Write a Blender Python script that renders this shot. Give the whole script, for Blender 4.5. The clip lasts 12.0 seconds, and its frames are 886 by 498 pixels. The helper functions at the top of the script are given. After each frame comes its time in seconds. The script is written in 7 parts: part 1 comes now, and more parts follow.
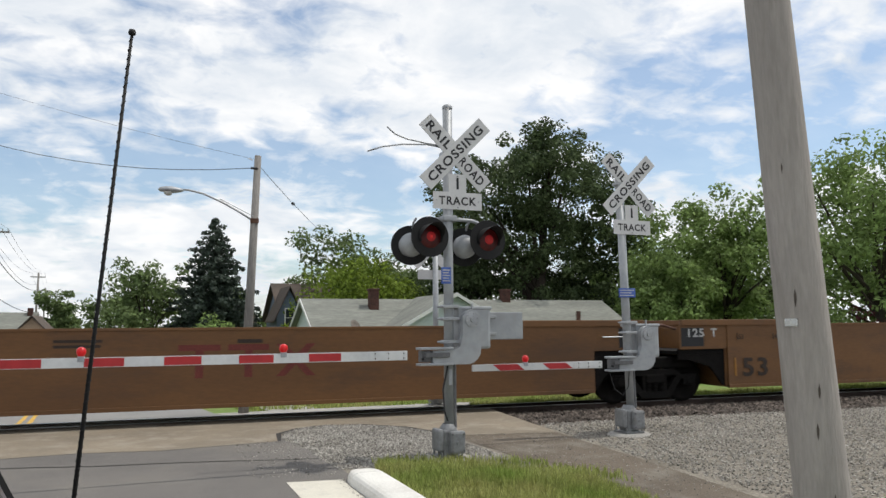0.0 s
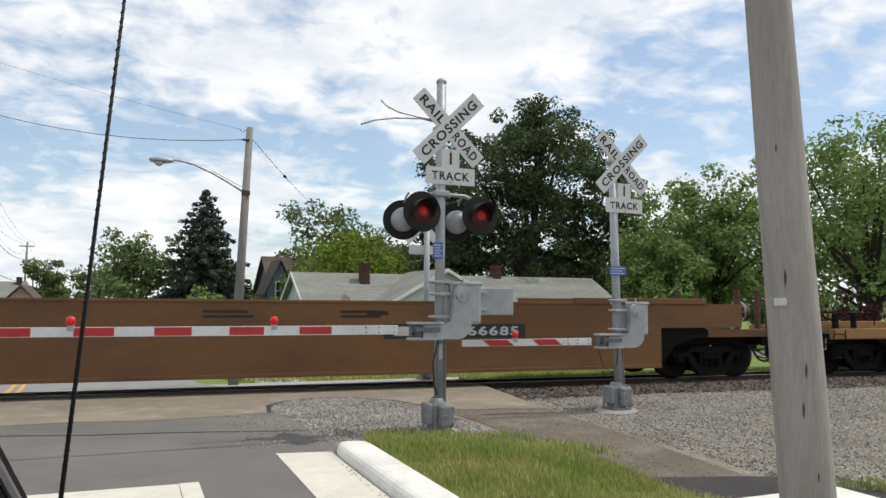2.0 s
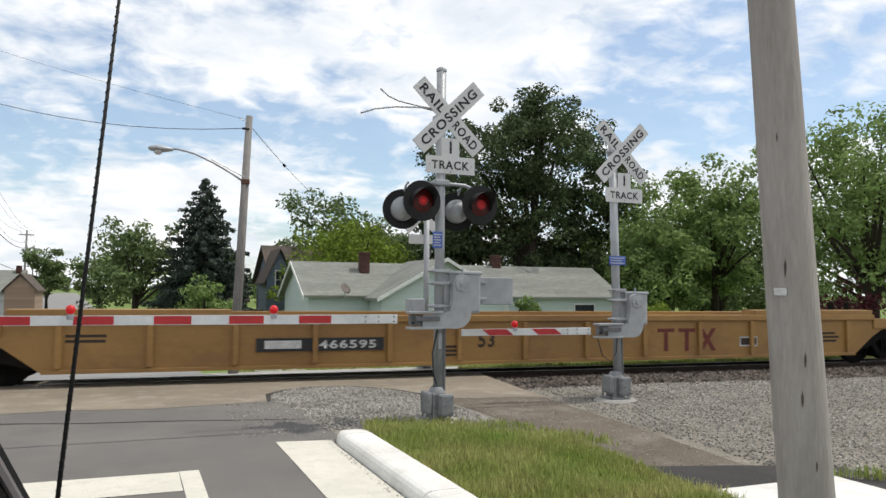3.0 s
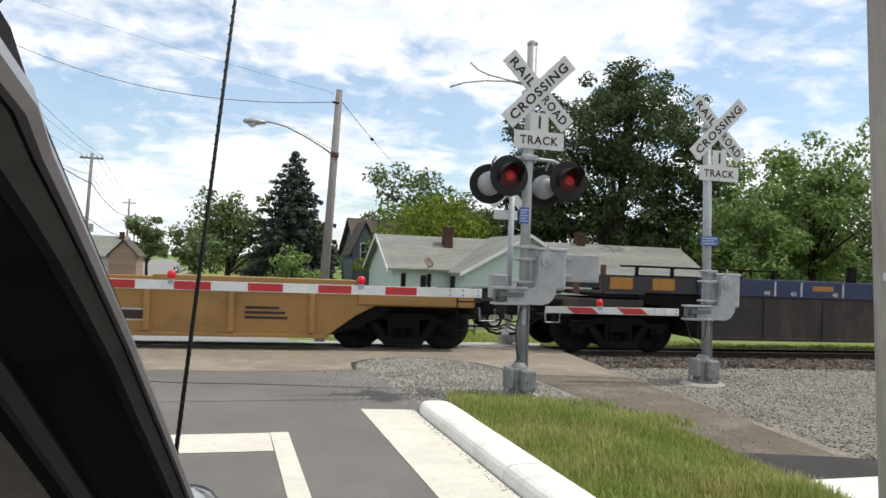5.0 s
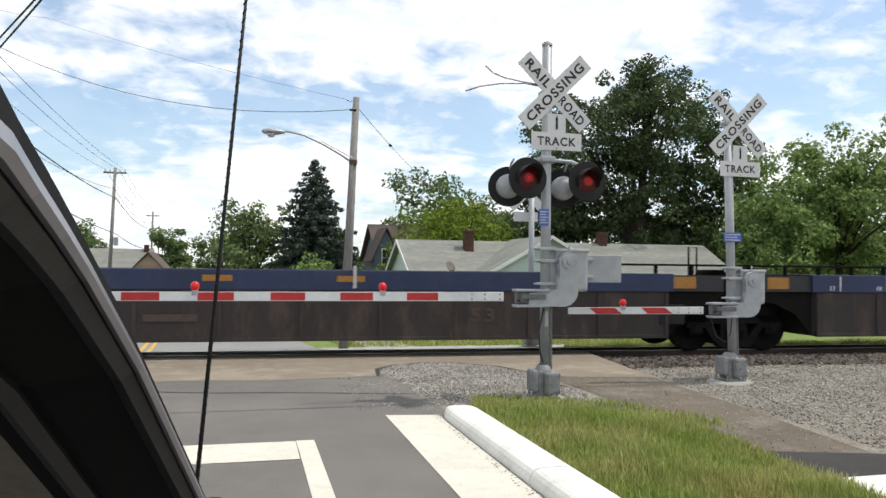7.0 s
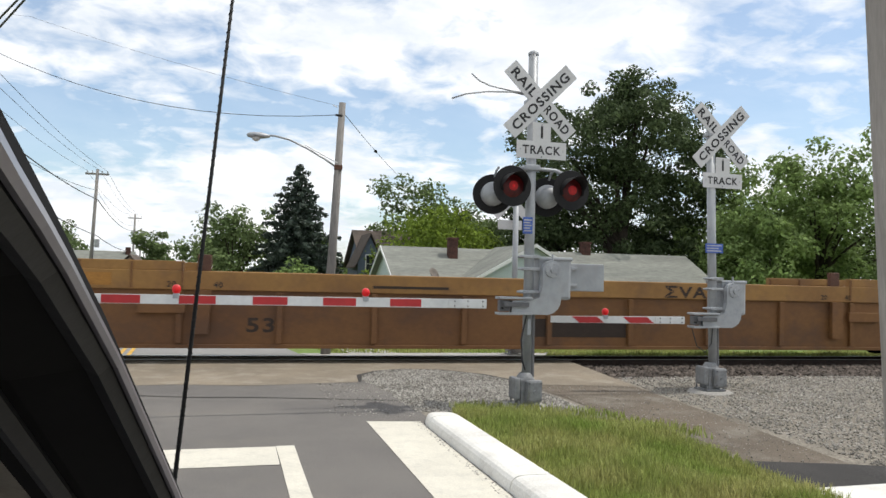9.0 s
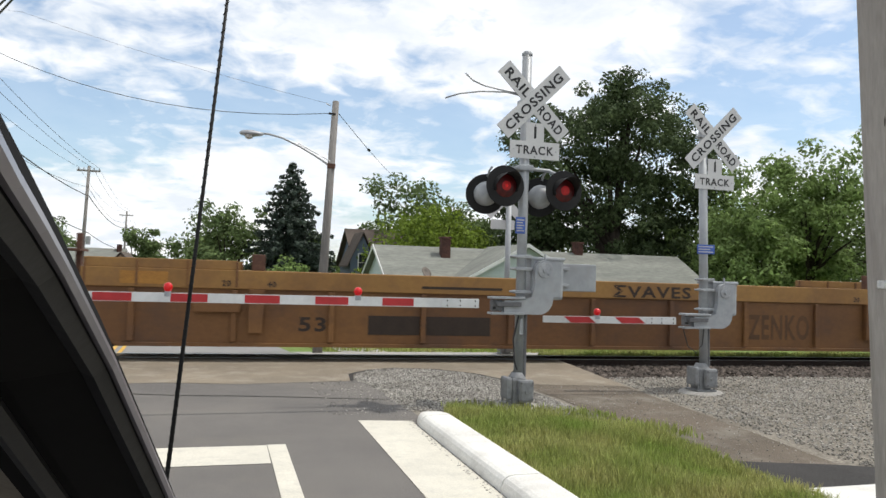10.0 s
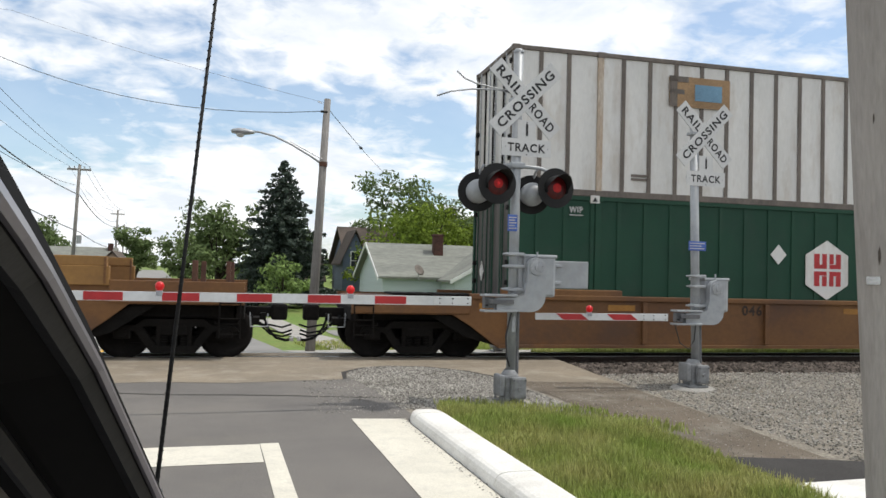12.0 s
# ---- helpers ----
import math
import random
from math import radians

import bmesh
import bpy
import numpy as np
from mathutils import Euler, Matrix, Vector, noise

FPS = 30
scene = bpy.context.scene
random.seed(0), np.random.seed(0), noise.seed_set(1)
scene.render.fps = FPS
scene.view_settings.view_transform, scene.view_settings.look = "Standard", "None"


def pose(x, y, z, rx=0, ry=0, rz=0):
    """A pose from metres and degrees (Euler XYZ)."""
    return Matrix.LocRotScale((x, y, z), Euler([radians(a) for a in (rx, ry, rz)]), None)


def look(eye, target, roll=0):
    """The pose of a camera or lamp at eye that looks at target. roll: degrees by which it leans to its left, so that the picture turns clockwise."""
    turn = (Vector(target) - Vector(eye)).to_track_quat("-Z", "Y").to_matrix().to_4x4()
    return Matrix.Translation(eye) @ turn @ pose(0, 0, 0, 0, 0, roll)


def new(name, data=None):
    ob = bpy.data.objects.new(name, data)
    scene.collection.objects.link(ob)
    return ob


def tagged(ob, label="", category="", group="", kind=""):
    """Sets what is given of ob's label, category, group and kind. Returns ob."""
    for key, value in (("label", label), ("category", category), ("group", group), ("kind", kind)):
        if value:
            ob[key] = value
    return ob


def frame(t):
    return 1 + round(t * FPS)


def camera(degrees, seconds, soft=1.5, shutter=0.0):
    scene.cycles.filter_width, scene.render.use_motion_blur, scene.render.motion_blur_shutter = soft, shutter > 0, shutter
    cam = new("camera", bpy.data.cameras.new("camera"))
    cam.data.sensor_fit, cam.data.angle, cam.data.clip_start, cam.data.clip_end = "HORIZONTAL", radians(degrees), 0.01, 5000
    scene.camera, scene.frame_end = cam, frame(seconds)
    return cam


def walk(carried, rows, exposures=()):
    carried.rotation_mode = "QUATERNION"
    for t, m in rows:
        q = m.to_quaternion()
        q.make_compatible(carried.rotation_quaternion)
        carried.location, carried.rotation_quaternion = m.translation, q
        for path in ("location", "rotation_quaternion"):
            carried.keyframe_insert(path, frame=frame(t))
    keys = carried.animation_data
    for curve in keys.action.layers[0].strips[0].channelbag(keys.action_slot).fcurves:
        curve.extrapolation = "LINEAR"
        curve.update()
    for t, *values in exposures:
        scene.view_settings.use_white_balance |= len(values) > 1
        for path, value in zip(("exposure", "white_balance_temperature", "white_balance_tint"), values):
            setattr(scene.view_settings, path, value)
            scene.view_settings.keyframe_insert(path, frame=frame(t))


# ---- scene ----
cam = camera(60.8, 12.0, soft=1.5, shutter=0.06)

# seconds, eye in metres, then yaw, pitch and roll in degrees
PATH = [
    (0.0, 0.019, -0.014, 1.716, -21.57, 5.80, -0.42),
    (0.5, 0.021, -0.014, 1.710, -21.68, 5.86, -0.44),
    (1.0, 0.021, -0.004, 1.711, -21.93, 5.30, -0.25),
    (1.5, 0.019, -0.004, 1.708, -22.11, 4.57, 0.31),
    (2.0, 0.015, -0.005, 1.709, -22.23, 3.96, 0.45),
    (2.5, 0.019, -0.000, 1.708, -22.26, 3.46, 0.50),
    (4.5, -0.001, 0.003, 1.703, -21.33, 2.41, 1.47),
    (5.0, -0.020, 0.008, 1.696, -16.03, 1.16, 2.21),
    (5.5, -0.016, 0.010, 1.705, -14.67, 0.04, 2.59),
    (6.0, -0.018, 0.007, 1.704, -13.17, -0.25, 2.40),
    (6.5, -0.006, 0.009, 1.701, -13.18, 0.55, 1.46),
    (7.0, -0.008, 0.006, 1.704, -14.41, 1.41, 0.62),
    (7.5, -0.009, 0.005, 1.703, -14.85, 1.72, 0.67),
    (9.5, -0.006, -0.001, 1.698, -15.85, 2.01, 1.69),
    (10.0, -0.009, -0.003, 1.702, -16.17, 1.92, 1.77),
    (10.5, -0.004, -0.002, 1.701, -16.41, 1.88, 1.62),
    (11.0, -0.005, -0.001, 1.702, -16.54, 1.82, 1.56),
    (11.5, -0.008, -0.001, 1.706, -16.67, 1.76, 1.55),
    (12.0, -0.005, -0.007, 1.705, -16.73, 1.75, 1.51),
]


def eye_pose(x, y, z, yaw, pitch, roll):
    return pose(x, y, z, 90 + pitch, 0, yaw) @ pose(0, 0, 0, 0, 0, roll)


walk(cam, [(row[0], eye_pose(*row[1:])) for row in PATH],
     [(0.0, -0.24), (1.5, -0.22), (2.5, -0.17), (4.5, -0.04), (5.5, 0.0), (6.5, 0.06), (7.5, 0.0), (9.5, -0.07), (12.0, -0.07)])

# ---- world, sun ----
SUN_AZ, SUN_EL = 99.0, 63.0      # degrees: compass from +y clockwise, height
world = bpy.data.worlds.new("sky")
scene.world = world
world.use_nodes = True
wn, wl = world.node_tree.nodes, world.node_tree.links
wn.clear()


def wnode(kind, **sets):
    n = wn.new(kind)
    for k, v in sets.items():
        n.inputs[k].default_value = v
    return n


w_out = wn.new("ShaderNodeOutputWorld")
w_sky = wn.new("ShaderNodeTexSky")
w_sky.sky_type, w_sky.sun_disc = "NISHITA", False
w_sky.sun_elevation, w_sky.sun_rotation = radians(SUN_EL), radians(SUN_AZ)
w_sky.air_density, w_sky.dust_density = 1.0, 1.2
w_bg = wnode("ShaderNodeBackground", Strength=0.15)
w_cloud = wnode("ShaderNodeBackground", Strength=1.22)
w_mix = wn.new("ShaderNodeMixShader")
w_tc = wn.new("ShaderNodeTexCoord")
w_sep = wn.new("ShaderNodeSeparateXYZ")
wl.new(w_tc.outputs["Generated"], w_sep.inputs[0])


def wmath(op, a, b=0.0, c=0.0):
    n = wn.new("ShaderNodeMath")
    n.operation = op
    for k, v in enumerate((a, b, c)):
        if isinstance(v, (int, float)):
            n.inputs[k].default_value = v
        else:
            wl.new(v, n.inputs[k])
    return n.outputs[0]


# the cloud layer lies flat overhead: directions are spread out by their height
w_up = wmath("ADD", wmath("MAXIMUM", w_sep.outputs["Z"], 0.0), 0.24)
w_div = wn.new("ShaderNodeVectorMath"); w_div.operation = "DIVIDE"
w_cmb = wn.new("ShaderNodeCombineXYZ")
for k in "XYZ":
    wl.new(w_up, w_cmb.inputs[k])
wl.new(w_tc.outputs["Generated"], w_div.inputs[0])
wl.new(w_cmb.outputs[0], w_div.inputs[1])
w_map = wn.new("ShaderNodeMapping")
w_map.inputs["Scale"].default_value = (1.0, 1.1, 0.0)
w_map.inputs["Location"].default_value = (0.35, 0.9, 0.0)
wl.new(w_div.outputs[0], w_map.inputs[0])
w_n1 = wnode("ShaderNodeTexNoise", Scale=1.5, Detail=8.0, Roughness=0.55, Distortion=0.25)
w_n2 = wnode("ShaderNodeTexNoise", Scale=8.5, Detail=5.0, Roughness=0.55, Distortion=0.4)
w_n3 = wnode("ShaderNodeTexNoise", Scale=3.4, Detail=4.0, Roughness=0.5)
wl.new(w_map.outputs[0], w_n1.inputs["Vector"])
wl.new(w_map.outputs[0], w_n2.inputs["Vector"])
wl.new(w_tc.outputs["Generated"], w_n3.inputs["Vector"])
# a clearer belt of sky between the sheet overhead and the heaps along the horizon
w_h = wmath("ADD", w_sep.outputs["Z"], wmath("MULTIPLY_ADD", w_n3.outputs["Fac"], 0.30, -0.15))
w_belt = wmath("EXPONENT", wmath("MULTIPLY", wmath("POWER", wmath("MULTIPLY", wmath("SUBTRACT", w_h, 0.195), 19.0), 2.0), -1.0))
w_sum = wmath("MULTIPLY_ADD", w_n2.outputs["Fac"], 0.55, w_n1.outputs["Fac"])
w_sum = wmath("MULTIPLY_ADD", w_belt, -0.19, w_sum)
w_ramp = wn.new("ShaderNodeValToRGB")
w_ramp.color_ramp.elements[0].position, w_ramp.color_ramp.elements[1].position = 0.575, 0.765
w_ramp.color_ramp.elements[1].color = (0.97, 0.97, 0.97, 1)
w_ramp.color_ramp.elements[0].color = (0.16, 0.16, 0.16, 1)
wl.new(w_sum, w_ramp.inputs[0])
wl.new(w_ramp.outputs[0], w_mix.inputs[0])
# thicker cloud is a little greyer beneath
w_shade = wn.new("ShaderNodeValToRGB")
w_shade.color_ramp.elements[0].position, w_shade.color_ramp.elements[1].position = 0.40, 0.62
w_shade.color_ramp.elements[0].color = (1.0, 1.0, 1.0, 1)
w_shade.color_ramp.elements[1].color = (0.75, 0.80, 0.86, 1)
w_n4 = wnode("ShaderNodeTexNoise", Scale=3.2, Detail=6.0, Roughness=0.6, Distortion=0.3)
wl.new(w_map.outputs[0], w_n4.inputs["Vector"])
wl.new(w_n4.outputs["Fac"], w_shade.inputs[0])
wl.new(w_shade.outputs[0], w_cloud.inputs["Color"])
w_tint = wn.new("ShaderNodeMix")
w_tint.data_type, w_tint.blend_type = "RGBA", "MULTIPLY"
w_tint.inputs[0].default_value, w_tint.inputs[7].default_value = 1.0, (1.04, 1.12, 1.14, 1)
wl.new(w_sky.outputs[0], w_tint.inputs[6])
wl.new(w_tint.outputs[2], w_bg.inputs["Color"])
wl.new(w_bg.outputs[0], w_mix.inputs[1])
wl.new(w_cloud.outputs[0], w_mix.inputs[2])
wl.new(w_mix.outputs[0], w_out.inputs[0])

sun = new("sun", bpy.data.lights.new("sun", "SUN"))
sun.data.energy, sun.data.angle, sun.data.color = 3.0, radians(0.6), (1.0, 0.95, 0.87)
_a, _e = radians(SUN_AZ), radians(SUN_EL)
sun.matrix_world = look((math.sin(_a) * math.cos(_e) * 50, math.cos(_a) * math.cos(_e) * 50, math.sin(_e) * 50), (0, 0, 0))

# ---- materials ----
MATS = {}


def mat(name, col, col2=None, scale=3.0, rough=0.7, metal=0.0, fine=40.0, amount=0.25, bump=0.15, stain=None, stain_scale=1.2,
        stain_amount=0.35, stretch=(1, 1, 1), emit=0.0, island=0.0, translucent=0.0, object_random=0.0):
    """A surface with broad variation (col to col2), fine grain, optional stains and relief."""
    m = bpy.data.materials.new(name)
    m.use_nodes = True
    n, l = m.node_tree.nodes, m.node_tree.links
    b = n["Principled BSDF"]
    tc = n.new("ShaderNodeTexCoord")
    mp = n.new("ShaderNodeMapping")
    mp.inputs["Scale"].default_value = stretch
    l.new(tc.outputs["Object"], mp.inputs[0])

    def noise_tex(s, d=5.0, r=0.6):
        t = n.new("ShaderNodeTexNoise")
        t.inputs["Scale"].default_value, t.inputs["Detail"].default_value, t.inputs["Roughness"].default_value = s, d, r
        l.new(mp.outputs[0], t.inputs["Vector"])
        return t.outputs["Fac"]

    def ramp(src, a, bb):
        r = n.new("ShaderNodeMapRange")
        r.inputs["From Min"].default_value, r.inputs["From Max"].default_value = a, bb
        l.new(src, r.inputs["Value"])
        return r.outputs[0]

    def blend(fac, a, bb, kind="MIX"):
        x = n.new("ShaderNodeMix")
        x.data_type, x.blend_type = "RGBA", kind
        for sock, v in ((x.inputs[0], fac), (x.inputs[6], a), (x.inputs[7], bb)):
            if isinstance(v, (int, float)):
                sock.default_value = v
            elif isinstance(v, tuple):
                sock.default_value = (*v, 1)
            else:
                l.new(v, sock)
        return x.outputs[2]

    col2 = col2 or tuple(c * 0.72 for c in col)
    c = blend(ramp(noise_tex(scale), 0.32, 0.68), col, col2)
    grain = noise_tex(fine, 3.0)
    g = n.new("ShaderNodeMapRange")
    g.inputs["From Min"].default_value, g.inputs["From Max"].default_value = 0.25, 0.75
    g.inputs["To Min"].default_value, g.inputs["To Max"].default_value = 1 - amount, 1 + amount
    l.new(grain, g.inputs["Value"])
    c = blend(1.0, c, g.outputs[0], "MULTIPLY")
    if stain:
        k = n.new("ShaderNodeMath")
        k.operation = "MULTIPLY"
        k.inputs[1].default_value = stain_amount
        l.new(ramp(noise_tex(stain_scale, 8.0, 0.7), 0.5, 0.66), k.inputs[0])
        c = blend(k.outputs[0], c, stain)
    if island or object_random:
        src = n.new("ShaderNodeNewGeometry").outputs["Random Per Island"] if island else n.new("ShaderNodeObjectInfo").outputs["Random"]
        r = n.new("ShaderNodeMapRange")
        v = island or object_random
        r.inputs["To Min"].default_value, r.inputs["To Max"].default_value = 1 - v, 1 + v
        l.new(src, r.inputs["Value"])
        c = blend(1.0, c, r.outputs[0], "MULTIPLY")
    l.new(c, b.inputs["Base Color"])
    b.inputs["Roughness"].default_value, b.inputs["Metallic"].default_value = rough, metal
    b.inputs["Specular IOR Level"].default_value = 0.15 if (translucent or rough >= 0.85) else 0.4
    if bump:
        bp = n.new("ShaderNodeBump")
        bp.inputs["Strength"].default_value, bp.inputs["Distance"].default_value = bump, 0.02
        l.new(grain, bp.inputs["Height"])
        l.new(bp.outputs[0], b.inputs["Normal"])
    if emit:
        b.inputs["Emission Color"].default_value = (*col, 1)
        b.inputs["Emission Strength"].default_value = emit
    if translucent:
        tr = n.new("ShaderNodeBsdfTranslucent")
        l.new(c, tr.inputs["Color"])
        mx = n.new("ShaderNodeMixShader")
        mx.inputs[0].default_value = translucent
        l.new(b.outputs[0], mx.inputs[1])
        l.new(tr.outputs[0], mx.inputs[2])
        l.new(mx.outputs[0], n["Material Output"].inputs[0])
    MATS[name] = m
    return m


ASPHALT = mat("asphalt", (0.16, 0.15, 0.139), (0.125, 0.118, 0.112), 0.6, 0.85, fine=90, amount=0.3, bump=0.3, stain=(0.2, 0.182, 0.155), stain_scale=0.5)
ASPHALT_FAR = mat("worn_asphalt", (0.24, 0.235, 0.225), (0.2, 0.195, 0.19), 0.4, 0.9, fine=30, amount=0.15)
DECK = mat("dusty_crossing_surface", (0.245, 0.207, 0.158), (0.185, 0.158, 0.124), 0.7, 0.9, fine=60, amount=0.25, bump=0.3, stain=(0.36, 0.33, 0.28), stain_scale=1.7, stain_amount=0.45)
PATHM = mat("dusty_path_surface", (0.145, 0.12, 0.094), (0.108, 0.09, 0.071), 0.8, 0.92, fine=70, amount=0.28, bump=0.35, stain=(0.24, 0.222, 0.19), stain_scale=1.3, stain_amount=0.55)
PATCH = mat("dark_asphalt_tone", (0.06, 0.057, 0.055), None, 1.0, 0.9, fine=80, amount=0.3, bump=0.3)
GRAVEL = mat("gravel_ground", (0.25, 0.227, 0.19), (0.165, 0.148, 0.122), 1.2, 0.95, fine=26, amount=0.5, bump=0.7, stain=(0.12, 0.105, 0.085), stain_scale=0.7)
STONE = mat("gravel_stone", (0.32, 0.305, 0.275), (0.20, 0.187, 0.167), 0.9, 0.9, fine=60, amount=0.2, island=0.6)
BALLAST = mat("ballast_stone", (0.13, 0.108, 0.092), (0.06, 0.05, 0.043), 2.0, 0.9, fine=40, amount=0.3, island=0.6)
BALLASTG = mat("ballast_ground", (0.085, 0.075, 0.066), (0.05, 0.045, 0.04), 2.0, 0.95, fine=20, amount=0.5, bump=0.8)
PAINT = mat("road_paint", (0.62, 0.59, 0.505), (0.53, 0.505, 0.435), 2.0, 0.75, fine=70, amount=0.12, bump=0.2, stain=(0.35, 0.34, 0.32), stain_scale=7.0, stain_amount=0.3)
YPAINT = mat("yellow_road_paint", (0.62, 0.36, 0.05), None, 2.0, 0.8)
KERBM = mat("painted_kerb_concrete", (0.70, 0.69, 0.65), (0.60, 0.585, 0.55), 1.5, 0.8, fine=50, amount=0.12, bump=0.3, stain=(0.42, 0.4, 0.36), stain_scale=3.0, stain_amount=0.3)
CONC = mat("old_concrete", (0.36, 0.345, 0.32), (0.27, 0.26, 0.24), 2.0, 0.9, fine=40, amount=0.2, bump=0.3)
SOIL = mat("lawn_ground", (0.14, 0.17, 0.05), (0.2, 0.185, 0.085), 1.5, 0.95, fine=30, amount=0.35, bump=0.4)
LAWN = mat("far_lawn", (0.12, 0.19, 0.045), (0.16, 0.19, 0.06), 0.35, 0.95, fine=8, amount=0.3, bump=0.4)
BLADE = mat("grass_blade", (0.215, 0.295, 0.062), (0.38, 0.36, 0.14), 1.1, 0.6, fine=10, amount=0.2, bump=0, island=0.35, translucent=0.3)
GALV = mat("galvanised_steel", (0.40, 0.41, 0.42), (0.3, 0.31, 0.325), 5.0, 0.5, 0.55, fine=25, amount=0.12, bump=0.05)
SILVER = mat("aluminium_paint", (0.37, 0.385, 0.40), (0.29, 0.305, 0.32), 3.0, 0.5, 0.25, fine=20, amount=0.08, bump=0.05, stain=(0.25, 0.24, 0.23), stain_scale=5.0, stain_amount=0.4)
SIGNW = mat("white_sign_sheet", (0.58, 0.58, 0.575), (0.5, 0.5, 0.5), 3.0, 0.5, fine=30, amount=0.06, bump=0.0)
INK = mat("black_ink", (0.02, 0.02, 0.022), None, 5.0, 0.6, bump=0)
BLACK = mat("black_paint", (0.006, 0.006, 0.0065), (0.009, 0.009, 0.0095), 5.0, 0.75, bump=0.05)
LENS = mat("red_signal_lens", (0.06, 0.0015, 0.0015), (0.018, 0.0008, 0.0008), 14.0, 0.5, bump=0, emit=0.12)
LENS_MID = mat("glowing_red_lens_centre", (0.27, 0.004, 0.004), (0.13, 0.002, 0.002), 26.0, 0.5, bump=0, emit=0.35)
LENS_HOT = mat("lit_red_bulb", (0.5, 0.008, 0.010), (0.34, 0.004, 0.006), 25.0, 0.3, bump=0, emit=0.3)
ARMW = mat("white_gate_arm", (0.60, 0.61, 0.61), (0.52, 0.53, 0.53), 3.0, 0.5, fine=20, amount=0.06, bump=0.05)
ARMR = mat("red_reflective_sheet", (0.42, 0.025, 0.028), (0.33, 0.02, 0.022), 4.0, 0.45, fine=20, amount=0.08, bump=0.0)
BLUE = mat("blue_plate", (0.06, 0.13, 0.42), (0.05, 0.1, 0.35), 8.0, 0.5, bump=0)
POLEW = mat("weathered_pole_wood", (0.35, 0.325, 0.30), (0.285, 0.262, 0.243), 2.0, 0.9, fine=11, amount=0.11, bump=0.4, stretch=(5, 5, 0.7), stain=(0.17, 0.15, 0.135), stain_scale=0.8, stain_amount=0.4)
POLEK = mat("dark_split_wood", (0.10, 0.085, 0.073), None, 8.0, 0.95)
POLEG = mat("grey_pole_wood", (0.25, 0.238, 0.225), (0.175, 0.165, 0.155), 2.5, 0.9, fine=9, amount=0.3, bump=0.3, stretch=(6, 6, 0.5))
WIRE = mat("cable_sheath", (0.03, 0.03, 0.032), None, 3.0, 0.6, bump=0)
RAILM = mat("rusty_rail", (0.075, 0.05, 0.038), (0.05, 0.036, 0.03), 3.0, 0.7, 0.3, fine=30, amount=0.3)
RAILTOP = mat("polished_rail_head", (0.5, 0.5, 0.5), (0.4, 0.4, 0.4), 3.0, 0.3, 0.9, bump=0)
TIE = mat("creosoted_tie", (0.045, 0.038, 0.032), None, 3.0, 0.9, fine=20, amount=0.35, stretch=(4, 0.6, 4))
BROWN = mat("brown_wagon_paint", (0.172, 0.08, 0.026), (0.115, 0.053, 0.019), 0.35, 0.6, fine=14, amount=0.12, bump=0.05, stain=(0.07, 0.038, 0.022), stain_scale=0.9, stain_amount=0.65, stretch=(0.5, 1, 1.6))
YELLOW = mat("yellow_wagon_paint", (0.33, 0.186, 0.055), (0.225, 0.120, 0.038), 0.4, 0.55, fine=14, amount=0.08, bump=0.05, stain=(0.17, 0.09, 0.04), stain_scale=1.1, stain_amount=0.5, stretch=(0.7, 1, 1.2))
ORANGE = mat("rusty_yellow_wagon_paint", (0.19, 0.09, 0.028), (0.112, 0.05, 0.021), 0.5, 0.65, fine=14, amount=0.12, bump=0.08, stain=(0.09, 0.05, 0.03), stain_scale=1.0, stain_amount=0.6, stretch=(0.8, 1, 1.0))
CHORD = mat("faded_yellow_chord_paint", (0.31, 0.168, 0.047), (0.205, 0.102, 0.032), 0.5, 0.6, fine=14, amount=0.1, bump=0.05, stain=(0.15, 0.08, 0.04), stain_scale=1.3, stain_amount=0.5)
DARKW = mat("grimy_dark_brown_wagon_paint", (0.040, 0.030, 0.027), (0.026, 0.021, 0.020), 0.5, 0.7, fine=12, amount=0.2, bump=0.08, stain=(0.11, 0.075, 0.055), stain_scale=1.4, stain_amount=0.5, stretch=(1.6, 1, 0.5))
NAVY = mat("navy_wagon_paint", (0.021, 0.034, 0.092), (0.015, 0.023, 0.06), 0.6, 0.5, fine=14, amount=0.12, bump=0.04, stain=(0.05, 0.05, 0.06), stain_scale=1.5)
NAVYD = mat("grimy_navy_deck_paint", (0.022, 0.024, 0.034), (0.03, 0.026, 0.026), 0.8, 0.6, fine=14, amount=0.2, bump=0.05)
# bogie steels set near black so they stay dark even in direct sun
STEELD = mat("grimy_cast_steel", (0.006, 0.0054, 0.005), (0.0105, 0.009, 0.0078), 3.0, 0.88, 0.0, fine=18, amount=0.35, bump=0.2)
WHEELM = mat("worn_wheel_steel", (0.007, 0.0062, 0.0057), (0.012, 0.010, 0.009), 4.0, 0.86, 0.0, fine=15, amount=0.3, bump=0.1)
RUST = mat("rusted_steel", (0.12, 0.055, 0.033), (0.07, 0.036, 0.026), 2.0, 0.8, fine=18, amount=0.3, bump=0.2)
STENCIL = mat("dark_stencil_paint", (0.04, 0.026, 0.018), None, 4.0, 0.7, bump=0)
REDST = mat("dark_red_stencil_paint", (0.15, 0.032, 0.024), None, 4.0, 0.7, bump=0)
WHITEST = mat("white_stencil_paint", (0.5, 0.5, 0.48), (0.36, 0.36, 0.36), 6.0, 0.7, bump=0)
SCRAWL = mat("faint_scrawl_paint", (0.085, 0.045, 0.022), (0.12, 0.058, 0.024), 3.0, 0.75, bump=0)
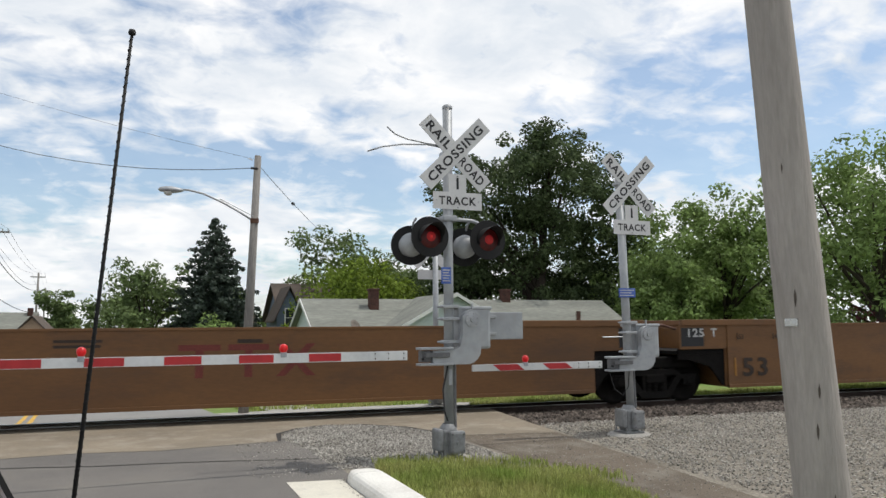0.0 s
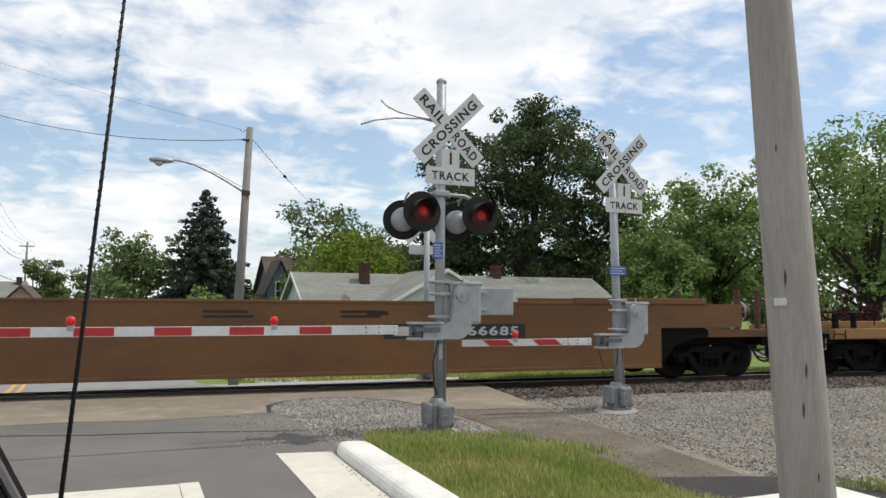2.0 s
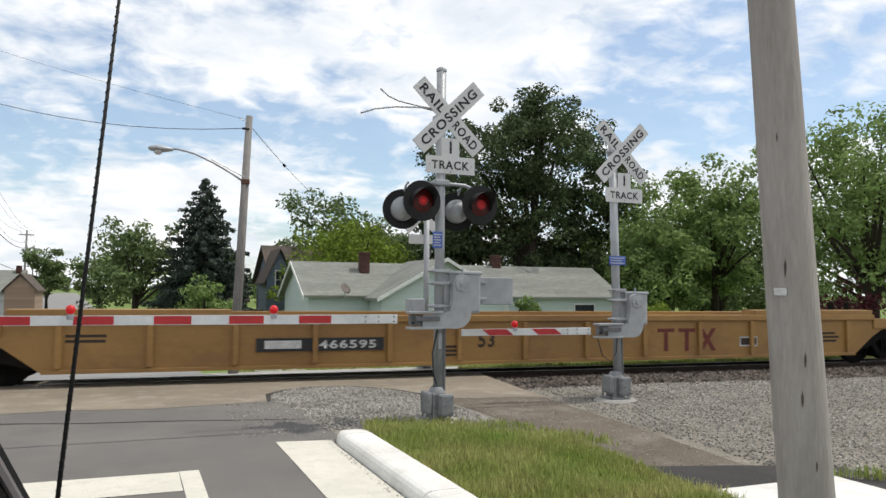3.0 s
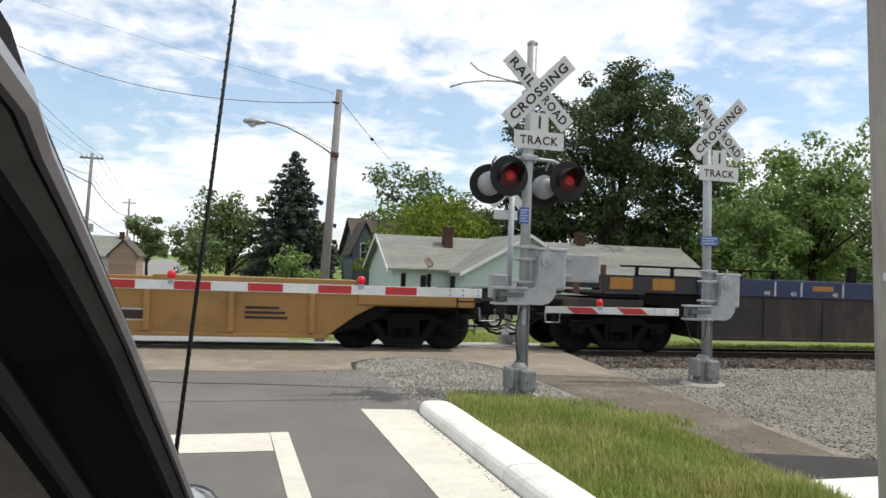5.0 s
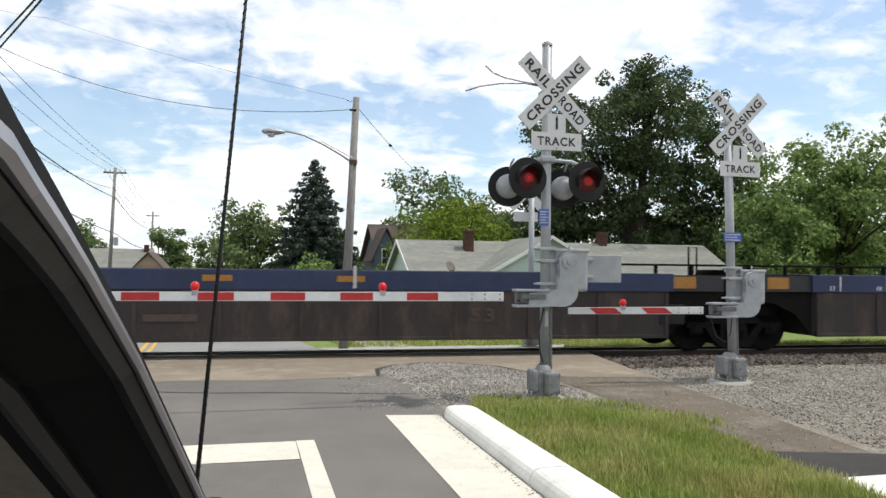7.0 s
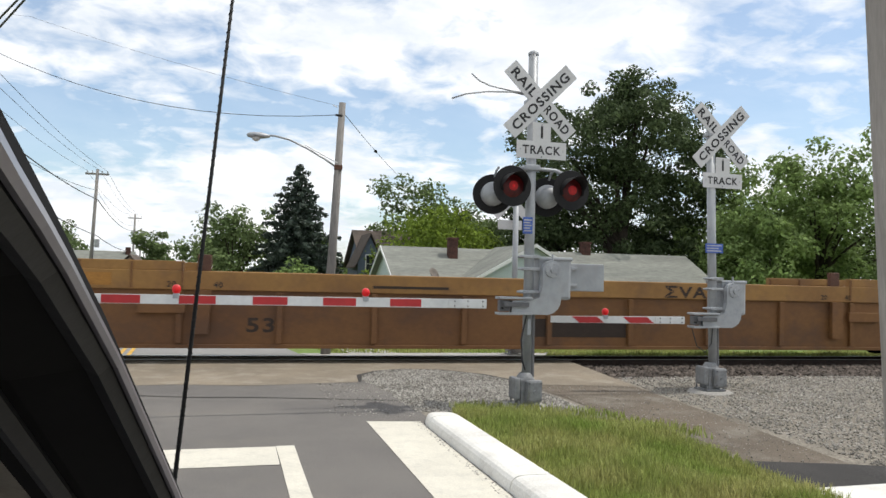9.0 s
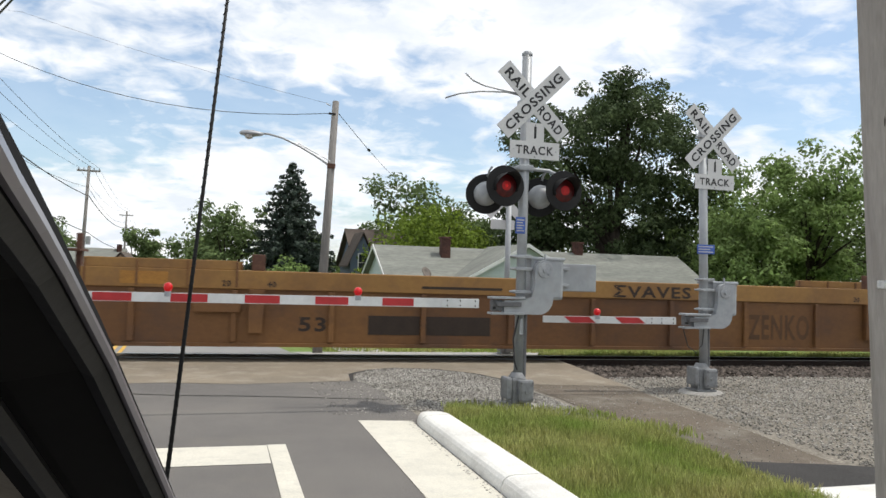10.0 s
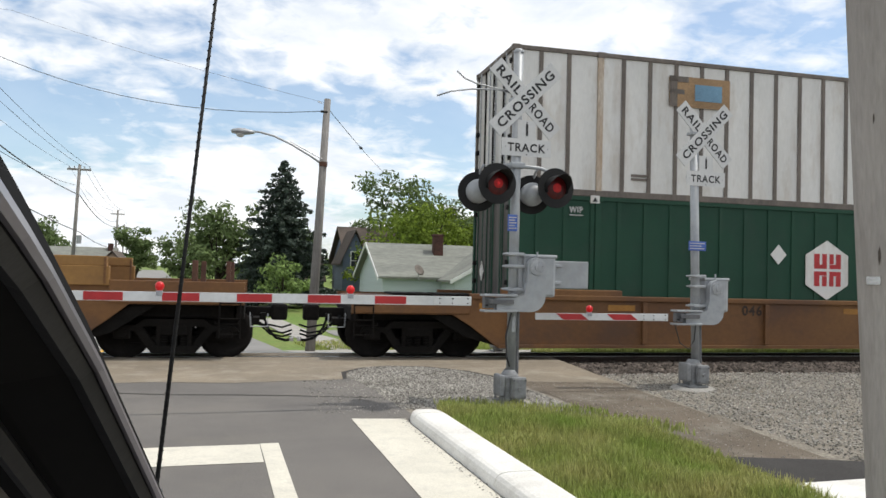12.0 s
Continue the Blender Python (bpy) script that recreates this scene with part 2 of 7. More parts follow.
FADED = mat("faded_rust_lettering", (0.085, 0.062, 0.05), (0.055, 0.042, 0.036), 5.0, 0.75, bump=0)
REFLECT = mat("amber_reflector_sheet", (0.36, 0.17, 0.03), (0.29, 0.13, 0.022), 4.0, 0.5, bump=0)
CANW = mat("weathered_white_container_paint", (0.66, 0.65, 0.625), (0.56, 0.55, 0.525), 0.7, 0.55, fine=20, amount=0.06, bump=0.05, stain=(0.33, 0.25, 0.17), stain_scale=1.3, stain_amount=0.35, stretch=(1.5, 1.5, 0.4))
CANPOST = mat("grimy_container_post", (0.16, 0.135, 0.115), (0.10, 0.085, 0.075), 2.0, 0.7, fine=20, amount=0.25, stretch=(2, 2, 0.4))
CANG = mat("green_container_paint", (0.009, 0.054, 0.029), (0.007, 0.041, 0.023), 0.8, 0.72, fine=20, amount=0.08, bump=0.04, stain=(0.022, 0.048, 0.033), stain_scale=1.2)
DOORM = mat("grimy_door_paint", (0.12, 0.108, 0.098), (0.055, 0.05, 0.046), 2.2, 0.75, fine=20, amount=0.3, stretch=(3, 3, 0.35))
CANRUST = mat("rust_streaked_post", (0.35, 0.24, 0.15), (0.45, 0.4, 0.34), 1.5, 0.8, fine=15, amount=0.3, stretch=(3, 3, 0.5))
BARK = mat("tree_bark", (0.055, 0.045, 0.036), None, 3.0, 0.95, fine=12, amount=0.4, bump=0.5, stretch=(3, 3, 0.6))
LEAF_D = mat("dark_maple_leaf", (0.098, 0.132, 0.058), (0.048, 0.070, 0.032), 0.7, 0.75, fine=3, amount=0.3, bump=0, island=0.45, translucent=0.25)
LEAF_M = mat("mid_green_leaf", (0.15, 0.20, 0.075), (0.085, 0.125, 0.05), 0.6, 0.75, fine=3, amount=0.3, bump=0, island=0.45, translucent=0.3)
LEAF_L = mat("light_green_leaf", (0.24, 0.33, 0.11), (0.15, 0.215, 0.075), 0.6, 0.75, fine=3, amount=0.3, bump=0, island=0.4, translucent=0.35)
LEAF_Y = mat("bright_yellow_green_leaf", (0.19, 0.255, 0.035), (0.115, 0.17, 0.028), 0.5, 0.75, fine=3, amount=0.3, bump=0, island=0.4, translucent=0.35)
LEAF_R = mat("dark_red_leaf", (0.10, 0.025, 0.035), (0.06, 0.018, 0.025), 0.5, 0.75, fine=3, amount=0.3, bump=0, island=0.4, translucent=0.25)
NEEDLE = mat("spruce_needle", (0.046, 0.066, 0.047), (0.03, 0.046, 0.034), 0.6, 0.7, fine=4, amount=0.3, bump=0, island=0.4)
SHINGLE = mat("pale_grey_green_shingle", (0.225, 0.232, 0.205), (0.155, 0.16, 0.145), 0.5, 0.9, fine=5, amount=0.25, bump=0.4, stretch=(0.5, 2.2, 2.2))
SHINGLE_B = mat("brown_shingle", (0.12, 0.095, 0.08), (0.09, 0.075, 0.065), 0.5, 0.9, fine=6, amount=0.25, bump=0.4, stretch=(0.5, 2.2, 2.2))
SIDING = mat("pale_mint_siding", (0.46, 0.52, 0.525), (0.41, 0.465, 0.47), 0.6, 0.7, fine=12, amount=0.06, bump=0.1, stretch=(0.2, 0.2, 6))
SIDING_B = mat("slate_blue_siding", (0.12, 0.155, 0.21), (0.1, 0.13, 0.18), 0.6, 0.7, fine=12, amount=0.08, bump=0.1, stretch=(0.2, 0.2, 6))
SIDING_W = mat("white_siding", (0.66, 0.66, 0.64), None, 0.6, 0.7, fine=12, amount=0.06, bump=0.1, stretch=(0.2, 0.2, 6))
SIDING_T = mat("tan_siding", (0.34, 0.24, 0.17), None, 0.6, 0.7, fine=12, amount=0.06, bump=0.1, stretch=(0.2, 0.2, 6))
TRIM = mat("white_trim", (0.7, 0.7, 0.69), None, 1.0, 0.6, bump=0)
BRICK = mat("chimney_brick", (0.10, 0.05, 0.04), (0.06, 0.035, 0.03), 4.0, 0.9, fine=12, amount=0.3, bump=0.4)
GLASS = mat("dark_window_glass", (0.03, 0.035, 0.045), None, 1.0, 0.08, bump=0)
CARBLK = mat("black_car_paint", (0.01, 0.01, 0.012), None, 1.0, 0.25, bump=0)
PILLARM = mat("black_pillar_lacquer", (0.0035, 0.0033, 0.0037), (0.005, 0.0047, 0.005), 6.0, 0.9, fine=60, amount=0.2, bump=0.0)
FOOTM = mat("weathered_cast_metal", (0.27, 0.275, 0.28), (0.185, 0.19, 0.195), 6.0, 0.6, 0.35, fine=25, amount=0.15, bump=0.12, stain=(0.13, 0.12, 0.105), stain_scale=4.0, stain_amount=0.45)
DKGALV = mat("dull_dark_steel", (0.17, 0.17, 0.175), (0.11, 0.11, 0.115), 6.0, 0.6, 0.4, fine=25, amount=0.2, bump=0.1)
RUBBER = mat("black_rubber", (0.006, 0.006, 0.007), (0.009, 0.009, 0.01), 6.0, 0.9, fine=60, amount=0.3, bump=0.1)
SEAL = mat("satin_black_trim", (0.009, 0.0085, 0.0095), (0.006, 0.006, 0.0065), 6.0, 0.6, fine=40, amount=0.2, bump=0.05)
# the bead's pale grey also holds the gloss highlight of the pillar edge
BEAD = mat("grey_reveal_bead", (0.22, 0.205, 0.225), (0.16, 0.15, 0.168), 5.0, 0.35, 0.4, fine=80, amount=0.08, bump=0.0)
DASH = mat("taupe_dash_plastic", (0.15, 0.132, 0.108), (0.12, 0.108, 0.09), 3.0, 0.7, fine=60, amount=0.15)
CHROME = mat("bright_metal", (0.6, 0.6, 0.6), None, 3.0, 0.25, 0.9, bump=0)


# ---- building blocks ----
def obj(name, bm, material, parent=None, label="", smooth=False):
    me = bpy.data.meshes.new(name)
    bm.to_mesh(me)
    bm.free()
    for m in (material if isinstance(material, (list, tuple)) else (material,)):
        me.materials.append(m)
    if smooth:
        me.polygons.foreach_set("use_smooth", [True] * len(me.polygons))
    o = new(name, me)
    if parent is not None:
        o.parent = parent
    if label:
        o["label"] = label
    return o


def part(name, bm, material, parent, label="", smooth=False):
    return obj(name, bm, material, parent, label, smooth)


def thing(name, label, category, group="", kind="", at=None):
    o = new(name)
    if at is not None:
        o.matrix_basis = at
    return tagged(o, label, category, group, kind)


def BM():
    return bmesh.new()


def add_box(bm, x0, x1, y0, y1, z0, z1, bevel=0.0, m=None):
    r = bmesh.ops.create_cube(bm, size=1)
    vs = r["verts"]
    for v in vs:
        v.co = Vector((x0 + (v.co.x + 0.5) * (x1 - x0), y0 + (v.co.y + 0.5) * (y1 - y0), z0 + (v.co.z + 0.5) * (z1 - z0)))
    if m is not None:
        bmesh.ops.transform(bm, matrix=m, verts=vs)
    if bevel:
        es = list({e for v in vs for e in v.link_edges})
        bmesh.ops.bevel(bm, geom=es, offset=bevel, segments=2, affect="EDGES", profile=0.6)
    return bm


def add_tube(bm, p, q, r0, r1=None, seg=12, caps=True):
    p, q = Vector(p), Vector(q)
    r1 = r0 if r1 is None else r1
    d = (q - p)
    u = d.normalized().to_track_quat("Z", "Y").to_matrix()
    rings = []
    for c, r in ((p, r0), (q, r1)):
        rings.append([bm.verts.new(c + u @ Vector((r * math.cos(2 * math.pi * i / seg), r * math.sin(2 * math.pi * i / seg), 0))) for i in range(seg)])
    for i in range(seg):
        j = (i + 1) % seg
        bm.faces.new((rings[0][i], rings[0][j], rings[1][j], rings[1][i]))
    if caps:
        bm.faces.new(rings[0][::-1])
        bm.faces.new(rings[1])
    return bm


def add_path(bm, pts, r, seg=8):
    pts = [Vector(p) for p in pts]
    rings, up = [], Vector((0.13, 0.21, 0.97))
    for i, p in enumerate(pts):
        d = (pts[min(i + 1, len(pts) - 1)] - pts[max(i - 1, 0)]).normalized()
        u = d.cross(up if abs(d.dot(up)) < 0.95 else Vector((1, 0, 0))).normalized()
        w = d.cross(u)
        rings.append([bm.verts.new(p + (u * math.cos(2 * math.pi * k / seg) + w * math.sin(2 * math.pi * k / seg)) * r) for k in range(seg)])
    for a, b in zip(rings[:-1], rings[1:]):
        for k in range(seg):
            bm.faces.new((a[k], a[(k + 1) % seg], b[(k + 1) % seg], b[k]))
    bm.faces.new(rings[0][::-1])
    bm.faces.new(rings[-1])
    return bm


def add_prism(bm, outline, y0, y1, m=None):
    """An outline of (x, z) pushed from y0 to y1."""
    a = [bm.verts.new((x, y0, z)) for x, z in outline]
    b = [bm.verts.new((x, y1, z)) for x, z in outline]
    n = len(outline)
    f = [bm.faces.new(a), bm.faces.new(b[::-1])]
    for i in range(n):
        j = (i + 1) % n
        f.append(bm.faces.new((a[j], a[i], b[i], b[j])))
    if m is not None:
        bmesh.ops.transform(bm, matrix=m, verts=a + b)
    bmesh.ops.recalc_face_normals(bm, faces=f)
    return bm


def add_lathe(bm, profile, m, seg=24):
    """A profile of (radius, height along local z) turned about z."""
    rings = []
    for r, h in profile:
        if r < 1e-6:
            rings.append([bm.verts.new(m @ Vector((0, 0, h)))])
        else:
            rings.append([bm.verts.new(m @ Vector((r * math.cos(2 * math.pi * i / seg), r * math.sin(2 * math.pi * i / seg), h))) for i in range(seg)])
    for a, b in zip(rings[:-1], rings[1:]):
        for i in range(seg):
            j = (i + 1) % seg
            q = [a[i % len(a)], a[j % len(a)], b[j % len(b)], b[i % len(b)]]
            q = [v for k, v in enumerate(q) if v not in q[:k]]
            if len(q) > 2:
                bm.faces.new(q)
    return bm


def sheet(name, outline, z, material, thick=0.0):
    """A flat outline of (x, y) at height z."""
    bm = BM()
    f = bm.faces.new([bm.verts.new((x, y, z)) for x, y in outline])
    bmesh.ops.recalc_face_normals(bm, faces=[f])
    if f.normal.z < 0:
        f.normal_flip()
    bmesh.ops.triangulate(bm, faces=bm.faces[:])
    return obj(name, bm, material)


def raw(name, verts, faces, material, parent=None, smooth=False):
    me = bpy.data.meshes.new(name)
    me.from_pydata(verts, [], faces)
    me.materials.append(material)
    if smooth:
        me.polygons.foreach_set("use_smooth", [True] * len(me.polygons))
    o = new(name, me)
    if parent is not None:
        o.parent = parent
    return o


def writing(name, words, height, material, parent, m, width=None, depth=0.004, label=""):
    """Words in the built-in font, standing in the local x-z plane and facing -y, centred; as a mesh."""
    cu = bpy.data.curves.new(name, "FONT")
    cu.body, cu.align_x, cu.align_y, cu.size, cu.extrude = words, "CENTER", "CENTER", 1.0, 0.0
    cu.resolution_u, cu.offset, cu.space_character = 3, 0.026, 1.14
    tmp = new("writing_source", cu)
    bpy.context.view_layer.update()
    me = bpy.data.meshes.new_from_object(tmp.evaluated_get(bpy.context.evaluated_depsgraph_get()))
    bpy.data.objects.remove(tmp)
    bpy.data.curves.remove(cu)
    co = np.array([v.co[:] for v in me.vertices])
    lo, hi = co.min(0), co.max(0)
    sy = height / (hi[1] - lo[1])
    sx = sy if width is None else width / (hi[0] - lo[0])
    c = (lo + hi) / 2
    for v in me.vertices:
        v.co = ((v.co.x - c[0]) * sx, 0.0, (v.co.y - c[1]) * sy)
    me.materials.append(material)
    o = new(name, me)
    o.parent = parent
    o.matrix_basis = m
    if label:
        o["label"] = label
    return o


# ---- ground, road, crossing ----
TRACK = radians(-3.0)                       # the track's lie, from +x
ORIGIN = Vector((5.8, 13.91, 0.0))          # near side of the wagons, zero of the track's length
ALONG = Vector((math.cos(TRACK), math.sin(TRACK), 0))
ACROSS = Vector((-math.sin(TRACK), math.cos(TRACK), 0))
TRACK_POSE = Matrix.Translation(ORIGIN) @ pose(0, 0, 0, 0, 0, -3.0)


def ground_z(y):
    """The land falls away behind the railway."""
    ys, zs = (15.9, 16.1, 17.9, 20, 30, 42, 60), (-0.09, -0.10, -0.28, -0.46, -0.88, -1.05, -1.1)
    return float(np.interp(y, ys, zs))


def rolling_sheet(name, x_at, ys, lift, material):
    """A strip whose left and right edge are given at each y, following the ground."""
    vs, fs = [], []
    for y in ys:
        a, b = x_at(y)
        vs += [(a, y, ground_z(y) + lift), (b, y, ground_z(y) + lift)]
    for i in range(len(ys) - 1):
        fs.append((2 * i, 2 * i + 1, 2 * i + 3, 2 * i + 2))
    return raw(name, vs, fs, material)


YS_FAR = [17.2, 17.9, 20, 24, 30, 36, 42, 60, 90, 140, 220, 400]
ground = raw("ground", [(x, y, (-0.5 if y < 17.3 else ground_z(y) - 0.02)) for y in (-60, 0, 17.2, 17.31, 20, 24, 30, 36, 42, 60, 120, 400, 2500) for x in (-1500, -200, -40, 0, 40, 200, 1500)],
             [(r * 7 + c, r * 7 + c + 1, r * 7 + c + 8, r * 7 + c + 7) for r in range(12) for c in range(6)], LAWN)
tagged(ground, "green lawn ground beyond the railway", "ground", kind="structure")

lot = sheet("gravel_ground", [(-60, -40), (70, -40), (70, 8.5), (30, 10.6), (14, 11.3), (9.5, 11.8), (6.4, 11.75), (6.3, 13.3), (2.9, 13.4), (-60, 13.6)], -0.006, GRAVEL)
tagged(lot, "grey crushed stone ground beside the track", "gravel", kind="structure")
road = sheet("road", [(-9, -30), (2.3, -30), (2.3, 9.2), (2.22, 11.05), (2.02, 12.0), (-9, 12.6)], 0.0, ASPHALT)
tagged(road, "dark worn asphalt road before the crossing", "road", kind="structure")
deck = sheet("crossing_deck", [(-12, 11.9), (-4, 11.75), (-2.2, 11.6), (-0.8, 11.72), (0.3, 11.5), (1.2, 11.62), (1.95, 11.7), (2.05, 12.5), (2.45, 13.0), (3.0, 13.25), (3.7, 13.05), (4.25, 12.45), (4.5, 11.7), (4.55, 11.2), (6.25, 10.8),
                               (6.62, 13.5), (6.75, 14.44), (-12, 15.42)], 0.004, DECK)
tagged(deck, "dusty tan asphalt deck of the level crossing", "crossing", kind="structure")
deck2 = raw("crossing_deck_between_rails", [(-12, 15.64, 0.0), (6.75, 14.655, 0.0), (6.85, 15.92, -0.085), (-12, 16.90, -0.085)], [(0, 1, 2, 3)], DECK)
tagged(deck2, "dusty asphalt between the rails of the crossing", "crossing", kind="structure")
deck3 = rolling_sheet("crossing_deck_far", lambda y: (-12, 6.9), [15.9, 16.12, 16.6, 17.2, 17.9], -0.004, DECK)
tagged(deck3, "dusty asphalt apron on the far side of the rails", "crossing", kind="structure")
path = sheet("pavement", [(4.55, 11.2), (4.62, 9.6), (4.55, 8.2), (4.6, 7.2), (4.75, 6.2), (5.72, 5.9), (6.0, 8.2), (6.15, 9.9), (6.25, 10.8)], 0.0, PATHM)
tagged(path, "dusty brown asphalt footpath to the crossing", "footpath", kind="structure")
# flat sheet in a darker tone over the end of the footpath
patch = sheet("pavement_patch", [(4.1, 4.9), (4.75, 6.2), (5.72, 5.9), (6.6, 5.5), (6.4, 3.0), (4.4, 3.0)], 0.004, PATCH)
tagged(patch, "darker area at the near end of the footpath", "footpath", kind="structure")
walk_slab = obj("concrete_pavement", add_box(BM(), 4.35, 6.1, 1.6, 5.2, -0.05, 0.03, 0.01), KERBM)
tagged(walk_slab, "pale concrete pavement slab beside the lawn", "pavement", kind="structure")
lawn_near = sheet("lawn", [(2.5, -20), (4.3, -20), (4.35, 4.8), (4.55, 6.6), (4.45, 7.7), (3.9, 8.3), (3.2, 8.85), (2.75, 9.0), (2.5, 8.7)], 0.02, SOIL)
tagged(lawn_near, "rough lawn strip behind the kerb", "lawn", kind="structure")

lip = [(1.95, 11.7), (2.05, 12.5), (2.45, 13.0), (3.0, 13.25), (3.7, 13.05), (4.25, 12.45), (4.5, 11.7), (4.55, 11.2)]
lip_in = [(2.0, 11.7), (2.13, 12.47), (2.5, 12.92), (3.0, 13.14), (3.65, 12.96), (4.17, 12.40), (4.43, 11.7), (4.49, 11.2)]
deck_lip = sheet("deck_edge", lip + lip_in[::-1], 0.0075, PATCH)
tagged(deck_lip, "dark tarred edge of the crossing deck", "deck edge", kind="structure")

# far road with its centre lines
road_far = rolling_sheet("road_far", lambda y: (-8.5 - 0.07 * (y - 17), 2.0 - 0.07 * (y - 17)), YS_FAR, 0.006, ASPHALT_FAR)
tagged(road_far, "pale worn asphalt road beyond the railway", "road", kind="structure")
for k, off in enumerate((-2.42, -2.2)):
    o = rolling_sheet("road_centre_line", lambda y, s=off: (s - 0.07 * (y - 17), s + 0.1 - 0.07 * (y - 17)), YS_FAR[:-3], 0.014, YPAINT)
    tagged(o, "yellow painted centre line", "road marking", "centre lines", "structure")
side_street = rolling_sheet("side_pavement", lambda y: (2.0 - 0.07 * (y - 17), 8.6 + 0.2 * (y - 17)), [17.0, 17.9, 19.2, 20.3], 0.01, CONC)
tagged(side_street, "pale concrete apron beyond the railway", "pavement", kind="structure")
far_walk = rolling_sheet("far_pavement", lambda y: (3.3 - 0.05 * (y - 17), 4.6 - 0.05 * (y - 17)), [20.3, 24, 30, 36, 42], 0.012, CONC)
tagged(far_walk, "concrete pavement beside the far road", "pavement", kind="structure")
drive = rolling_sheet("driveway", lambda y: (4.5, 34), [28.6, 30, 32.4], 0.008, ASPHALT_FAR)
tagged(drive, "pale driveway with a parked car", "driveway", kind="structure")

# markings
stripe = sheet("edge_stripe", [(1.53, -10), (2.14, -10), (2.14, 8.5), (1.54, 8.6)], 0.005, PAINT)
tagged(stripe, "worn white painted stripe along the kerb", "road marking", kind="structure")
stop_line = sheet("stop_line", [(-5.5, 6.86), (0.46, 6.80), (0.46, 7.50), (-5.5, 7.60)], 0.005, PAINT)
tagged(stop_line, "white painted stop line across the lane", "road marking", kind="structure")
lane_line = sheet("lane_line", [(0.50, -10), (0.64, -10), (0.64, 7.52), (0.465, 7.52), (0.47, 6.8)], 0.0054, PAINT)
tagged(lane_line, "white painted lane line", "road marking", kind="structure")

# narrow dark strip lying just above the asphalt
joint = sheet("road_joint", [(-3.2, 11.16), (-1.23, 10.75), (-0.48, 10.52), (0.3, 10.41), (1.0, 10.26), (1.7, 10.06), (2.2, 9.95), (2.2, 9.985), (1.7, 10.10), (1.0, 10.30), (0.3, 10.455), (-0.48, 10.565), (-1.23, 10.80), (-3.2, 11.21)], 0.0045, PATCH)
tagged(joint, "thin dark line across the asphalt", "road joint", kind="structure")

# kerb in cast lengths
kerb = thing("kerb", "white painted concrete kerb with a rounded nose", "kerb", kind="structure")
KP = [(2.15, -0.05), (2.158, 0.04), (2.172, 0.085), (2.195, 0.113), (2.23, 0.128), (2.28, 0.134), (2.47, 0.135), (2.505, 0.130), (2.525, 0.112), (2.535, -0.05)]
ends = [-10.0, -7.0, -4.0, -1.0, 2.4, 5.62, 8.15]
for a, b in zip(ends[:-1], ends[1:]):
    part("kerb_stone", add_prism(BM(), KP, a + 0.006, b - 0.006), KERBM, kerb)
bm = BM()
rows_ = []
for i in range(6):
    s = i / 5 * math.pi / 2
    w, yy = math.cos(s) * 0.75 + 0.25, 8.156 + math.sin(s) * 0.42
    rows_.append([bm.verts.new((2.355 + (x - 2.355) * w, yy, z * (0.55 + 0.45 * math.cos(s)) if z > 0 else z)) for x, z in KP])
for a, b in zip(rows_[:-1], rows_[1:]):
    for i in range(len(KP)):
        j = (i + 1) % len(KP)
        bm.faces.new((a[i], a[j], b[j], b[i]))
bm.faces.new(rows_[-1])
bm.faces.new(rows_[0][::-1])
bmesh.ops.recalc_face_normals(bm, faces=bm.faces[:])
part("kerb_nose", bm, KERBM, kerb)

# track: rails, ties, ballast
RAIL_PROFILE = [(-0.07, -0.175), (0.07, -0.175), (0.07, -0.16), (0.012, -0.14), (0.012, -0.045), (0.036, -0.035), (0.036, 0.0), (-0.036, 0.0), (-0.036, -0.035), (-0.012, -0.045), (-0.012, -0.14), (-0.07, -0.16)]
for off, drop in ((0.705, 0.0), (2.14, -0.085)):
    rail = thing("rail", "rusty steel rail with a polished head", "rail", "rails", "structure", TRACK_POSE)
    part("rail_body", add_prism(BM(), [(y, z - 0.004 + drop) for y, z in RAIL_PROFILE], -80, 120, pose(0, off, 0, 0, 0, -90)), RAILM, rail)
    part("rail_head", add_box(BM(), -80, 120, off - 0.03, off + 0.03, drop - 0.004, drop + 0.003), RAILTOP, rail)
ties = thing("railway_ties", "dark creosoted timber ties under the rails", "tie", "", "structure", TRACK_POSE)
tie_mesh = None
for i in range(90):
    s = 1.2 + i * 0.56
    if tie_mesh is None:
        o = part("tie", add_box(BM(), -0.11, 0.11, 0.1, 2.7, -0.36, -0.165, 0.008), TIE, ties)
        tie_mesh = o.data
    else:
        o = new("tie", tie_mesh)
        o.parent = ties
    o.matrix_basis = pose(s, 0, 0, 0, 0, random.uniform(-0.6, 0.6))
rs = np.random.RandomState(5)
nx, ny = 180, 22
vs, fs = [], []
for j in range(ny + 1):
    off = -2.35 + j * 5.4 / ny
    for i in range(nx + 1):
        s = 0.75 + i * 60.0 / nx
        base = np.interp(off, (-2.35, -1.2, -0.2, 0.4, 2.0, 3.05), (-0.045, -0.045, -0.08, -0.14, -0.23, -0.19))
        p = ALONG * s + ACROSS * off + ORIGIN
        vs.append((p.x + rs.uniform(-0.05, 0.05), p.y, base + rs.uniform(-0.035, 0.03)))
for j in range(ny):
    for i in range(nx):
        a = j * (nx + 1) + i
        fs.append((a, a + 1, a + nx + 2, a + nx + 1))
ballast_bed = raw("ballast_bed", vs, fs, BALLASTG)
tagged(ballast_bed, "dark dirty ballast bed under the track", "ballast", kind="structure")


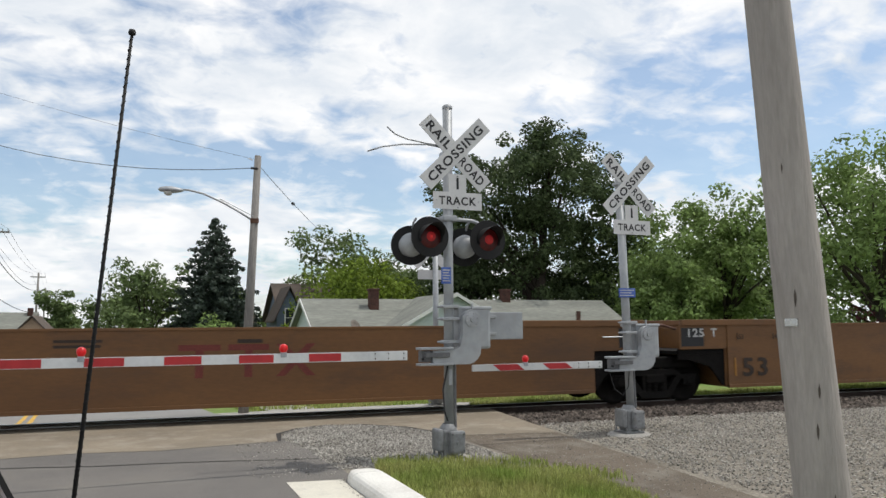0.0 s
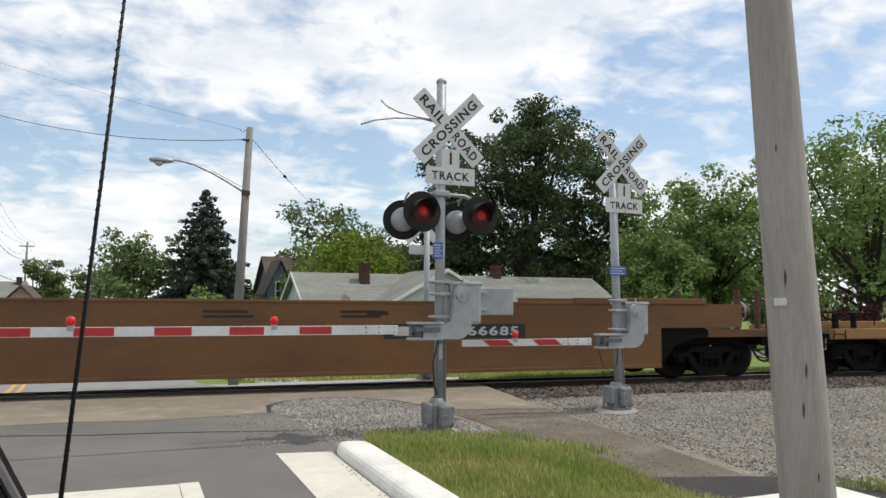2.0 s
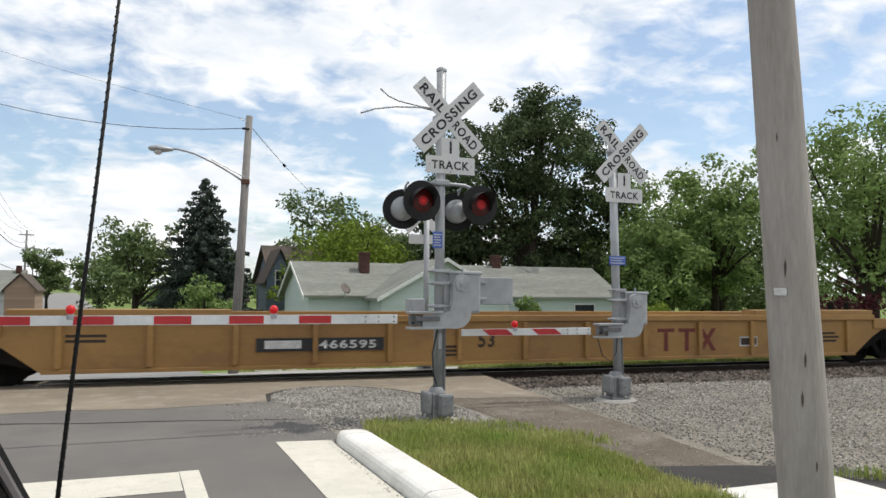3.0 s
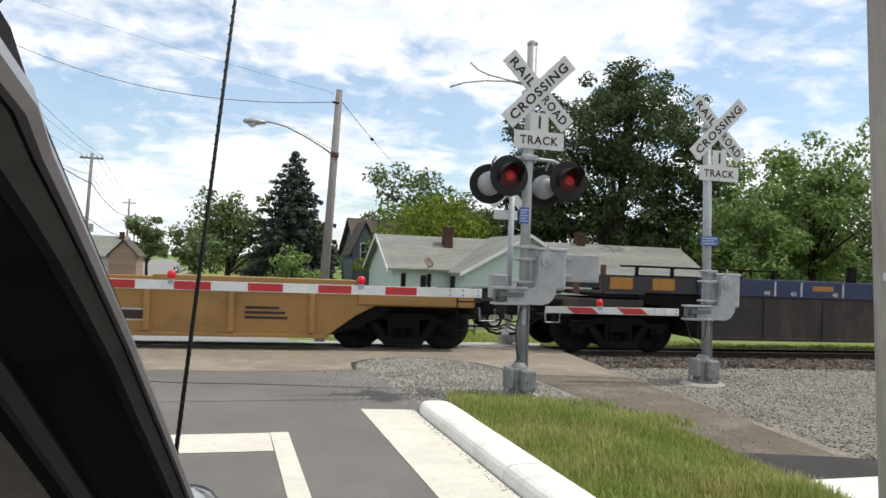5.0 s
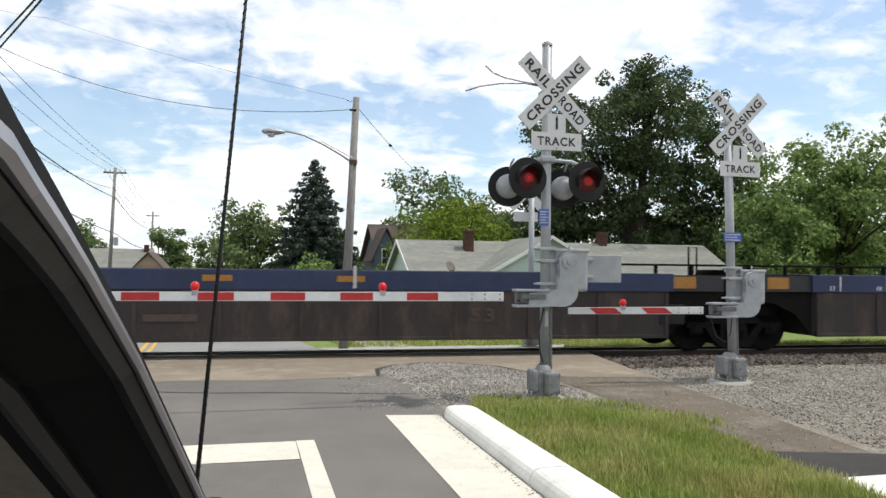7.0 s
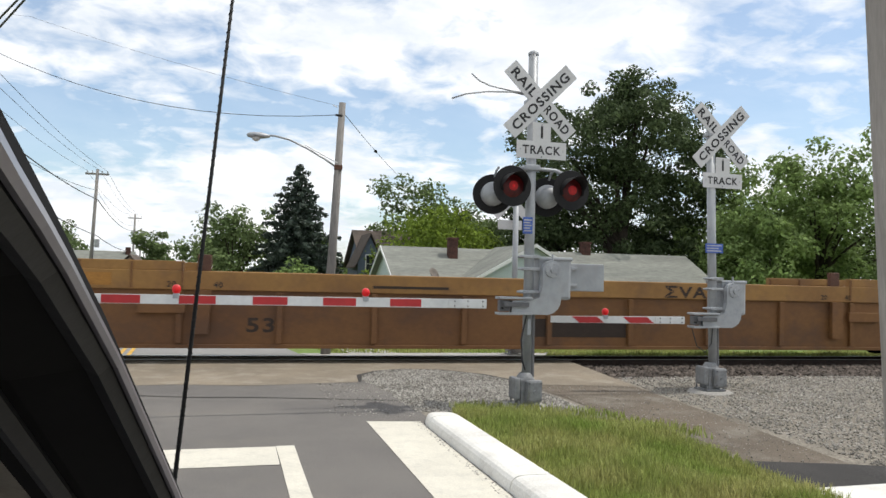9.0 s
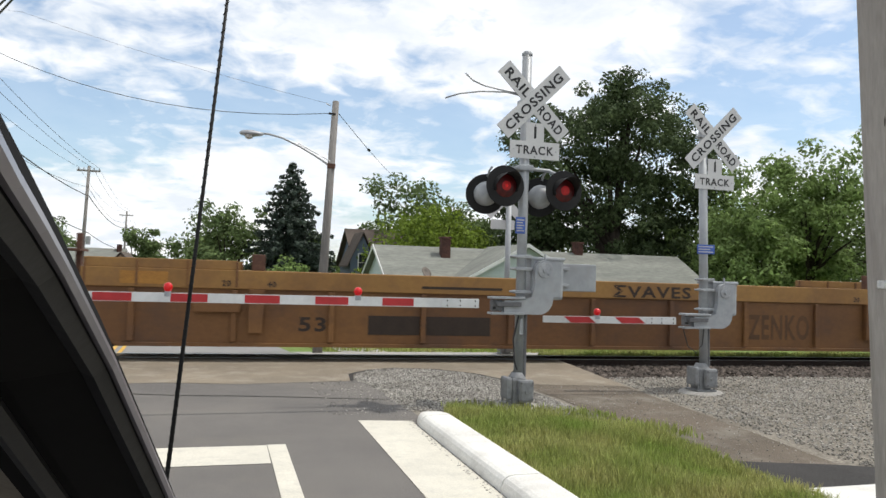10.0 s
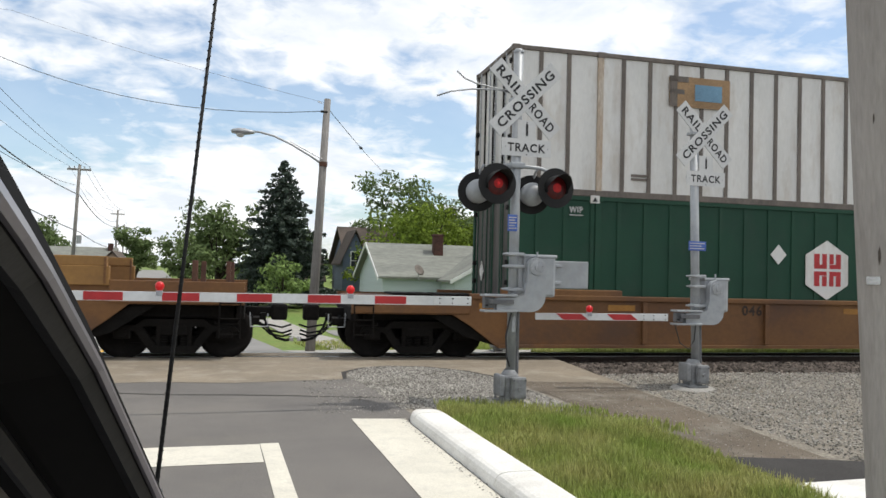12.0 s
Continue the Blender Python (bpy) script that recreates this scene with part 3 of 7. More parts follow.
def scatter_stones(name, points, lo, hi, material, label, seed):
    """Many low angular stones in one mesh."""
    r = np.random.RandomState(seed)
    base = np.array([(1, 0, 0), (-1, 0, 0), (0, 1, 0), (0, -1, 0), (0, 0, 1), (0, 0, -1)], float)
    tri = [(0, 2, 4), (2, 1, 4), (1, 3, 4), (3, 0, 4), (2, 0, 5), (1, 2, 5), (3, 1, 5), (0, 3, 5)]
    V, Fs = [], []
    for k, (x, y, z) in enumerate(points):
        size = r.uniform(lo, hi)
        ang = r.uniform(0, 6.283)
        c, s = math.cos(ang), math.sin(ang)
        b = base * (size * r.uniform(0.7, 1.4, 3) * (1, 1, 0.62)) + r.uniform(-0.25, 0.25, (6, 3)) * size
        b = np.stack([b[:, 0] * c - b[:, 1] * s, b[:, 0] * s + b[:, 1] * c, b[:, 2]], 1) + (x, y, z + size * 0.25)
        V += b.tolist()
        Fs += [(a + 6 * k, bb + 6 * k, cc + 6 * k) for a, bb, cc in tri]
    o = raw(name, V, Fs, material)
    return tagged(o, label, "gravel", kind="stuff")


def in_outline(x, y, outline):
    ins = False
    for (x0, y0), (x1, y1) in zip(outline, outline[1:] + outline[:1]):
        if (y0 > y) != (y1 > y) and x < (x1 - x0) * (y - y0) / (y1 - y0) + x0:
            ins = not ins
    return ins


def fill_outline(outline, count, seed, z=0.0):
    r = random.Random(seed)
    xs, ys = [p[0] for p in outline], [p[1] for p in outline]
    pts = []
    while len(pts) < count:
        x, y = r.uniform(min(xs), max(xs)), r.uniform(min(ys), max(ys))
        if in_outline(x, y, outline):
            pts.append((x, y, z))
    return pts


ISLAND = [(2.25, 9.1), (2.2, 11.0), (2.05, 12.0), (2.2, 12.6), (2.6, 13.1), (3.0, 13.22), (3.6, 13.05), (4.15, 12.5), (4.45, 11.6), (4.5, 9.8), (4.45, 8.2), (3.6, 8.7), (2.9, 9.05)]
scatter_stones("loose_gravel", fill_outline(ISLAND, 20000, 1), 0.007, 0.018, STONE, "pale crushed stone island beside the road", 1)
RIGHT_G = [(6.2, 9.9), (6.32, 10.8), (6.42, 11.85), (9.5, 11.75), (14, 11.3), (19, 11.0), (19, 3.5), (9, 3.0), (5.9, 5.4), (6.05, 8.2)]
scatter_stones("loose_gravel", fill_outline(RIGHT_G, 60000, 2), 0.006, 0.018, STONE, "pale crushed stone beside the footpath", 2)
EDGE = [(1.2, 9.0), (2.2, 8.8), (2.2, 11.9), (1.3, 11.6)]
scatter_stones("loose_gravel", fill_outline(EDGE, 500, 12) + fill_outline([(2.05, 3.0), (2.2, 3.0), (2.2, 8.6), (2.06, 8.6)], 700, 13), 0.005, 0.014, STONE, "stray stones and grit at the road edge", 12)
bpts = []
rr = random.Random(3)
for _ in range(16000):
    s, off = rr.uniform(0.8, 34) if rr.random() < 0.85 else rr.uniform(30, 60), rr.uniform(-2.25, 0.62)
    p = ORIGIN + ALONG * s + ACROSS * off
    bpts.append((p.x, p.y, float(np.interp(off, (-2.25, -1.2, -0.2, 0.4), (-0.04, -0.04, -0.075, -0.13)))))
scatter_stones("ballast_stones", bpts, 0.025, 0.065, BALLAST, "dark angular ballast stones beside the rail", 3)


def grass(name, outline, count, h0, h1, seed, label, zf=lambda y: 0.02, width=0.006):
    r = random.Random(seed)
    V, Fs = [], []
    for k, (x, y, _) in enumerate(fill_outline(outline, count, seed)):
        h = r.uniform(h0, h1) * (0.75 + 0.5 * noise.noise((x * 1.3, y * 1.3, 0)))
        a, lean = r.uniform(0, 6.283), r.uniform(0.1, 0.6) * h
        dx, dy = math.cos(a), math.sin(a)
        w = width * r.uniform(0.7, 1.5)
        z = zf(y)
        px, py = -dy * w, dx * w
        V += [(x - px, y - py, z), (x + px, y + py, z), (x + dx * lean * 0.4 + px * 0.7, y + dy * lean * 0.4 + py * 0.7, z + h * 0.6),
              (x + dx * lean * 0.4 - px * 0.7, y + dy * lean * 0.4 - py * 0.7, z + h * 0.6), (x + dx * lean, y + dy * lean, z + h)]
        b = 5 * k
        Fs += [(b, b + 1, b + 2, b + 3), (b + 3, b + 2, b + 4)]
    o = raw(name, V, Fs, BLADE)
    return tagged(o, label, "grass", kind="stuff")


grass("grass", [(2.58, 2.2), (4.3, 2.2), (4.5, 5.2), (4.62, 6.6), (4.5, 7.7), (3.95, 8.35), (3.25, 8.9), (2.75, 9.05), (2.56, 8.6)], 70000, 0.05, 0.18, 4, "rough green grass behind the kerb", width=0.0042)
scatter_stones("loose_gravel", fill_outline([(4.55, 11.2), (4.62, 9.6), (4.55, 8.2), (4.75, 6.2), (5.72, 5.9), (6.0, 8.2), (6.25, 10.8)], 900, 14, 0.002), 0.004, 0.011, STONE, "scattered grit on the footpath", 14)
grass("grass", [(3.9, 8.2), (5.0, 7.0), (5.1, 7.4), (4.6, 8.6), (3.2, 9.4), (2.7, 9.3)], 1400, 0.05, 0.13, 6, "thin grass tufts at the edge of the gravel")
grass("grass", [(5.9, 5.3), (8.6, 3.2), (12, 3.4), (12, 4.3), (8.5, 4.6)], 6000, 0.05, 0.13, 7, "rough grass beside the gravel")
grass("grass", [(7.1, 16.35), (12, 16.1), (34, 14.95), (34, 17.5), (12, 18.6), (8.2, 18.6)], 34000, 0.08, 0.22, 8, "green grass strip beyond the track", lambda y: ground_z(y) - 0.06, 0.013)
grass("grass", [(2.6, 20.4), (9, 19.4), (14, 18.6), (14, 24), (5, 26), (2.4, 24)], 9000, 0.08, 0.18, 9, "green grass beyond the railway", lambda y: ground_z(y) - 0.02, 0.014)
verge = rolling_sheet("far_verge", lambda y: (6.9, 90), [15.9, 16.1, 17.0, 17.9], -0.06, LAWN)
tagged(verge, "green verge behind the far rail", "grass verge", kind="structure")


# ---- crossing signals ----
def crossbuck(owner, cx, y, cz):
    """Two lettered blades crossed at right angles, facing -y."""
    for k, (tilt, sets) in enumerate(((45, (("RAIL", -0.325), ("ROAD", 0.33))), (-45, (("CROSSING", 0.0),)))):
        m = pose(cx, y + 0.008 * (1 - k) * 1.0, cz, 0, tilt, 0)
        blade = part("blade", add_box(BM(), -0.61, 0.61, -0.0025, 0.0025, -0.115, 0.115, 0.002), SIGNW, owner, "white aluminium crossbuck blade")
        blade.matrix_basis = m
        part("blade_edge", add_box(BM(), -0.612, 0.612, 0.0028, 0.006, -0.117, 0.117), GALV, blade)
        for words, off in sets:
            wide = 0.44 if len(words) == 4 else 1.06
            writing("lettering", words, 0.128, INK, blade, pose(off, -0.005, 0), wide)


def track_sign(owner, cx, y, cz):
    sign = part("track_sign", add_prism(BM(), [(-0.35, -0.115), (0.35, -0.115), (0.35, 0.115), (0.125, 0.115), (0.125, 0.36), (-0.125, 0.36), (-0.125, 0.115), (-0.35, 0.115)], -0.002, 0.002), SIGNW, owner, "white sign reading 1 TRACK")
    sign.matrix_basis = pose(cx, y, cz)
    writing("lettering", "TRACK", 0.115, INK, sign, pose(0, -0.004, 0), 0.54)
    writing("lettering", "1", 0.16, INK, sign, pose(0, -0.004, 0.235))
    for bx, bz in ((0, 0.33), (-0.3, 0), (0.3, 0), (0, -0.09)):
        add = add_tube(BM(), (bx, 0, bz), (bx, -0.007, bz), 0.009, seg=8)
        part("bolt", add, DKGALV if bx == 0 else GALV, sign)


def lamp_head(owner, x, y, z, face, lit):
    """A flashing light unit: disc, hood, lens and rounded housing. face: degrees about z, 0 looks to -y."""
    m = pose(x, y, z, 0, 0, face) @ pose(0, 0, 0, 90, 0, 0)
    housing = part("lamp_housing", add_lathe(BM(), [(0.0, -0.215), (0.05, -0.21), (0.105, -0.185), (0.145, -0.135), (0.16, -0.06), (0.16, 0.0)], Matrix(), 24), SILVER, owner, "silver rounded lamp housing", True)
    housing.matrix_basis = m
    disc = add_lathe(BM(), [(0.13, 0.0), (0.262, 0.0), (0.265, 0.006), (0.262, 0.012), (0.13, 0.012)], Matrix(), 32)
    part("backing_disc", disc, BLACK, housing, "matt black round backing disc")
    hood = BM()
    seg = 28
    for i in range(seg + 1):
        a = radians(-25 + 230 * i / seg)
        ln = 0.06 + 0.20 * max(0.0, math.sin(a)) ** 0.8
        for rr_ in (0.158, 0.163):
            hood.verts.new((rr_ * math.cos(a), rr_ * math.sin(a), 0.012))
            hood.verts.new((rr_ * 0.97 * math.cos(a), rr_ * 0.97 * math.sin(a), 0.012 + ln))
    hood.verts.ensure_lookup_table()
    for i in range(seg):
        for s in (0, 2):
            b = i * 4 + s
            hood.faces.new((hood.verts[b], hood.verts[b + 4], hood.verts[b + 5], hood.verts[b + 1]))
        b = i * 4
        hood.faces.new((hood.verts[b + 1], hood.verts[b + 5], hood.verts[b + 7], hood.verts[b + 3]))
    part("hood", hood, BLACK, housing, "black lamp hood", True)
    lens = part("lens", add_lathe(BM(), [(0.148, 0.013), (0.125, 0.026), (0.085, 0.038), (0.045, 0.046), (0.0, 0.05)], Matrix(), 28), LENS, housing, "glowing red round lens", True)
    part("lens_centre", add_lathe(BM(), [(0.062, 0.0465), (0.045, 0.0495), (0.025, 0.0518), (0.0, 0.0525)], Matrix(), 24), LENS_MID, lens, "", True)
    if lit:
        part("bulb_spot", add_lathe(BM(), [(0.022, 0.053), (0.015, 0.058), (0.0, 0.06)], Matrix(), 14), LENS_HOT, lens, "bright red bulb spot", True)
    return housing


def base_box(owner, x, y, z0):
    """The cast foot with hinged junction covers."""
    base = part("mast_foot", add_box(BM(), x - 0.105, x + 0.105, y - 0.12, y + 0.12, z0, z0 + 0.36, 0.03), FOOTM, owner, "cast grey mast foot")
    part("junction_cover", add_box(BM(), x - 0.045, x + 0.165, y - 0.205, y - 0.118, z0 + 0.06, z0 + 0.35, 0.035), FOOTM, base)
    part("junction_cover", add_box(BM(), x - 0.185, x - 0.105, y - 0.13, y + 0.12, z0 + 0.09, z0 + 0.37, 0.03), FOOTM, base)
    part("flange", add_box(BM(), x - 0.17, x + 0.17, y - 0.17, y + 0.17, z0, z0 + 0.03, 0.008), FOOTM, base)
    part("collar", add_lathe(BM(), [(0.115, 0), (0.105, 0.02), (0.085, 0.05), (0.072, 0.07)], pose(x, y, z0 + 0.36), 20), FOOTM, base, smooth=True)
    for bx, bz in ((-0.02, 0.10), (0.14, 0.10), (-0.02, 0.31), (0.14, 0.31)):
        part("cover_screw", add_tube(BM(), (x + bx, y - 0.203, z0 + bz), (x + bx, y - 0.216, z0 + bz), 0.013, seg=8), DKGALV, base)
    for dx in (-0.14, 0.14):
        for dy in (-0.14, 0.14):
            part("anchor_bolt", add_tube(BM(), (x + dx, y + dy, z0 + 0.03), (x + dx, y + dy, z0 + 0.085), 0.014, seg=8), FOOTM, base)
    part("footing", add_lathe(BM(), [(0.0, 0.05), (0.30, 0.05), (0.34, 0.02), (0.36, -0.06)], pose(x, y, z0 - 0.05), 22), CONC, owner, "round concrete footing")
    part("cover_bolts", add_tube(BM(), (x + 0.06, y - 0.204, z0 + 0.2), (x + 0.06, y - 0.222, z0 + 0.2), 0.026, seg=12), FOOTM, base)


def gate_machine(owner, x, y, z, big=True):
    """The gate's drive: housing, curved arm bracket with its bolt ring, clamp and counterweight plates. z: the arm's height."""
    s = 1.0 if big else 0.96
    box = part("machine_housing", add_box(BM(), x + 0.13, x + 0.60 * s, y - 0.01, y + 0.38, z + 0.06, z + 0.61 * s, 0.04), SILVER, owner, "silver painted gate drive housing")
    part("cover_rim", add_box(BM(), x + 0.115, x + 0.615 * s, y - 0.022, y + 0.40, z + 0.575 * s, z + 0.625 * s, 0.02), SILVER, box)
    part("hasp", add_tube(BM(), (x + 0.32, y - 0.015, z + 0.54), (x + 0.32, y - 0.015, z + 0.66), 0.014, seg=8), GALV, box)
    pts = []
    for i in range(9):                                   # rounded head
        a = radians(0 + 180 * i / 8)
        pts.append((x + 0.27 + 0.13 * math.cos(a), z + 0.45 * s + 0.13 * math.sin(a)))
    pts += [(x + 0.14, z + 0.25), (x + 0.10, z + 0.10), (x + 0.0, z + 0.06), (x - 0.28, z + 0.05), (x - 0.28, z - 0.12), (x + 0.18, z - 0.13)]
    for i in range(5):                                   # rounded elbow
        a = radians(-80 + 80 * i / 4)
        pts.append((x + 0.20 + 0.20 * math.cos(a), z + 0.07 + 0.20 * math.sin(a)))
    br = part("arm_bracket", add_prism(BM(), pts, y - 0.13, y - 0.04), SILVER, owner, "silver curved gate arm bracket")
    part("hub_cap", add_lathe(BM(), [(0.10, 0.0), (0.10, 0.015), (0.035, 0.018), (0.035, 0.035), (0.0, 0.035)], pose(x + 0.27, y - 0.13, z + 0.45 * s, 90, 0, 0), 20), GALV, br)
    for i in range(6):
        a = radians(60 * i + 15)
        bx, bz = x + 0.27 + 0.08 * math.cos(a), z + 0.45 * s + 0.08 * math.sin(a)
        part("bolt", add_tube(BM(), (bx, y - 0.14, bz), (bx, y - 0.155, bz), 0.011, seg=8), GALV, br)
    part("channel", add_box(BM(), x - 0.46, x + 0.0, y - 0.16, y + 0.02, z + 0.065, z + 0.095, 0.006), SILVER, br)
    part("channel", add_box(BM(), x - 0.46, x + 0.0, y - 0.16, y + 0.02, z - 0.135, z - 0.105, 0.006), SILVER, br)
    part("hinge_block", add_box(BM(), x - 0.44, x - 0.30, y - 0.12, y - 0.02, z - 0.09, z + 0.055, 0.01), DKGALV, br)
    for k in range(3):
        part("hinge_bolt", add_tube(BM(), (x - 0.42 + 0.055 * k, y - 0.165, z - 0.05 + 0.03 * k), (x - 0.42 + 0.055 * k, y - 0.11, z - 0.05 + 0.03 * k), 0.014, seg=8), BLACK, br)
    part("shear_pin_plate", add_box(BM(), x - 0.40, x - 0.06, y - 0.175, y - 0.162, z - 0.03, z + 0.03, 0.004), DKGALV, br)
    for zz in (z + 0.62, z + 0.46, z + 0.16):
        part("mast_clamp", add_box(BM(), x - 0.10, x + 0.12, y - 0.07, y + 0.09, zz - 0.022, zz + 0.022, 0.01), GALV, box)
        part("clamp_bolt", add_tube(BM(), (x - 0.12, y - 0.12, zz), (x - 0.12, y + 0.1, zz), 0.014, seg=8), GALV, box)
    return box


def gate_arm(owner, x0, x1, y, z, blocks, lights, slant=0.0, h=0.115):
    """A tapering arm from x1 (at the machine) out to x0, with red sheets and red lamps."""
    arm = part("gate_arm", add_prism(BM(), [(x1, z - h / 2), (x1, z + h / 2), (x0, z + h * 0.42), (x0, z - h * 0.42)], y - 0.02, y + 0.02), ARMW, owner, "white gate arm with red reflective blocks")
    for a, b in blocks:
        part("red_block", add_prism(BM(), [(a - slant, z + h * 0.405), (b - slant, z + h * 0.405), (b + slant, z - h * 0.405), (a + slant, z - h * 0.405)], y - 0.0235, y - 0.0205), ARMR, arm, "red reflective block")
    part("splice_plate", add_box(BM(), x1 - 0.50, x1 + 0.0, y - 0.026, y - 0.0212, z - h * 0.46, z + h * 0.46, 0.002), ARMW, arm)
    for bx in (x1 - 0.42, x1 - 0.25, x1 - 0.05):
        for bz in (z - 0.03, z + 0.03):
            part("bolt", add_tube(BM(), (bx, y - 0.026, bz), (bx, y - 0.034, bz), 0.009, seg=8), BLACK, arm)
    for lx, hot in lights:
        lamp = part("arm_lamp", add_lathe(BM(), [(0.0, 0.108), (0.022, 0.104), (0.040, 0.090), (0.050, 0.066), (0.050, 0.044), (0.040, 0.020), (0.028, 0.006), (0.028, 0.0)], pose(lx, y, z + h / 2 + 0.005, 0, 0, 0), 16), LENS_HOT if hot else LENS, arm, "red gate arm lamp", True)
        part("lamp_bracket", add_box(BM(), lx - 0.035, lx + 0.035, y - 0.03, y + 0.03, z + h * 0.1, z + h / 2 + 0.012, 0.004), GALV, lamp)
    part("lamp_cable", add_path(BM(), [(lights[0][0], y + 0.026, z - 0.03), (x1, y + 0.026, z - 0.03)], 0.007, 6), WIRE, arm)
    return arm


# road signal with lamps and a gate across the road
AX, AY = 3.745, 9.23
sig = thing("crossing_signal", "silver crossing signal mast with crossbuck, red lamps and lowered gate", "crossing signal", "crossing signals")
part("mast", add_tube(BM(), (AX, AY, 0.35), (AX + 0.004, AY, 4.65), 0.066, 0.064, 20), SILVER, sig, "silver painted steel mast", True)
part("mast_cap", add_lathe(BM(), [(0.07, 0), (0.07, 0.03), (0.045, 0.055), (0.0, 0.06)], pose(AX + 0.004, AY, 4.63), 20), SILVER, sig, smooth=True)
crossbuck(sig, 3.83, AY - 0.085, 4.01)
track_sign(sig, 3.855, AY - 0.085, 3.365)
part("sign_clamp", add_box(BM(), AX - 0.09, AX + 0.09, AY - 0.08, AY + 0.08, 3.38, 3.42, 0.01), GALV, sig)
part("sign_clamp", add_box(BM(), AX - 0.09, AX + 0.09, AY - 0.08, AY + 0.08, 3.98, 4.03, 0.01), GALV, sig)
cross = part("lamp_crossarm", add_path(BM(), [(3.42, AY - 0.02, 3.06), (3.55, AY, 3.12), (3.745, AY, 3.13), (4.1, AY, 3.12), (4.23, AY - 0.02, 3.07)], 0.024, 10), SILVER, sig, "silver tube carrying the lamps", True)
part("crossarm_clamp", add_box(BM(), AX - 0.1, AX + 0.1, AY - 0.1, AY + 0.1, 3.09, 3.17, 0.02), SILVER, sig)
lamp_head(sig, 3.42, 9.05, 2.86, 3, True)
lamp_head(sig, 4.24, 9.05, 2.845, 3, False)
lamp_head(sig, 3.28, 9.40, 2.78, 168, False)
lamp_head(sig, 4.05, 9.40, 2.78, 168, False)
for lx, ly in ((3.42, 9.16), (4.24, 9.16), (3.28, 9.33), (4.05, 9.33)):
    part("lamp_hanger", add_path(BM(), [(lx, ly, 3.0), (lx, (ly + AY) / 2, 3.07), (lx + 0.02, AY, 3.12)], 0.016, 8), SILVER, sig, "", True)
part("blue_notice", add_box(BM(), 3.60, 3.735, AY - 0.125, AY - 0.118, 2.26, 2.475, 0.002), BLUE, sig, "small blue emergency notice plate")
for k in range(5):
    part("notice_bar", add_box(BM(), 3.615, 3.72 - 0.02 * (k % 2), AY - 0.1275, AY - 0.1255, 2.29 + k * 0.035, 2.305 + k * 0.035), WHITEST, sig)
gate_machine(sig, AX, AY - 0.02, 1.345)
part("counter_box", add_box(BM(), 4.44, 4.99, 9.52, 9.62, 1.52, 1.90, 0.012), SILVER, sig, "flat silver counterweight plate")
for zz in (1.60, 1.83):
    part("counter_bracket", add_box(BM(), 4.1, 4.56, 9.47, 9.53, zz - 0.02, zz + 0.02, 0.005), GALV, sig)
BL = [(-1.385 + 0.815 * k, -0.98 + 0.812 * k) for k in range(-3, 5)]
gate_arm(sig, -4.2, 3.12, AY - 0.13, 1.345, BL, [(-2.75, True), (-0.6, True), (1.575, True)])
base_box(sig, AX - 0.02, AY, 0.03)
# thin dark tube gives the lower mast its dark right-hand strip
part("cable_conduit", add_tube(BM(), (AX + 0.062, AY - 0.04, 0.40), (AX + 0.062, AY - 0.04, 1.22), 0.024, 0.024, 10), DKGALV, sig, "dark tube along the lower mast")
part("cable", add_path(BM(), [(AX - 0.05, AY - 0.08, 1.2), (AX - 0.12, AY - 0.09, 0.9), (AX - 0.10, AY - 0.09, 0.62), (AX - 0.055, AY - 0.08, 0.5)], 0.012, 6), WIRE, sig)
part("conduit_plate", add_box(BM(), AX - 0.03, AX + 0.02, AY - 0.072, AY - 0.062, 0.95, 1.15, 0.004), GALV, sig)
# broken conductor ends that stand out from the mast head
for pts in ([(3.70, 9.2, 4.08), (3.45, 9.2, 4.11), (3.1, 9.2, 4.085), (2.82, 9.2, 4.03), (2.63, 9.2, 3.955)],
            [(3.70, 9.2, 4.10), (3.4, 9.2, 4.13), (3.15, 9.2, 4.165), (3.0, 9.2, 4.215), (2.89, 9.2, 4.30)]):
    part("bare_conductor", add_path(BM(), pts, 0.011, 8), GALV, sig, "bent bare cable end", True)

# footpath signal with a short gate
BX, BY = 7.16, 10.16
sig2 = thing("crossing_signal", "silver footpath crossing mast with crossbuck and short lowered gate", "crossing signal", "crossing signals")
lean = Vector((-0.10, 0.0, 3.8)) / 3.8
top_b = Vector((BX + 0.05, BY, 0.35)) + lean * 3.75
part("mast", add_tube(BM(), (BX + 0.05, BY, 0.35), top_b, 0.066, 0.064, 20), SILVER, sig2, "silver painted steel mast", True)
part("mast_cap", add_lathe(BM(), [(0.07, 0), (0.07, 0.03), (0.0, 0.05)], Matrix.Translation(top_b - Vector((0, 0, 0.02))), 20), SILVER, sig2, smooth=True)
crossbuck(sig2, 7.25, BY - 0.085, 3.955)
track_sign(sig2, 7.28, BY - 0.085, 3.265)
for zz in (3.28, 3.95):
    part("sign_clamp", add_box(BM(), BX - 0.13, BX + 0.08, BY - 0.08, BY + 0.08, zz, zz + 0.05, 0.01), GALV, sig2)
part("blue_notice", add_box(BM(), 6.98, 7.29, BY - 0.105, BY - 0.095, 2.14, 2.285, 0.003), BLUE, sig2, "small blue emergency notice plate")
for k in range(3):
    part("notice_bar", add_box(BM(), 7.0, 7.26 - 0.05 * (k % 2), BY - 0.1075, BY - 0.1055, 2.165 + k * 0.04, 2.18 + k * 0.04), WHITEST, sig2)
gate_machine(sig2, BX + 0.04, BY - 0.02, 1.125, False)
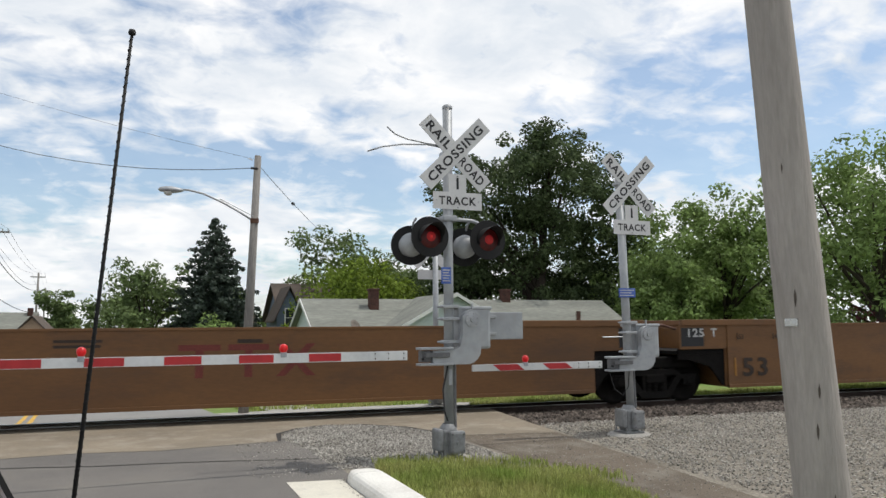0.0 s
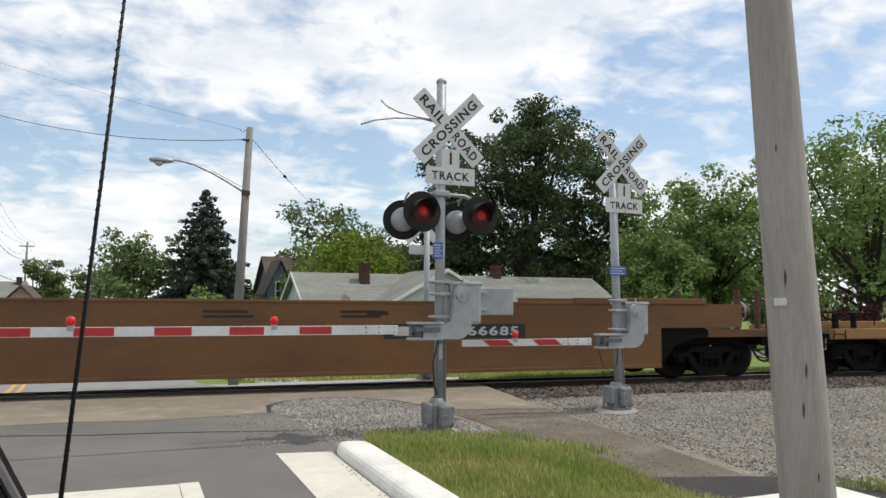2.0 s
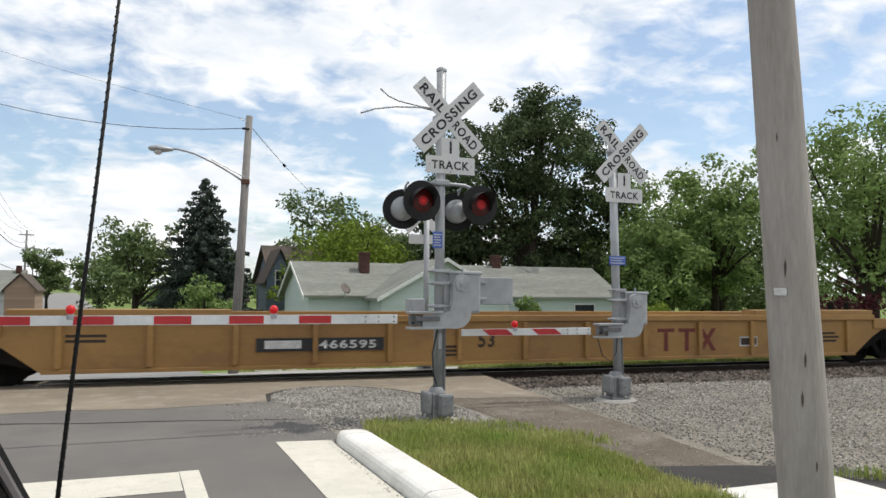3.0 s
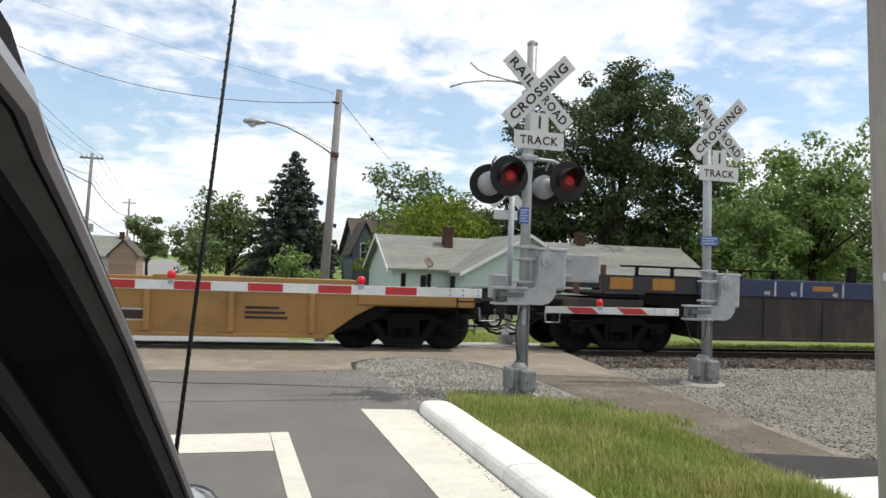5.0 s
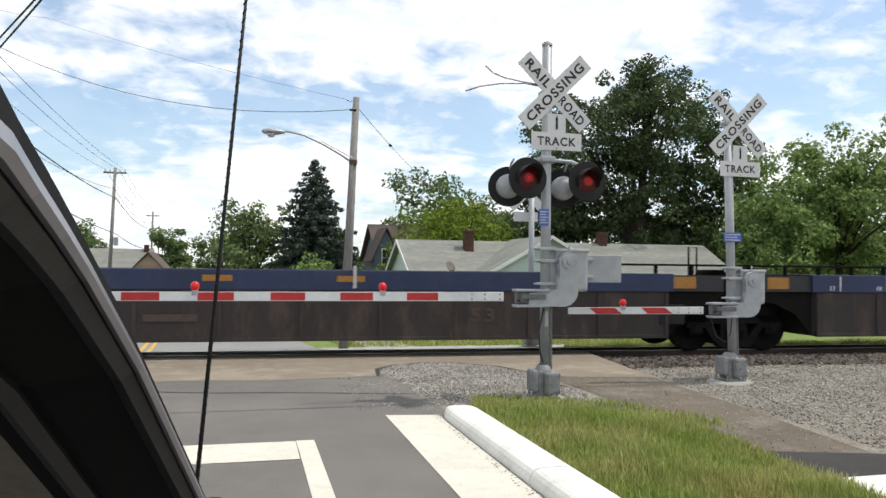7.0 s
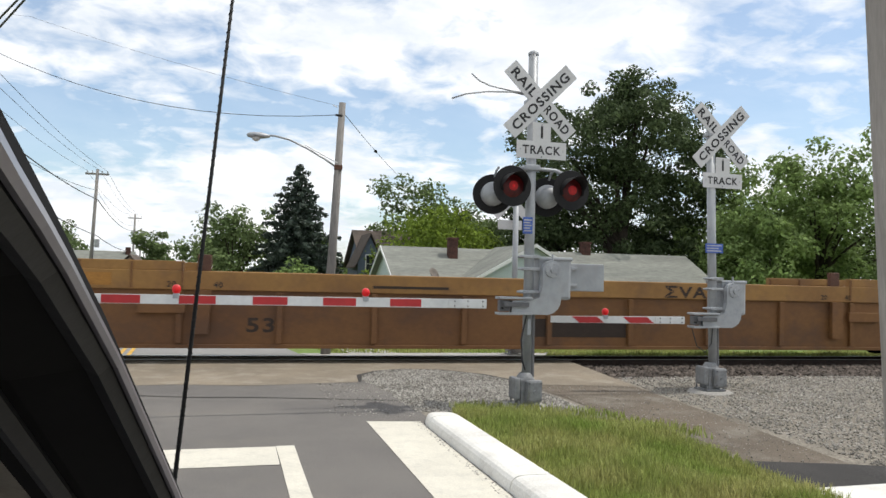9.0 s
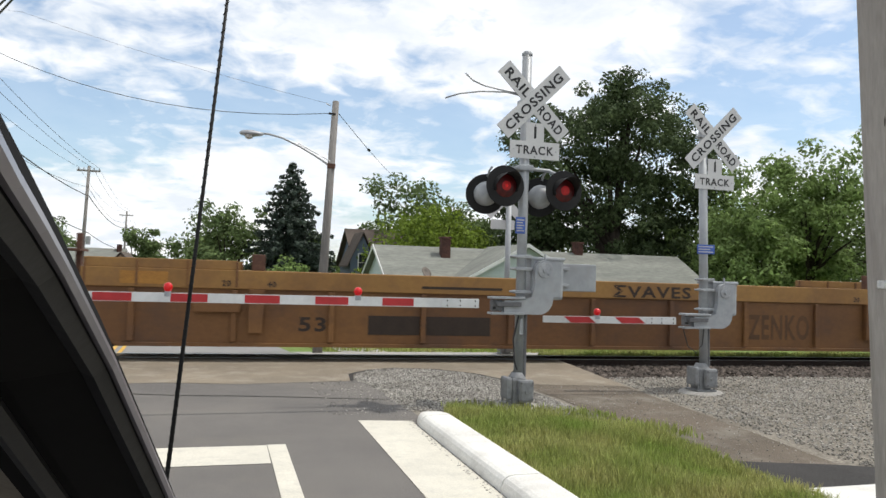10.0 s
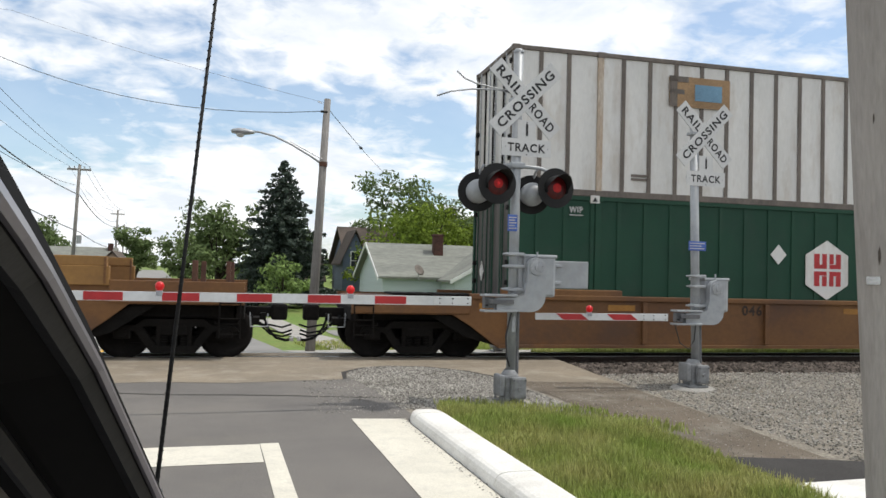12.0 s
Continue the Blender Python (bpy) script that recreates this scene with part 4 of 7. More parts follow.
gate_arm(sig2, 4.43, 6.60, BY - 0.13, 1.105, [(4.80, 5.20), (5.62, 6.02)], [(5.285, True)], 0.06, 0.11)
base_box(sig2, BX, BY, 0.03)
# same dark strip on the right of this mast, built as a tube
part("cable_conduit", add_tube(BM(), (BX + 0.105, BY - 0.04, 0.40), (BX + 0.088, BY - 0.04, 1.02), 0.024, 0.024, 10), DKGALV, sig2, "dark tube along the lower mast")
part("cable", add_path(BM(), [(6.75, BY - 0.1, 1.02), (6.85, BY - 0.1, 0.72), (7.0, BY - 0.1, 0.62), (7.12, BY - 0.08, 0.75), (7.15, BY - 0.07, 1.0)], 0.008, 6), WIRE, sig2)

# far side signal, seen from behind
FX, FY = 6.93, 18.0
sig3 = thing("crossing_signal", "silver crossing mast beyond the track, seen from its back", "crossing signal", "crossing signals")
fz = ground_z(FY)
part("mast", add_tube(BM(), (FX, FY, fz + 0.3), (FX, FY, 3.95), 0.075, 0.07, 16), SILVER, sig3, "", True)
for tilt in (45, -45):
    o = part("blade", add_box(BM(), -0.61, 0.61, 0.09, 0.095, -0.115, 0.115), SIGNW, sig3, "bare back of a crossbuck blade")
    o.matrix_basis = pose(FX - 0.1, FY, 3.66, 0, tilt, 0)
part("track_sign", add_box(BM(), FX - 0.45, FX + 0.2, FY + 0.09, FY + 0.094, 2.9, 3.14), SIGNW, sig3)
part("machine_housing", add_box(BM(), FX - 0.5, FX - 0.1, FY - 0.2, FY + 0.2, 0.9, 1.5, 0.03), SILVER, sig3)
base_box(sig3, FX, FY, fz + 0.02)

# ---- poles, wires ----
pole_r = thing("utility_pole", "thick weathered grey wooden utility pole in the lawn", "utility pole", "utility poles")
bm = BM()
base_p, dirp = Vector((3.698, 3.3, -0.1)), Vector((-0.0755, 0.0, 1.0))
N, S = 26, 30
rings = []
for i in range(N):
    f = i / (N - 1)
    c = base_p + dirp * (9.4 * f)
    r0 = 0.157 - 0.0085 * min(9.4 * f, 5.5)
    ring = []
    for k in range(S):
        a = 2 * math.pi * k / S
        wob = 1 + 0.022 * noise.noise((math.cos(a) * 2, math.sin(a) * 2, f * 7)) + 0.012 * noise.noise((math.cos(a) * 7, math.sin(a) * 7, f * 3))
        ring.append(bm.verts.new(c + Vector((r0 * wob * math.cos(a), r0 * wob * math.sin(a), 0))))
    rings.append(ring)
for a, b in zip(rings[:-1], rings[1:]):
    for k in range(S):
        bm.faces.new((a[k], a[(k + 1) % S], b[(k + 1) % S], b[k]))
bm.faces.new(rings[-1])
part("pole_shaft", bm, POLEW, pole_r, "", True)


def on_pole(z, turn):
    """A place on the near pole's face, turned about it from the side that looks back up the road."""
    c, a = base_p + dirp * (z - base_p.z), radians(turn) + math.atan2(-0.68, -0.733)
    r0 = 0.157 - 0.0085 * (z - base_p.z) + 0.001
    n = Vector((math.cos(a), math.sin(a), 0))
    return Matrix.Translation(c + n * r0) @ pose(0, 0, 0, 0, 0, math.degrees(math.atan2(n.x, -n.y)))


tag = part("number_tag", add_box(BM(), -0.037, 0.037, -0.004, 0.006, -0.022, 0.022, 0.001), CHROME, pole_r, "small bright metal tag")
tag.matrix_basis = on_pole(1.72, -24)
for kz, kr, turn in ((1.86, 0.016, -10), (1.34, 0.013, 18), (1.12, 0.015, 6), (2.6, 0.009, -8), (0.75, 0.010, 25)):
    knot = part("knot", add_prism(BM(), [(0, -kr * 3.4), (kr * 0.42, -kr * 1.1), (kr * 0.5, kr * 0.6), (kr * 0.1, kr * 3.0), (-kr * 0.4, kr * 0.9), (-kr * 0.3, -kr * 1.5)], -0.003, 0.012), POLEK, pole_r, "dark split in the wood")
    knot.matrix_basis = on_pole(kz, turn)


def timber_pole(name, base, top, r0, r1, label, group="utility poles"):
    o = thing(name, label, "utility pole", group)
    part("pole_shaft", add_tube(BM(), base, top, r0, r1, 14), POLEG, o, "", True)
    return o


def cable(pts, sag, r, label, name="overhead_cable"):
    """A sagging line through the points."""
    o = thing(name, label, "cable", "overhead cables")
    for a, b in zip(pts[:-1], pts[1:]):
        a, b = Vector(a), Vector(b)
        n = 14
        line = [a.lerp(b, i / n) - Vector((0, 0, sag * 4 * (i / n) * (1 - i / n))) for i in range(n + 1)]
        part("span", add_path(BM(), line, r, 5), WIRE, o)
    return o


LZ = ground_z(19.5)
lamp_pole = thing("street_lamp", "wooden pole with a cobra-head street lamp on a long arm", "street lamp")
part("pole_shaft", add_tube(BM(), (2.38, 19.5, LZ - 0.05), (2.63, 19.5, 6.10), 0.13, 0.085, 16), POLEG, lamp_pole, "", True)
part("lamp_arm", add_path(BM(), [(2.55, 19.42, 4.38), (2.2, 19.42, 4.60), (1.75, 19.42, 4.84), (1.3, 19.42, 5.03), (0.95, 19.42, 5.10), (0.74, 19.42, 5.10)], 0.028, 8), GALV, lamp_pole, "", True)
part("arm_brace", add_path(BM(), [(2.57, 19.42, 4.50), (1.7, 19.42, 4.92)], 0.012, 6), GALV, lamp_pole)
head = part("lamp_head", add_lathe(BM(), [(0.0, -0.28), (0.07, -0.24), (0.11, -0.1), (0.115, 0.05), (0.08, 0.2), (0.045, 0.3), (0.0, 0.31)], pose(0.52, 19.42, 5.08, 0, 90, 0) @ Matrix.Diagonal((0.75, 1, 1, 1)), 16), GALV, lamp_pole, "grey cobra lamp head", True)
part("lamp_glass", add_lathe(BM(), [(0.11, 0), (0.09, -0.06), (0.05, -0.09), (0, -0.1)], pose(0.48, 19.42, 5.03), 14), SIGNW, head, "", True)
part("pole_bracket", add_box(BM(), 2.46, 2.66, 19.36, 19.5, 4.34, 4.46, 0.01), RUST, lamp_pole)
part("insulator", add_tube(BM(), (2.45, 19.4, 5.75), (2.62, 19.42, 5.75), 0.03, 0.03, 8), BLACK, lamp_pole)
part("top_pin", add_tube(BM(), (2.5, 19.5, 5.98), (2.38, 19.5, 6.02), 0.012, 0.012, 6), GALV, lamp_pole)
cable([(2.45, 19.4, 5.75), (-9.6, 27.0, 9.55)], 1.0, 0.009, "thin grey service cable to the lamp pole")
cable([(2.6, 19.5, 6.0), (-6.55, 27.0, 9.74), (-9.6, 29.5, 10.9)], 0.12, 0.004, "very thin line above the service cable")
cable([(2.66, 19.5, 5.85), (10.65, 46.0, 7.19)], 0.15, 0.009, "thin service cable running down towards the houses")
part("splice", add_tube(BM(), (4.83, 26.7, 6.09), (4.92, 27.0, 6.11), 0.05, 0.05, 8), BLACK, lamp_pole, "black cable splice")

pf = timber_pole("utility_pole", (-11.65, 70, -1.2), (-11.3, 70, 10.0), 0.17, 0.12, "far wooden utility pole with a crossarm beside the road")
part("crossarm", add_box(BM(), -12.25, -10.4, 69.9, 70.02, 9.5, 9.66, 0.01), POLEG, pf)
for ix in (-12.1, -11.7, -10.9, -10.5):
    part("insulator", add_tube(BM(), (ix, 69.95, 9.66), (ix, 69.95, 9.86), 0.05, 0.035, 8), GALV, pf)
part("transformer_can", add_tube(BM(), (-11.1, 69.8, 3.3), (-11.1, 69.8, 4.0), 0.2, 0.2, 14), GALV, pf)
for yy, zz in ((120, 9.6), (170, 9.9), (220, 10.1), (270, 10.3), (320, 10.5)):
    p2 = timber_pole("utility_pole", (-14.2 - (yy - 120) * 0.09, yy, -1.2), (-14.0 - (yy - 120) * 0.09, yy, zz), 0.17, 0.12, "distant wooden utility pole beside the road")
    part("crossarm", add_box(BM(), -15.0 - (yy - 120) * 0.09, -13.1 - (yy - 120) * 0.09, yy - 0.05, yy + 0.05, zz - 0.7, zz - 0.55), POLEG, p2)
pm = timber_pole("utility_pole", (-14, 40, -1.1), (-14, 40, 9.8), 0.17, 0.12, "wooden utility pole set back from the road")
pl = timber_pole("utility_pole", (-9.6, 27, -0.8), (-9.6, 27, 10.6), 0.16, 0.12, "wooden utility pole beside the far road")
pn = timber_pole("utility_pole", (-9.6, 12, -0.1), (-9.6, 12, 11.2), 0.17, 0.12, "wooden utility pole beside the road")
for k, (dx, za, zb, sag, r) in enumerate(((-0.8, 10.6, 9.85, 0.9, 0.012), (0.3, 10.6, 9.85, 0.9, 0.012), (0.8, 10.6, 9.85, 0.8, 0.012), (0.1, 9.2, 7.4, 0.9, 0.035), (0.0, 8.3, 8.2, 1.1, 0.016), (0.15, 6.9, 4.3, 0.5, 0.035))):
    cable([(-9.6 + dx, 12, za), (-11.3 + dx, 70, zb), (-14.0 + dx, 120, zb - 0.3 if zb > 9 else zb - 0.2), (-18.5 + dx, 170, zb)], sag, r, "overhead cable along the road")
cable([(3.08, 3.3, 8.6), (-14, 40, 8.9)], 0.25, 0.03, "heavy overhead cable crossing the road")
cable([(3.08, 3.3, 8.2), (-14, 40, 9.5)], 0.15, 0.03, "heavy overhead cable crossing the road")


# ---- the train ----
SPEED = 19.97                                # metres a second, towards -x along the track
WIDE = 2.84
MOVERS = []                                  # each moving thing with its zero along the train


def on_train(name, label, category, q, group="wagons of the train"):
    o = thing(name, label, category, group)
    MOVERS.append((o, q))
    return o


AXLE = 0.885                                 # half the wheelbase of a bogie
BOGIE_MESHES = {}


def mesh_once(key, build):
    if key not in BOGIE_MESHES:
        bm = build()
        me = bpy.data.meshes.new(key)
        bm.to_mesh(me)
        bm.free()
        BOGIE_MESHES[key] = me
    return BOGIE_MESHES[key]


def shared(name, key, build, material, parent, m, smooth=False):
    me = mesh_once(key, build)
    if not me.materials:
        me.materials.append(material)
        if smooth:
            me.polygons.foreach_set("use_smooth", [True] * len(me.polygons))
    o = new(name, me)
    o.parent = parent
    o.matrix_basis = m
    return o


def wheelset_bm():
    bm = BM()
    for s, y in ((-1, 0.70), (1, 2.14)):
        m = pose(0, y, 0, -90 * s * -1, 0, 0)
        add_lathe(bm, [(0.0, 0.075), (0.09, 0.075), (0.13, 0.03), (0.26, 0.012), (0.385, 0.03), (0.40, 0.07), (0.475, 0.07), (0.48, 0.06), (0.485, -0.055), (0.505, -0.06), (0.505, -0.085), (0.39, -0.08), (0.26, -0.02), (0.0, -0.05)], m, 36)
    add_tube(bm, (0, 0.45, 0), (0, 2.39, 0), 0.075, 0.075, 12)
    return bm


def side_frame_bm():
    bm = BM()
    top = [(-1.22, 0.50), (-1.15, 0.60), (-0.72, 0.60), (-0.55, 0.72), (0.55, 0.72), (0.72, 0.60), (1.15, 0.60), (1.22, 0.50), (0.74, 0.50), (0.56, 0.585), (-0.56, 0.585), (-0.74, 0.50)]
    add_prism(bm, top, -0.07, 0.07)
    for s in (-1, 1):
        add_prism(bm, [(s * 0.74, 0.51), (s * 0.58, 0.56), (s * 0.30, 0.20), (s * 0.46, 0.16)], -0.06, 0.06)
        add_prism(bm, [(s * 0.33, 0.20), (s * 0.33, 0.60), (s * 0.25, 0.60), (s * 0.25, 0.20)], -0.055, 0.055)
        add_box(bm, s * 0.95 - 0.16, s * 0.95 + 0.16, -0.075, 0.075, 0.36, 0.56, 0.03)
        add_tube(bm, (s * 0.95, -0.11, 0.475), (s * 0.95, 0.0, 0.475), 0.085, 0.085, 14)
    add_prism(bm, [(-0.48, 0.20), (-0.40, 0.10), (0.40, 0.10), (0.48, 0.20), (0.36, 0.24), (-0.36, 0.24)], -0.09, 0.09)
    bmesh.ops.scale(bm, vec=(AXLE / 0.95, 1, 1), verts=bm.verts[:])
    return bm


def springs_bm():
    bm = BM()
    for x in (-0.17, 0.0, 0.17):
        for k in range(6):
            add_tube(bm, (x, -0.03, 0.235 + k * 0.03), (x, -0.03, 0.252 + k * 0.03), 0.07, 0.07, 12)
    return bm


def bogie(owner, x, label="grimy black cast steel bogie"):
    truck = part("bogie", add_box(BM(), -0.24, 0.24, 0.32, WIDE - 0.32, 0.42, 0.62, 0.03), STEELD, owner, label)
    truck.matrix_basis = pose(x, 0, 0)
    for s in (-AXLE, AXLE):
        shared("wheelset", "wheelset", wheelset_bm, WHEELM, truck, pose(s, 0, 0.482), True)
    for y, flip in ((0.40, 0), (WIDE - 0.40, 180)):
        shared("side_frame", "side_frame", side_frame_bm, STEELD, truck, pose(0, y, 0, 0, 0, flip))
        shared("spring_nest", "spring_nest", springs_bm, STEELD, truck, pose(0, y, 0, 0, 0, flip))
    # dark blocks fill the bogie so its gaps show black
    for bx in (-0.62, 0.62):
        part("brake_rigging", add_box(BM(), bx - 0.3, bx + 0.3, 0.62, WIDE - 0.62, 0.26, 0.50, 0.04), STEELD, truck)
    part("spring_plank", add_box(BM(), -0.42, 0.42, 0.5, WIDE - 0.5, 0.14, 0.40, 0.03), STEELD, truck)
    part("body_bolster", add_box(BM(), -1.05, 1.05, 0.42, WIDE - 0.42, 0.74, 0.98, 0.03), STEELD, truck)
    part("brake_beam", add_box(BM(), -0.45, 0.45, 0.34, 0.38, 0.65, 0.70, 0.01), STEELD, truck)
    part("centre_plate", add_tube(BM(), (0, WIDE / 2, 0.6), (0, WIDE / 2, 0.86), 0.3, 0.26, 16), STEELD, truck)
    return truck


def plate(owner, name, outline, y, t, material, label=""):
    return part(name, add_prism(BM(), outline, y, y + t), material, owner, label)


def ladder(owner, x, y, z0, z1, w=0.36, material=None):
    bm = BM()
    for s in (0, w):
        add_tube(bm, (x + s, y, z0), (x + s, y, z1), 0.013, 0.013, 6)
    z = z0 + 0.08
    while z < z1:
        add_tube(bm, (x, y, z), (x + w, y, z), 0.012, 0.012, 6)
        z += 0.28
    part("ladder", bm, material or STEELD, owner)


def coupler(owner, x, s):
    """Drawbar, knuckle, cut lever, hoses. s: +1 looks to +x."""
    bm = BM()
    add_box(bm, min(x, x + s * 0.55), max(x, x + s * 0.55), WIDE / 2 - 0.1, WIDE / 2 + 0.1, 0.72, 0.92, 0.02)
    add_box(bm, min(x + s * 0.5, x + s * 0.82), max(x + s * 0.5, x + s * 0.82), WIDE / 2 - 0.17, WIDE / 2 + 0.15, 0.66, 0.98, 0.05)
    part("coupler", bm, STEELD, owner)
    hose = [(x + s * 0.35, 1.05, 0.75), (x + s * 0.45, 1.05, 0.50), (x + s * 0.6, 1.06, 0.33), (x + s * 0.78, 1.08, 0.28), (x + s * 0.9, 1.1, 0.29)]
    part("air_hose", add_path(BM(), hose, 0.028, 8), RUBBER, owner, "", True)
    part("hose_coupling", add_box(BM(), min(x + s * 0.86, x + s * 0.94), max(x + s * 0.86, x + s * 0.94), 1.04, 1.14, 0.26, 0.34, 0.01), CHROME, owner)
    part("carrier_iron", add_box(BM(), min(x, x + s * 0.28), max(x, x + s * 0.28), 0.75, WIDE - 0.75, 0.60, 0.74, 0.02), STEELD, owner)
    part("end_sill_beam", add_box(BM(), min(x, x - s * 0.14), max(x, x - s * 0.14), 0.12, WIDE - 0.12, 0.74, 1.0, 0.02), STEELD, owner)
    for k, (yy, drop) in enumerate(((0.82, 0.44), (0.95, 0.36), (1.2, 0.52))):
        pipe = [(x + s * 0.1, yy, 0.78), (x + s * 0.26, yy, 0.66 - 0.04 * k), (x + s * 0.48, yy + 0.03, drop + 0.05), (x + s * 0.72, yy + 0.05, drop), (x + s * 0.9, yy + 0.04, drop + 0.06)]
        part("jumper_hose", add_path(BM(), pipe, 0.019, 7), RUBBER, owner, "", True)
    part("angle_cock", add_box(BM(), min(x + s * 0.28, x + s * 0.4), max(x + s * 0.28, x + s * 0.4), 0.98, 1.12, 0.68, 0.82, 0.02), STEELD, owner)
    part("grab_iron", add_path(BM(), [(x - s * 0.5, 0.06, 0.7), (x - s * 0.5, 0.0, 0.66), (x - s * 0.1, 0.0, 0.66), (x - s * 0.1, 0.06, 0.7)], 0.012, 6), STEELD, owner)
    part("cut_lever", add_path(BM(), [(x + s * 0.1, 0.12, 0.88), (x + s * 0.12, 0.1, 0.62), (x + s * 0.42, 0.1, 0.62), (x + s * 0.42, 0.12, 0.86)], 0.013, 6), GALV, owner)


def brake_stand(owner, x, z, material):
    """Hand brake wheel on a post with housing."""
    part("brake_post", add_box(BM(), x - 0.05, x + 0.05, 1.2, 1.3, z - 0.5, z + 0.25, 0.01), material, owner)
    bm = BM()
    for k in range(16):
        a, b = 2 * math.pi * k / 16, 2 * math.pi * (k + 1) / 16
        add_tube(bm, (x + 0.1, 1.25 + 0.27 * math.cos(a), z + 0.27 * math.sin(a)), (x + 0.1, 1.25 + 0.27 * math.cos(b), z + 0.27 * math.sin(b)), 0.014, 0.014, 6)
    for k in range(4):
        a = math.pi * k / 4
        add_tube(bm, (x + 0.1, 1.25 - 0.27 * math.cos(a), z - 0.27 * math.sin(a)), (x + 0.1, 1.25 + 0.27 * math.cos(a), z + 0.27 * math.sin(a)), 0.01, 0.01, 6)
    part("brake_wheel", bm, GALV, owner)
    part("brake_housing", add_lathe(BM(), [(0, 0.0), (0.16, 0.0), (0.19, 0.05), (0.19, 0.18), (0.1, 0.24), (0, 0.24)], pose(x + 0.14, 1.25, z, 0, 90, 0), 18), RUST, owner)


def container_posts(owner, x, z, h, material):
    """Upright container guides on an end platform."""
    for y in (0.3, WIDE - 0.3):
        part("guide_post", add_box(BM(), x - 0.05, x + 0.05, y - 0.06, y + 0.06, z, z + h, 0.01), material, owner)
        part("guide_post", add_box(BM(), x + 0.55, x + 0.63, y - 0.06, y + 0.06, z, z + h, 0.01), material, owner)


def flush_well(owner, xa, xb, z0, z1, skin, first, last, style):
    """A well with flush plate sides between bogies at xa and xb."""
    a, b = xa + 1.70, xb - 1.70
    zu = 1.16 if style == "brown" else 1.27
    for side, (y, flip) in enumerate(((0.0, 1), (WIDE - 0.06, -1))):
        s = plate(owner, "well_side", [(a, z0), (b, z0), (b, z1), (a, z1)], y, 0.06, skin, "")
        part("side_sill", add_box(BM(), a, b, y - 0.015 if side == 0 else y, y + 0.06 if side == 0 else y + 0.075, z0 - 0.012, z0 + 0.06, 0.006), skin, s)
        part("side_lip", add_box(BM(), a - 0.02, b + 0.02, y - 0.02 if side == 0 else y, y + 0.06 if side == 0 else y + 0.08, z1 - 0.045, z1 + 0.004, 0.006), skin, s)
    yd = 0.0
    for x0, x1, at_end in ((xa - 1.35, xa + 0.4, first), (xb - 0.4, xb + 1.35, last)):
        if at_end:
            part("end_platform", add_box(BM(), x0, x1, 0.1, WIDE - 0.1, 1.0, 1.08, 0.01), STEELD, owner)
            part("platform_edge", add_box(BM(), x0, x1, 0.06, 0.14, 0.94, 1.12, 0.01), skin, owner)
    for x0, x1, s in ((xa + (0.45 if not first else -0.5), a, 1), (b, xb - (0.45 if not last else -0.5), -1)):
        for y in (0.02, WIDE - 0.08):
            up = plate(owner, "end_panel", [(x0, zu), (x1, zu), (x1, z1 - 0.02), (x0, z1 - 0.02)], y, 0.06, NAVYD if style == "navy" else skin, "")
            if y < 1:
                if style == "brown" and not (first and s > 0) and not (last and s < 0):
                    w = x1 - x0
                    part("dark_panel", add_box(BM(), x0 + 0.04, x1 - 0.62 if s > 0 else x1 - 0.04, y - 0.005, y - 0.0012, zu + 0.06, z1 - 0.08) if s > 0 else add_box(BM(), x0 + 0.62, x1 - 0.04, y - 0.005, y - 0.0012, zu + 0.06, z1 - 0.08), INK, up, "black painted panel")
                    ox = x1 - 0.57 if s > 0 else x0 + 0.1
                    part("amber_panel", add_box(BM(), ox, ox + 0.44, y - 0.006, y - 0.0012, zu + 0.1, z1 - 0.13), BROWN, up)
                elif style == "navy":
                    for k in range(2):
                        ox = x0 + 0.12 + k * 0.95
                        if ox + 0.5 < x1:
                            part("amber_panel", add_box(BM(), ox, ox + 0.5, y - 0.006, y - 0.0012, zu + 0.06, zu + 0.30), REFLECT, up, "amber reflective panel")
        part("end_deck", add_box(BM(), x0, x1, 0.08, WIDE - 0.08, zu - 0.12, zu - 0.04, 0.01), STEELD, owner)
        bulk = (a if s > 0 else b)
        part("bulkhead", add_box(BM(), bulk - 0.04, bulk + 0.04, 0.062, WIDE - 0.062, z0 + 0.02, z1 - 0.1), skin, owner)
        # dark cheek plates over the wheels, widened to cover the dark bogie area
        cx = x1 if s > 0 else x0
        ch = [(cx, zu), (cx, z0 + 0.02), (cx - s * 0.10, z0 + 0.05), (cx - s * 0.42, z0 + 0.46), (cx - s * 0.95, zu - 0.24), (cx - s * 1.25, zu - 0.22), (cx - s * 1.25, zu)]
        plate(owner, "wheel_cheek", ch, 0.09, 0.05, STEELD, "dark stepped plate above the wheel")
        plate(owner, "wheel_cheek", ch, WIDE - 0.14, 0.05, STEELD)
    part("well_floor", add_box(BM(), a, b, 0.062, WIDE - 0.062, z0 + 0.0, z0 + 0.06), skin, owner)
    if style == "brown":
        for x0, x1 in ((xa + 0.5, xa + 3.85), (xb - 3.85, xb - 0.5)):
            for y in (-0.025, WIDE - 0.075):
                part("raised_rail", add_box(BM(), x0, x1, y, y + 0.10, z1 - 0.03, z1 + 0.10, 0.012), skin, owner)
    else:
        for x0, x1 in ((xa + 0.2, xa + 3.6), (xb - 3.6, xb - 0.2)):
            part("walkway", add_box(BM(), x0, x1, 0.12, 0.78, z1 + 0.17, z1 + 0.21, 0.004), STEELD, owner, "black grated walkway")
            for k in range(5):
                xx = x0 + 0.08 + k * (x1 - x0 - 0.16) / 4
